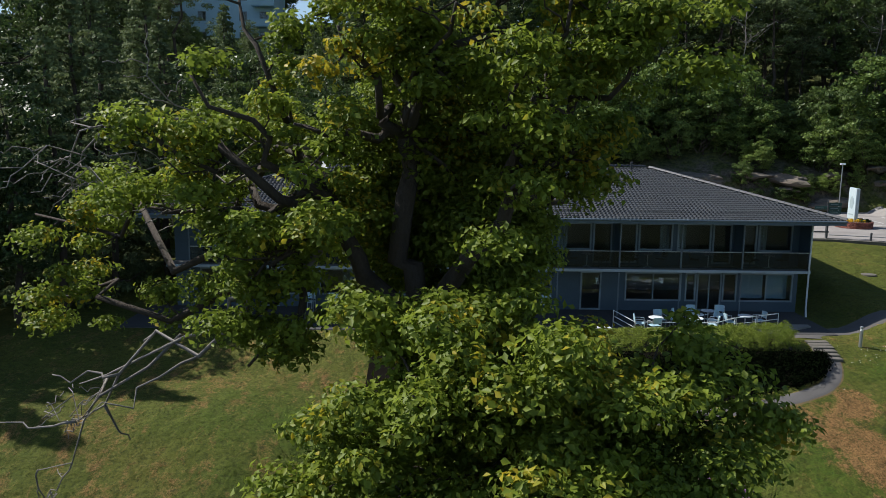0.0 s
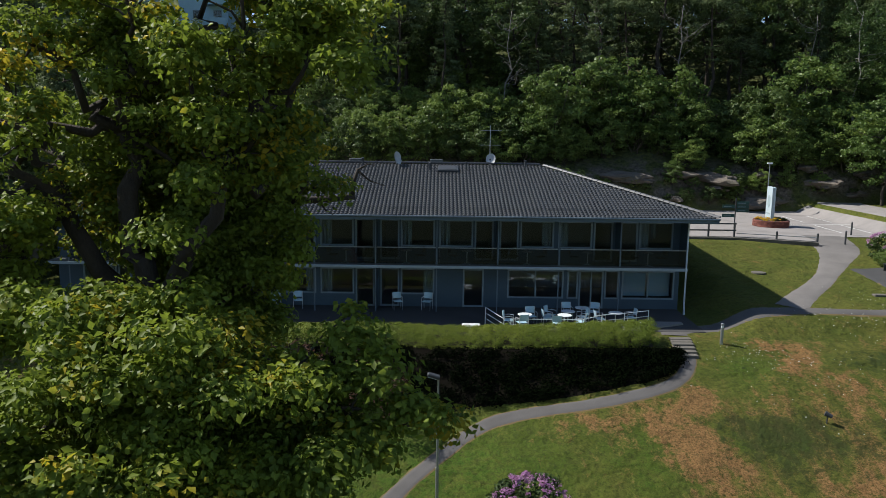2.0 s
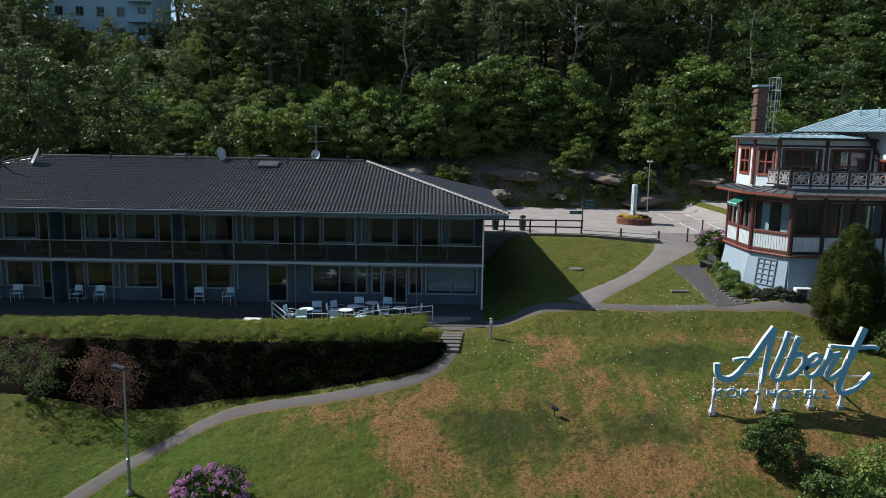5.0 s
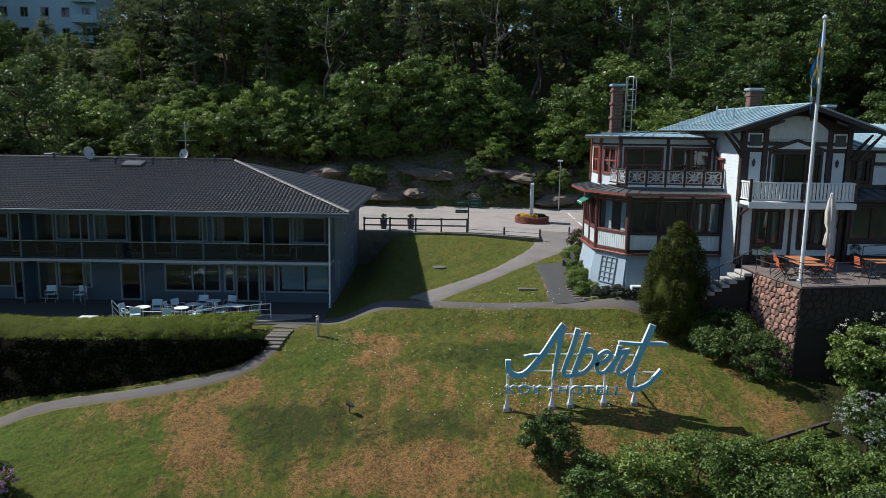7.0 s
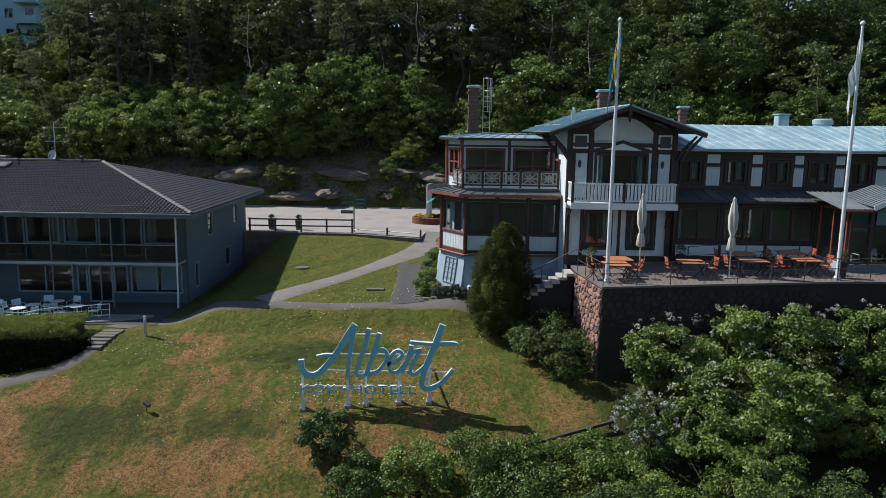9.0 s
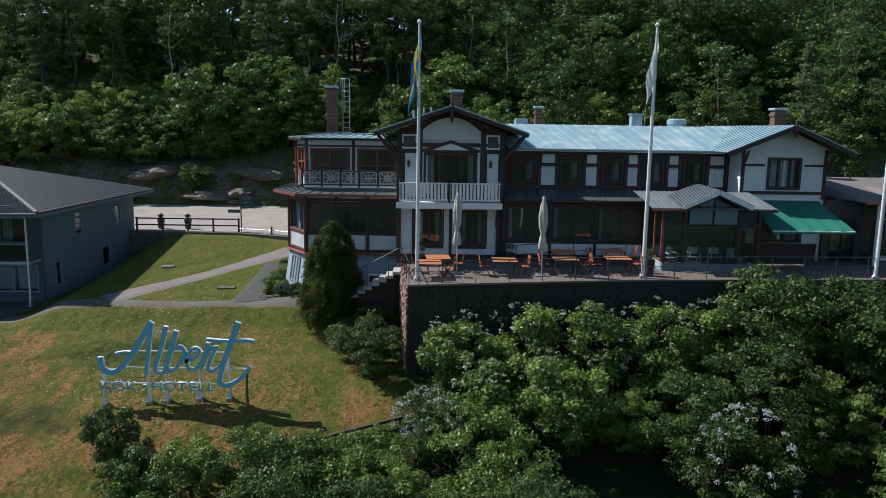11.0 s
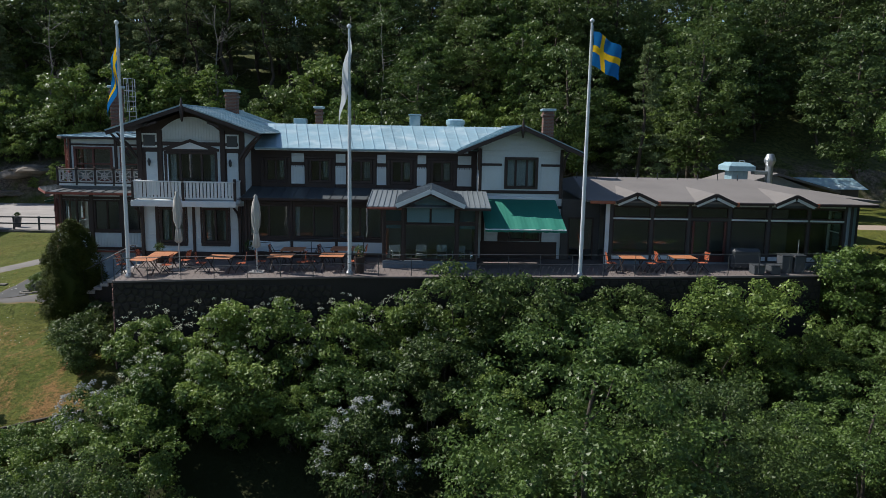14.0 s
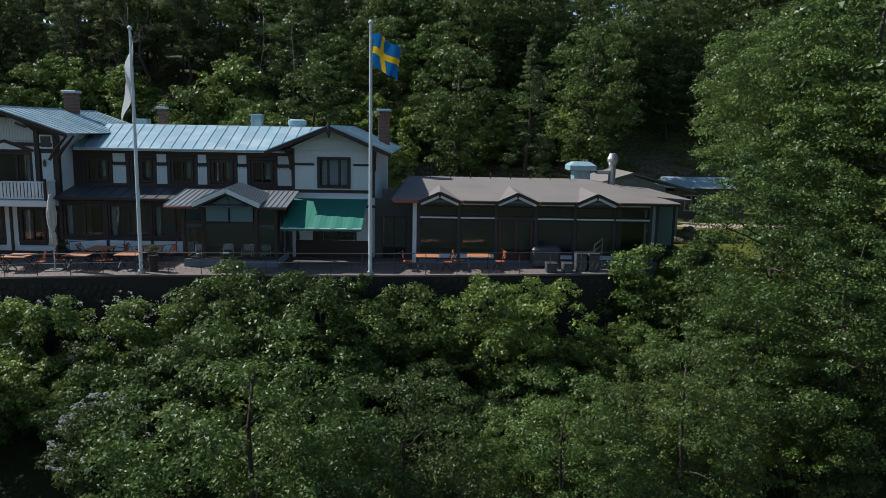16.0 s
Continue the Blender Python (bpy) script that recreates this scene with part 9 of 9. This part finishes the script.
flagpole(40.83, 30.55, 14.0, 2.3, 1.45, -0.22, (M_FBLUE, M_FYELLOW), "tall white flagpole with a limp blue and yellow flag")
flagpole(50.75, 30.3, 14.0, 2.4, 1.6, -0.2, (M_FWHITE,), "tall white flagpole with a hanging white flag")
flagpole(61.1, 30.4, 14.45, 2.2, 1.45, 0.62, (M_FBLUE, M_FYELLOW), "tall white flagpole with a blowing blue and yellow flag")

# curtains in the villa windows
def curtain(x0, x1, z0, z1, y):
    n = 9
    pts = [(x0 + (x1 - x0) * i / n, y + 0.025 * math.sin(i * 2.1)) for i in range(n + 1)]
    vs = [(a, b, z0) for a, b in pts] + [(a, b, z1) for a, b in pts]
    part("curtain", Geo().add(vs, [[i, i + 1, i + n + 2, i + n + 1] for i in range(n)]), M_LACE, villa, "pale gathered window curtain")


M_LACE = mat("pale_lace", (0.50, 0.50, 0.47), 0.9, fine=40)
for h in low:
    curtain(h[0] + 0.12, h[0] + 0.34, h[1] + 0.1, h[3] - 0.1, YF + 0.3)
    curtain(h[2] - 0.34, h[2] - 0.12, h[1] + 0.1, h[3] - 0.1, YF + 0.3)
for a, b in wins:
    curtain(b - 0.5, b - 0.2, 7.25, 8.1, YW + 0.32)
for a, b in lows:
    curtain(a + 0.08, a + 0.3, 4.35, 5.95, YL + 0.26)
curtain(41.2, 41.5, 6.4, 8.4, YF + 0.3)
curtain(43.2, 43.45, 6.4, 8.4, YF + 0.3)

# pots, menu stands, rails and boxes on the terrace
for x, y, h in ((40.9, 34.2, 0.5), (45.3, 34.4, 0.5), (51.15, 30.75, 0.75)):
    pt = thing("planter_pot", (x, y, tz(x)), "dark pot with a clipped evergreen ball", "planter")
    part("pot", Geo().lathe(x, y, [(0.19, tz(x)), (0.24, tz(x) + h), (0.21, tz(x) + h + 0.002), (0.2, tz(x) + h - 0.04)], 14), M_BROWN, pt)
    part("plant", leaf_mesh("plant", [(0, 0, h + 0.25, 0.27)], 420, 0.06, np.random.default_rng(8), shell=0.6, flat=1), M_LEAFDARK, pt)
rail("ramp_railing", [(45.6, 34.3, tz(45.6)), (48.4, 34.3, tz(48.4) + 0.12), (51.0, 34.3, tz(51) + 0.25)], 0.9, "thin dark ramp handrail in front of the villa", M_DARKFRAME, bars=2)
M_BOXGREY = mat("dull_dark_metal", (0.055, 0.062, 0.070), 0.6, vary=0.2)
for i, (x, y, w, h) in enumerate(((69.5, 31.3, 0.5, 0.4), (70.25, 31.3, 0.45, 0.4), (70.95, 31.7, 0.5, 0.8), (71.55, 31.7, 0.5, 0.8))):
    sv = thing("storage_box", (x, y, tz(x)), "grey metal service box on the terrace", "box")
    part("body", Geo().box(x - w / 2, y - 0.3, tz(x), x + w / 2, y + 0.3, tz(x) + h, 0.03), M_BOXGREY, sv)
    part("lid", Geo().box(x - w / 2 - 0.02, y - 0.32, tz(x) + h + 0.002, x + w / 2 + 0.02, y + 0.32, tz(x) + h + 0.05, 0.015), M_DARKFRAME, sv)
grill = thing("covered_grill", (69.4, 32.4, tz(69.4)), "black covered barbecue by the dining hall", "barbecue")
part("cover", Geo().box(68.7, 32.2, tz(69.4), 70.1, 32.8, tz(69.4) + 1.0, 0.12), M_DARKFRAME, grill)
rail("hall_railing", [(71.6, 31.8, tz(71.6)), (72.3, 33.2, tz(72.3) + 0.1)], 1.2, "steel rail beside the dining hall", M_STEEL, bars=4)
# wicker armchairs inside the garden room
scatter(cafe_chair(mat("pale_wicker", (0.42, 0.42, 0.40), 0.7), M_ALU, "pale wicker armchair in the garden room", "chairs in the garden room"), [(52.7, 32.8, 3.42, 20), (53.9, 33.0, 3.42, 0), (54.9, 33.0, 3.42, 0), (55.7, 32.9, 3.42, -20)])

# low wall side awning, seen past the veranda
aw2 = thing("awning", (33.2, 38.9, 5.6), "small green window awning on the veranda", "awning")
m2 = facing((33.7, 40.3), (33.7, 38.9))
part("cloth", Geo().add([m2 @ Vector(v) for v in ((0, -0.08, 6.0), (1.3, -0.08, 6.0), (1.3, -0.8, 5.6), (0, -0.8, 5.6), (1.3, -0.8, 5.45), (0, -0.8, 5.45))], [[0, 1, 2, 3], [3, 2, 4, 5]]), M_AWNING, aw2)
part("front_bar", Geo().tube([m2 @ Vector((0, -0.8, 5.58)), m2 @ Vector((1.3, -0.8, 5.58))], 0.02, 6), M_WHITE, aw2)

# ---- hillside: rocks, houses, dead trees ----
rs = random.Random(31)


def rock(seed):
    rng = np.random.default_rng(seed)
    bm = bmesh.new()
    bmesh.ops.create_icosphere(bm, subdivisions=3, radius=1.0)
    for v in bm.verts:
        n_ = noise.noise(v.co * 1.3 + Vector((seed * 3.1, 0, 0))) * 0.5 + noise.noise(v.co * 3.1 + Vector((0, seed, 0))) * 0.22
        v.co *= 1 + n_ + 0.12 * noise.noise(v.co * 6.5 + Vector((seed, seed, 0)))
        v.co.z = round(v.co.z * 3.2) / 3.2 * 0.35 + v.co.z * 0.65
    me = bpy.data.meshes.new("rock")
    bm.to_mesh(me)
    bm.free()
    me.materials.append(M_ROCK)
    return me


M_ROCK = mat("grey_weathered_rock", (0.15, 0.125, 0.10), 0.9, fine=7, coarse=0.9, vary=0.45, bump=0.9, depth=0.08, stain=(0.05, 0.055, 0.03), amount=0.7, obj=0.4)
ROCKS = [rock(i) for i in range(6)]
x = 14.0
while x < 47:
    for y, s in ((71.0, 1.0), (72.2, 1.2)):
        xx, yy = x + rs.uniform(-1, 1), y + rs.uniform(-0.4, 0.6)
        ob = new("rock", rs.choice(ROCKS))
        q = s * rs.uniform(0.6, 1.25)
        ob.matrix_basis = Matrix.Translation((xx, yy, gz(xx, yy) - 0.25 * q)) @ Matrix.Rotation(rs.uniform(0, 6.28), 4, "Z") @ Matrix.Diagonal((2.3 * q, 1.1 * q, 0.5 * q, 1))
        tagged(ob, "weathered grey rock outcrop at the hill foot", "rock", "rocks at the hill foot")
    x += rs.uniform(3.0, 6.0)


def hill_house(x0, x1, y, z, floors, wall_m, roof_m, label, depth=8.0):
    h = 2.9 * floors
    root = thing("hill_house", ((x0 + x1) / 2, y, z), label, "house")
    cols_ = max(2, int((x1 - x0) / 3.0))
    hs = []
    for f in range(floors):
        for i in range(cols_):
            c = x0 + (x1 - x0) * (i + 0.5) / cols_
            hs.append((c - 0.6, z + f * 2.9 + 0.9, c + 0.6, z + f * 2.9 + 2.3))
    part("wall", Geo().wall(x0, x1, z - 2, z + h, y, 0.3, hs), wall_m, root)
    part("wall", Geo().box(x0, y + 0.31, z - 2, x0 + 0.3, y + depth, z + h), wall_m, root)
    part("wall", Geo().box(x1 - 0.3, y + 0.31, z - 2, x1, y + depth, z + h), wall_m, root)
    part("wall", Geo().box(x0 + 0.31, y + depth - 0.3, z - 2, x1 - 0.31, y + depth, z + h), wall_m, root)
    for q in hs:
        window(root, *q, y, 2, 1, M_FRAME, 0.1, glass=M_GLASS)
    rr = h * 0.28
    part("roof", Geo().prism([(y - 0.6, z + h), (y + depth + 0.6, z + h), (y + depth / 2, z + h + rr)], x0 - 0.5, x1 + 0.5, "x"), roof_m, root)
    part("inner_wall", Geo().box(x0 + 0.31, y + 2.5, z, x1 - 0.31, y + 2.6, z + h - 0.01), M_INSIDE, root)
    return root


M_PALEHOUSE = mat("pale_blue_render", (0.38, 0.55, 0.64), 0.8, vary=0.08)
M_OCHRE = mat("brown_timber_house", (0.20, 0.11, 0.06), 0.8, vary=0.2)
h1 = hill_house(-40, -25, 112, 20.9, 3, M_PALEHOUSE, M_REDTRIM, "large pale blue-grey house on the hilltop")
for f in range(3):
    part("balcony", Geo().box(-28.0, 110.4, 20.9 + f * 2.9, -24.8, 111.97, 21.05 + f * 2.9, 0.02), M_PALEHOUSE, h1)
    part("balcony_rail", Geo().box(-28.0, 110.4, 21.06 + f * 2.9, -24.8, 110.48, 22.0 + f * 2.9, 0.02), M_PALEHOUSE, h1)
hill_house(-11.5, -4.5, 110, 20.3, 1, M_OCHRE, M_DARKSHEET, "small brown timber house among the trees")
ribbon("path", [(79.0, 59.5), (82.0, 56.5), (86, 55.0), (92, 54.5)], 3.2, mat("pinkish_gravel", (0.30, 0.235, 0.185), 0.95, fine=40, vary=0.25, bump=0.4), "pale pinkish gravel path behind the dining hall", lift=0.06)
for x, y, q in ((79.9, 45.2, 0.5), (81.6, 47.6, 0.4), (80.6, 50.5, 0.6), (83.0, 51.5, 0.45)):
    ob = new("rock", ROCKS[int(q * 10) % 6])
    ob.matrix_basis = Matrix.Translation((x, y, gz(x, y) + 0.1 * q)) @ Matrix.Diagonal((q * 1.1, q * 0.8, q * 0.7, 1))
    tagged(ob, "pale boulder on the lawn behind the dining hall", "rock", "boulders behind the dining hall")
rail("steel_railing", [(76.4, 39.0, gz(76.4, 39)), (77.6, 39.0, gz(77.6, 39)), (77.6, 41.5, gz(77.6, 41.5))], 1.1, "dark steel railing beside the dining hall", M_DARKFRAME, bars=5)
shed = hill_house(84.4, 90.5, 60, 2.6, 1, M_HALL, M_SHEET, "low dark shed with a blue-grey metal roof", 4.0)

# bare grey trees among the green ones
def dead_tree(x, y, h, seed):
    rng = np.random.default_rng(seed)
    z = gz(x, y)
    root = thing("dead_tree", (x, y, z), "leafless pale grey tree on the hillside", "tree")
    g = Geo()
    tp = (x + rng.normal() * 0.5, y, z + h)
    pts = bent((x, y, z - 0.3), tp, rng, 8, 0.04)
    limb(g, pts, 0.13, 0.03, 7)
    for i in range(16):
        q = pts[rng.integers(3, 8)]
        a = rng.random() * 6.283
        l = h * (0.1 + 0.13 * rng.random())
        e = (q[0] + l * math.cos(a), q[1] + l * 0.6 * math.sin(a), q[2] + l * 0.7)
        bp = bent(q, e, rng, 4, 0.2)
        limb(g, bp, 0.04, 0.008, 5)
        for k in range(3):
            w = bp[2 + k % 3]
            limb(g, [w, (w[0] + rng.normal() * 0.5, w[1] + rng.normal() * 0.4, w[2] + 0.5)], 0.016, 0.005, 4)
    part("trunk", g, M_GREYBARK, root, smooth=True)


for i, (x, y, h) in enumerate(((31.0, 79.5, 13), (12.5, 80, 13), (44.5, 80, 12), (23, 82, 13))):
    dead_tree(x, y, h, 200 + i)
# big trees close to the frame's foot below the terrace
G1 = tree("slope_tree", 10, 3.5, 1.0, 270, 135, 0.112, M_LEAFDARK, 71, "large dark green leafy tree on the slope below the terrace", tri=True, clump_r=0.5, flat=0.62)
G2 = tree("slope_tree", 10, 3.7, 0.8, 280, 135, 0.112, M_LEAF, 72, "large green leafy tree on the slope below the terrace", tri=True, clump_r=0.5, flat=0.62)
for g_, x, y, top in ((G1, 46.8, 17.4, -0.6), (G1, 44.2, 16.6, 1.2), (G2, 58.6, 17.2, 4.8), (G1, 63.2, 18.6, 3.2), (G2, 68.0, 19.5, 2.6), (G1, 72.5, 21.0, 3.6), (G2, 76.5, 24.5, 5.0), (G1, 54.5, 13.5, 0.6), (G2, 60.5, 13.0, 1.6), (G1, 66.5, 14.0, 1.2)):
    put_tree(g_, x, y, (top - gz(x, y)) / 10, 0.1)
drop(G1)
drop(G2)

# ---- grass tufts, daisies ----
def near_path(px, py):
    d = np.full(px.shape, 9.0)
    for pts, w in PATHS:
        w = max(w) if isinstance(w, (list, tuple)) else w
        for p in pts[::2]:
            d = np.minimum(d, np.hypot(px - p.x, py - p.y) - w / 2)
    return d


def blades(name, n, x0, x1, y0, y1, size, wide, seed, clear):
    rng = np.random.default_rng(seed)
    px, py = rng.uniform(x0, x1, n), rng.uniform(y0, y1, n)
    ok = near_path(px, py) > 0.12
    ok &= ~clear(px, py)
    px, py = px[ok], py[ok]
    k = len(px)
    pz = ground(px, py) - 0.01
    a = rng.uniform(0, 6.283, k)
    dens = 0.5 + 0.5 * np.sin(px * 1.3 + np.sin(py * 2.1) * 1.7) * np.sin(py * 1.7 + px * 0.4)
    h = size * (0.4 + 0.9 * rng.random(k)) * (0.55 + 0.8 * dens)
    w = wide * (0.6 + 0.8 * rng.random(k))
    dx, dy = np.cos(a) * w / 2, np.sin(a) * w / 2
    lx_, ly_ = rng.normal(size=k) * h * 1.3, rng.normal(size=k) * h * 1.3
    v = np.stack([np.stack([px - dx, py - dy, pz], -1), np.stack([px + dx, py + dy, pz], -1), np.stack([px + lx_, py + ly_, pz + h], -1)], 1).reshape(-1, 3)
    me = bpy.data.meshes.new(name)
    me.vertices.add(3 * k)
    me.vertices.foreach_set("co", v.astype(np.float32).ravel())
    me.loops.add(3 * k)
    me.loops.foreach_set("vertex_index", np.arange(3 * k, dtype=np.int32))
    me.polygons.add(k)
    me.polygons.foreach_set("loop_start", np.arange(0, 3 * k, 3, dtype=np.int32))
    me.update(calc_edges=True)
    return me


def bank_or_house(px, py):
    return ((py > 29.6) & (py < 36) & (px > -3.2) & (px < 17.3)) | (px > 39.2) | ((py > 35) & (px < 19.6))


single("grass", blades("grass", 110000, -16, 39, 22.0, 35.4, 0.035, 0.03, 5, bank_or_house), M_GROUND, label="short uneven grass blades over the lawn", category="grass", kind="stuff")
single("grass", blades("grass", 30000, 20, 36, 35.4, 51, 0.035, 0.03, 6, lambda a, b: (a < 20.3) | (a > 32.6) & (b < 45) & (a > 33)), M_GROUND, label="short grass blades on the upper lawn", category="grass", kind="stuff")
rngd = np.random.default_rng(77)
dz = []
for cx, cy, r, n in ((20.5, 32.6, 1.0, 60), (23, 31.8, 1.4, 40), (28, 28.6, 1.2, 110), (31, 28.2, 0.8, 60), (26.8, 35.0, 1.6, 80), (30, 37.6, 1.5, 60), (33.5, 33.4, 1.6, 50), (24, 29, 2.5, 40)):
    for _ in range(n):
        x, y = cx + rngd.normal() * r, cy + rngd.normal() * r * 0.6
        dz.append((x, y, gz(x, y) + 0.09, 0.03))
ob = single("daisies", leaf_mesh("daisies", dz, 8, 0.026, rngd, up=2.0), mat("white_petal", (0.75, 0.75, 0.72), 0.7, bump=0), label="scattered small white daisies in the lawn", category="flowers", kind="stuff")
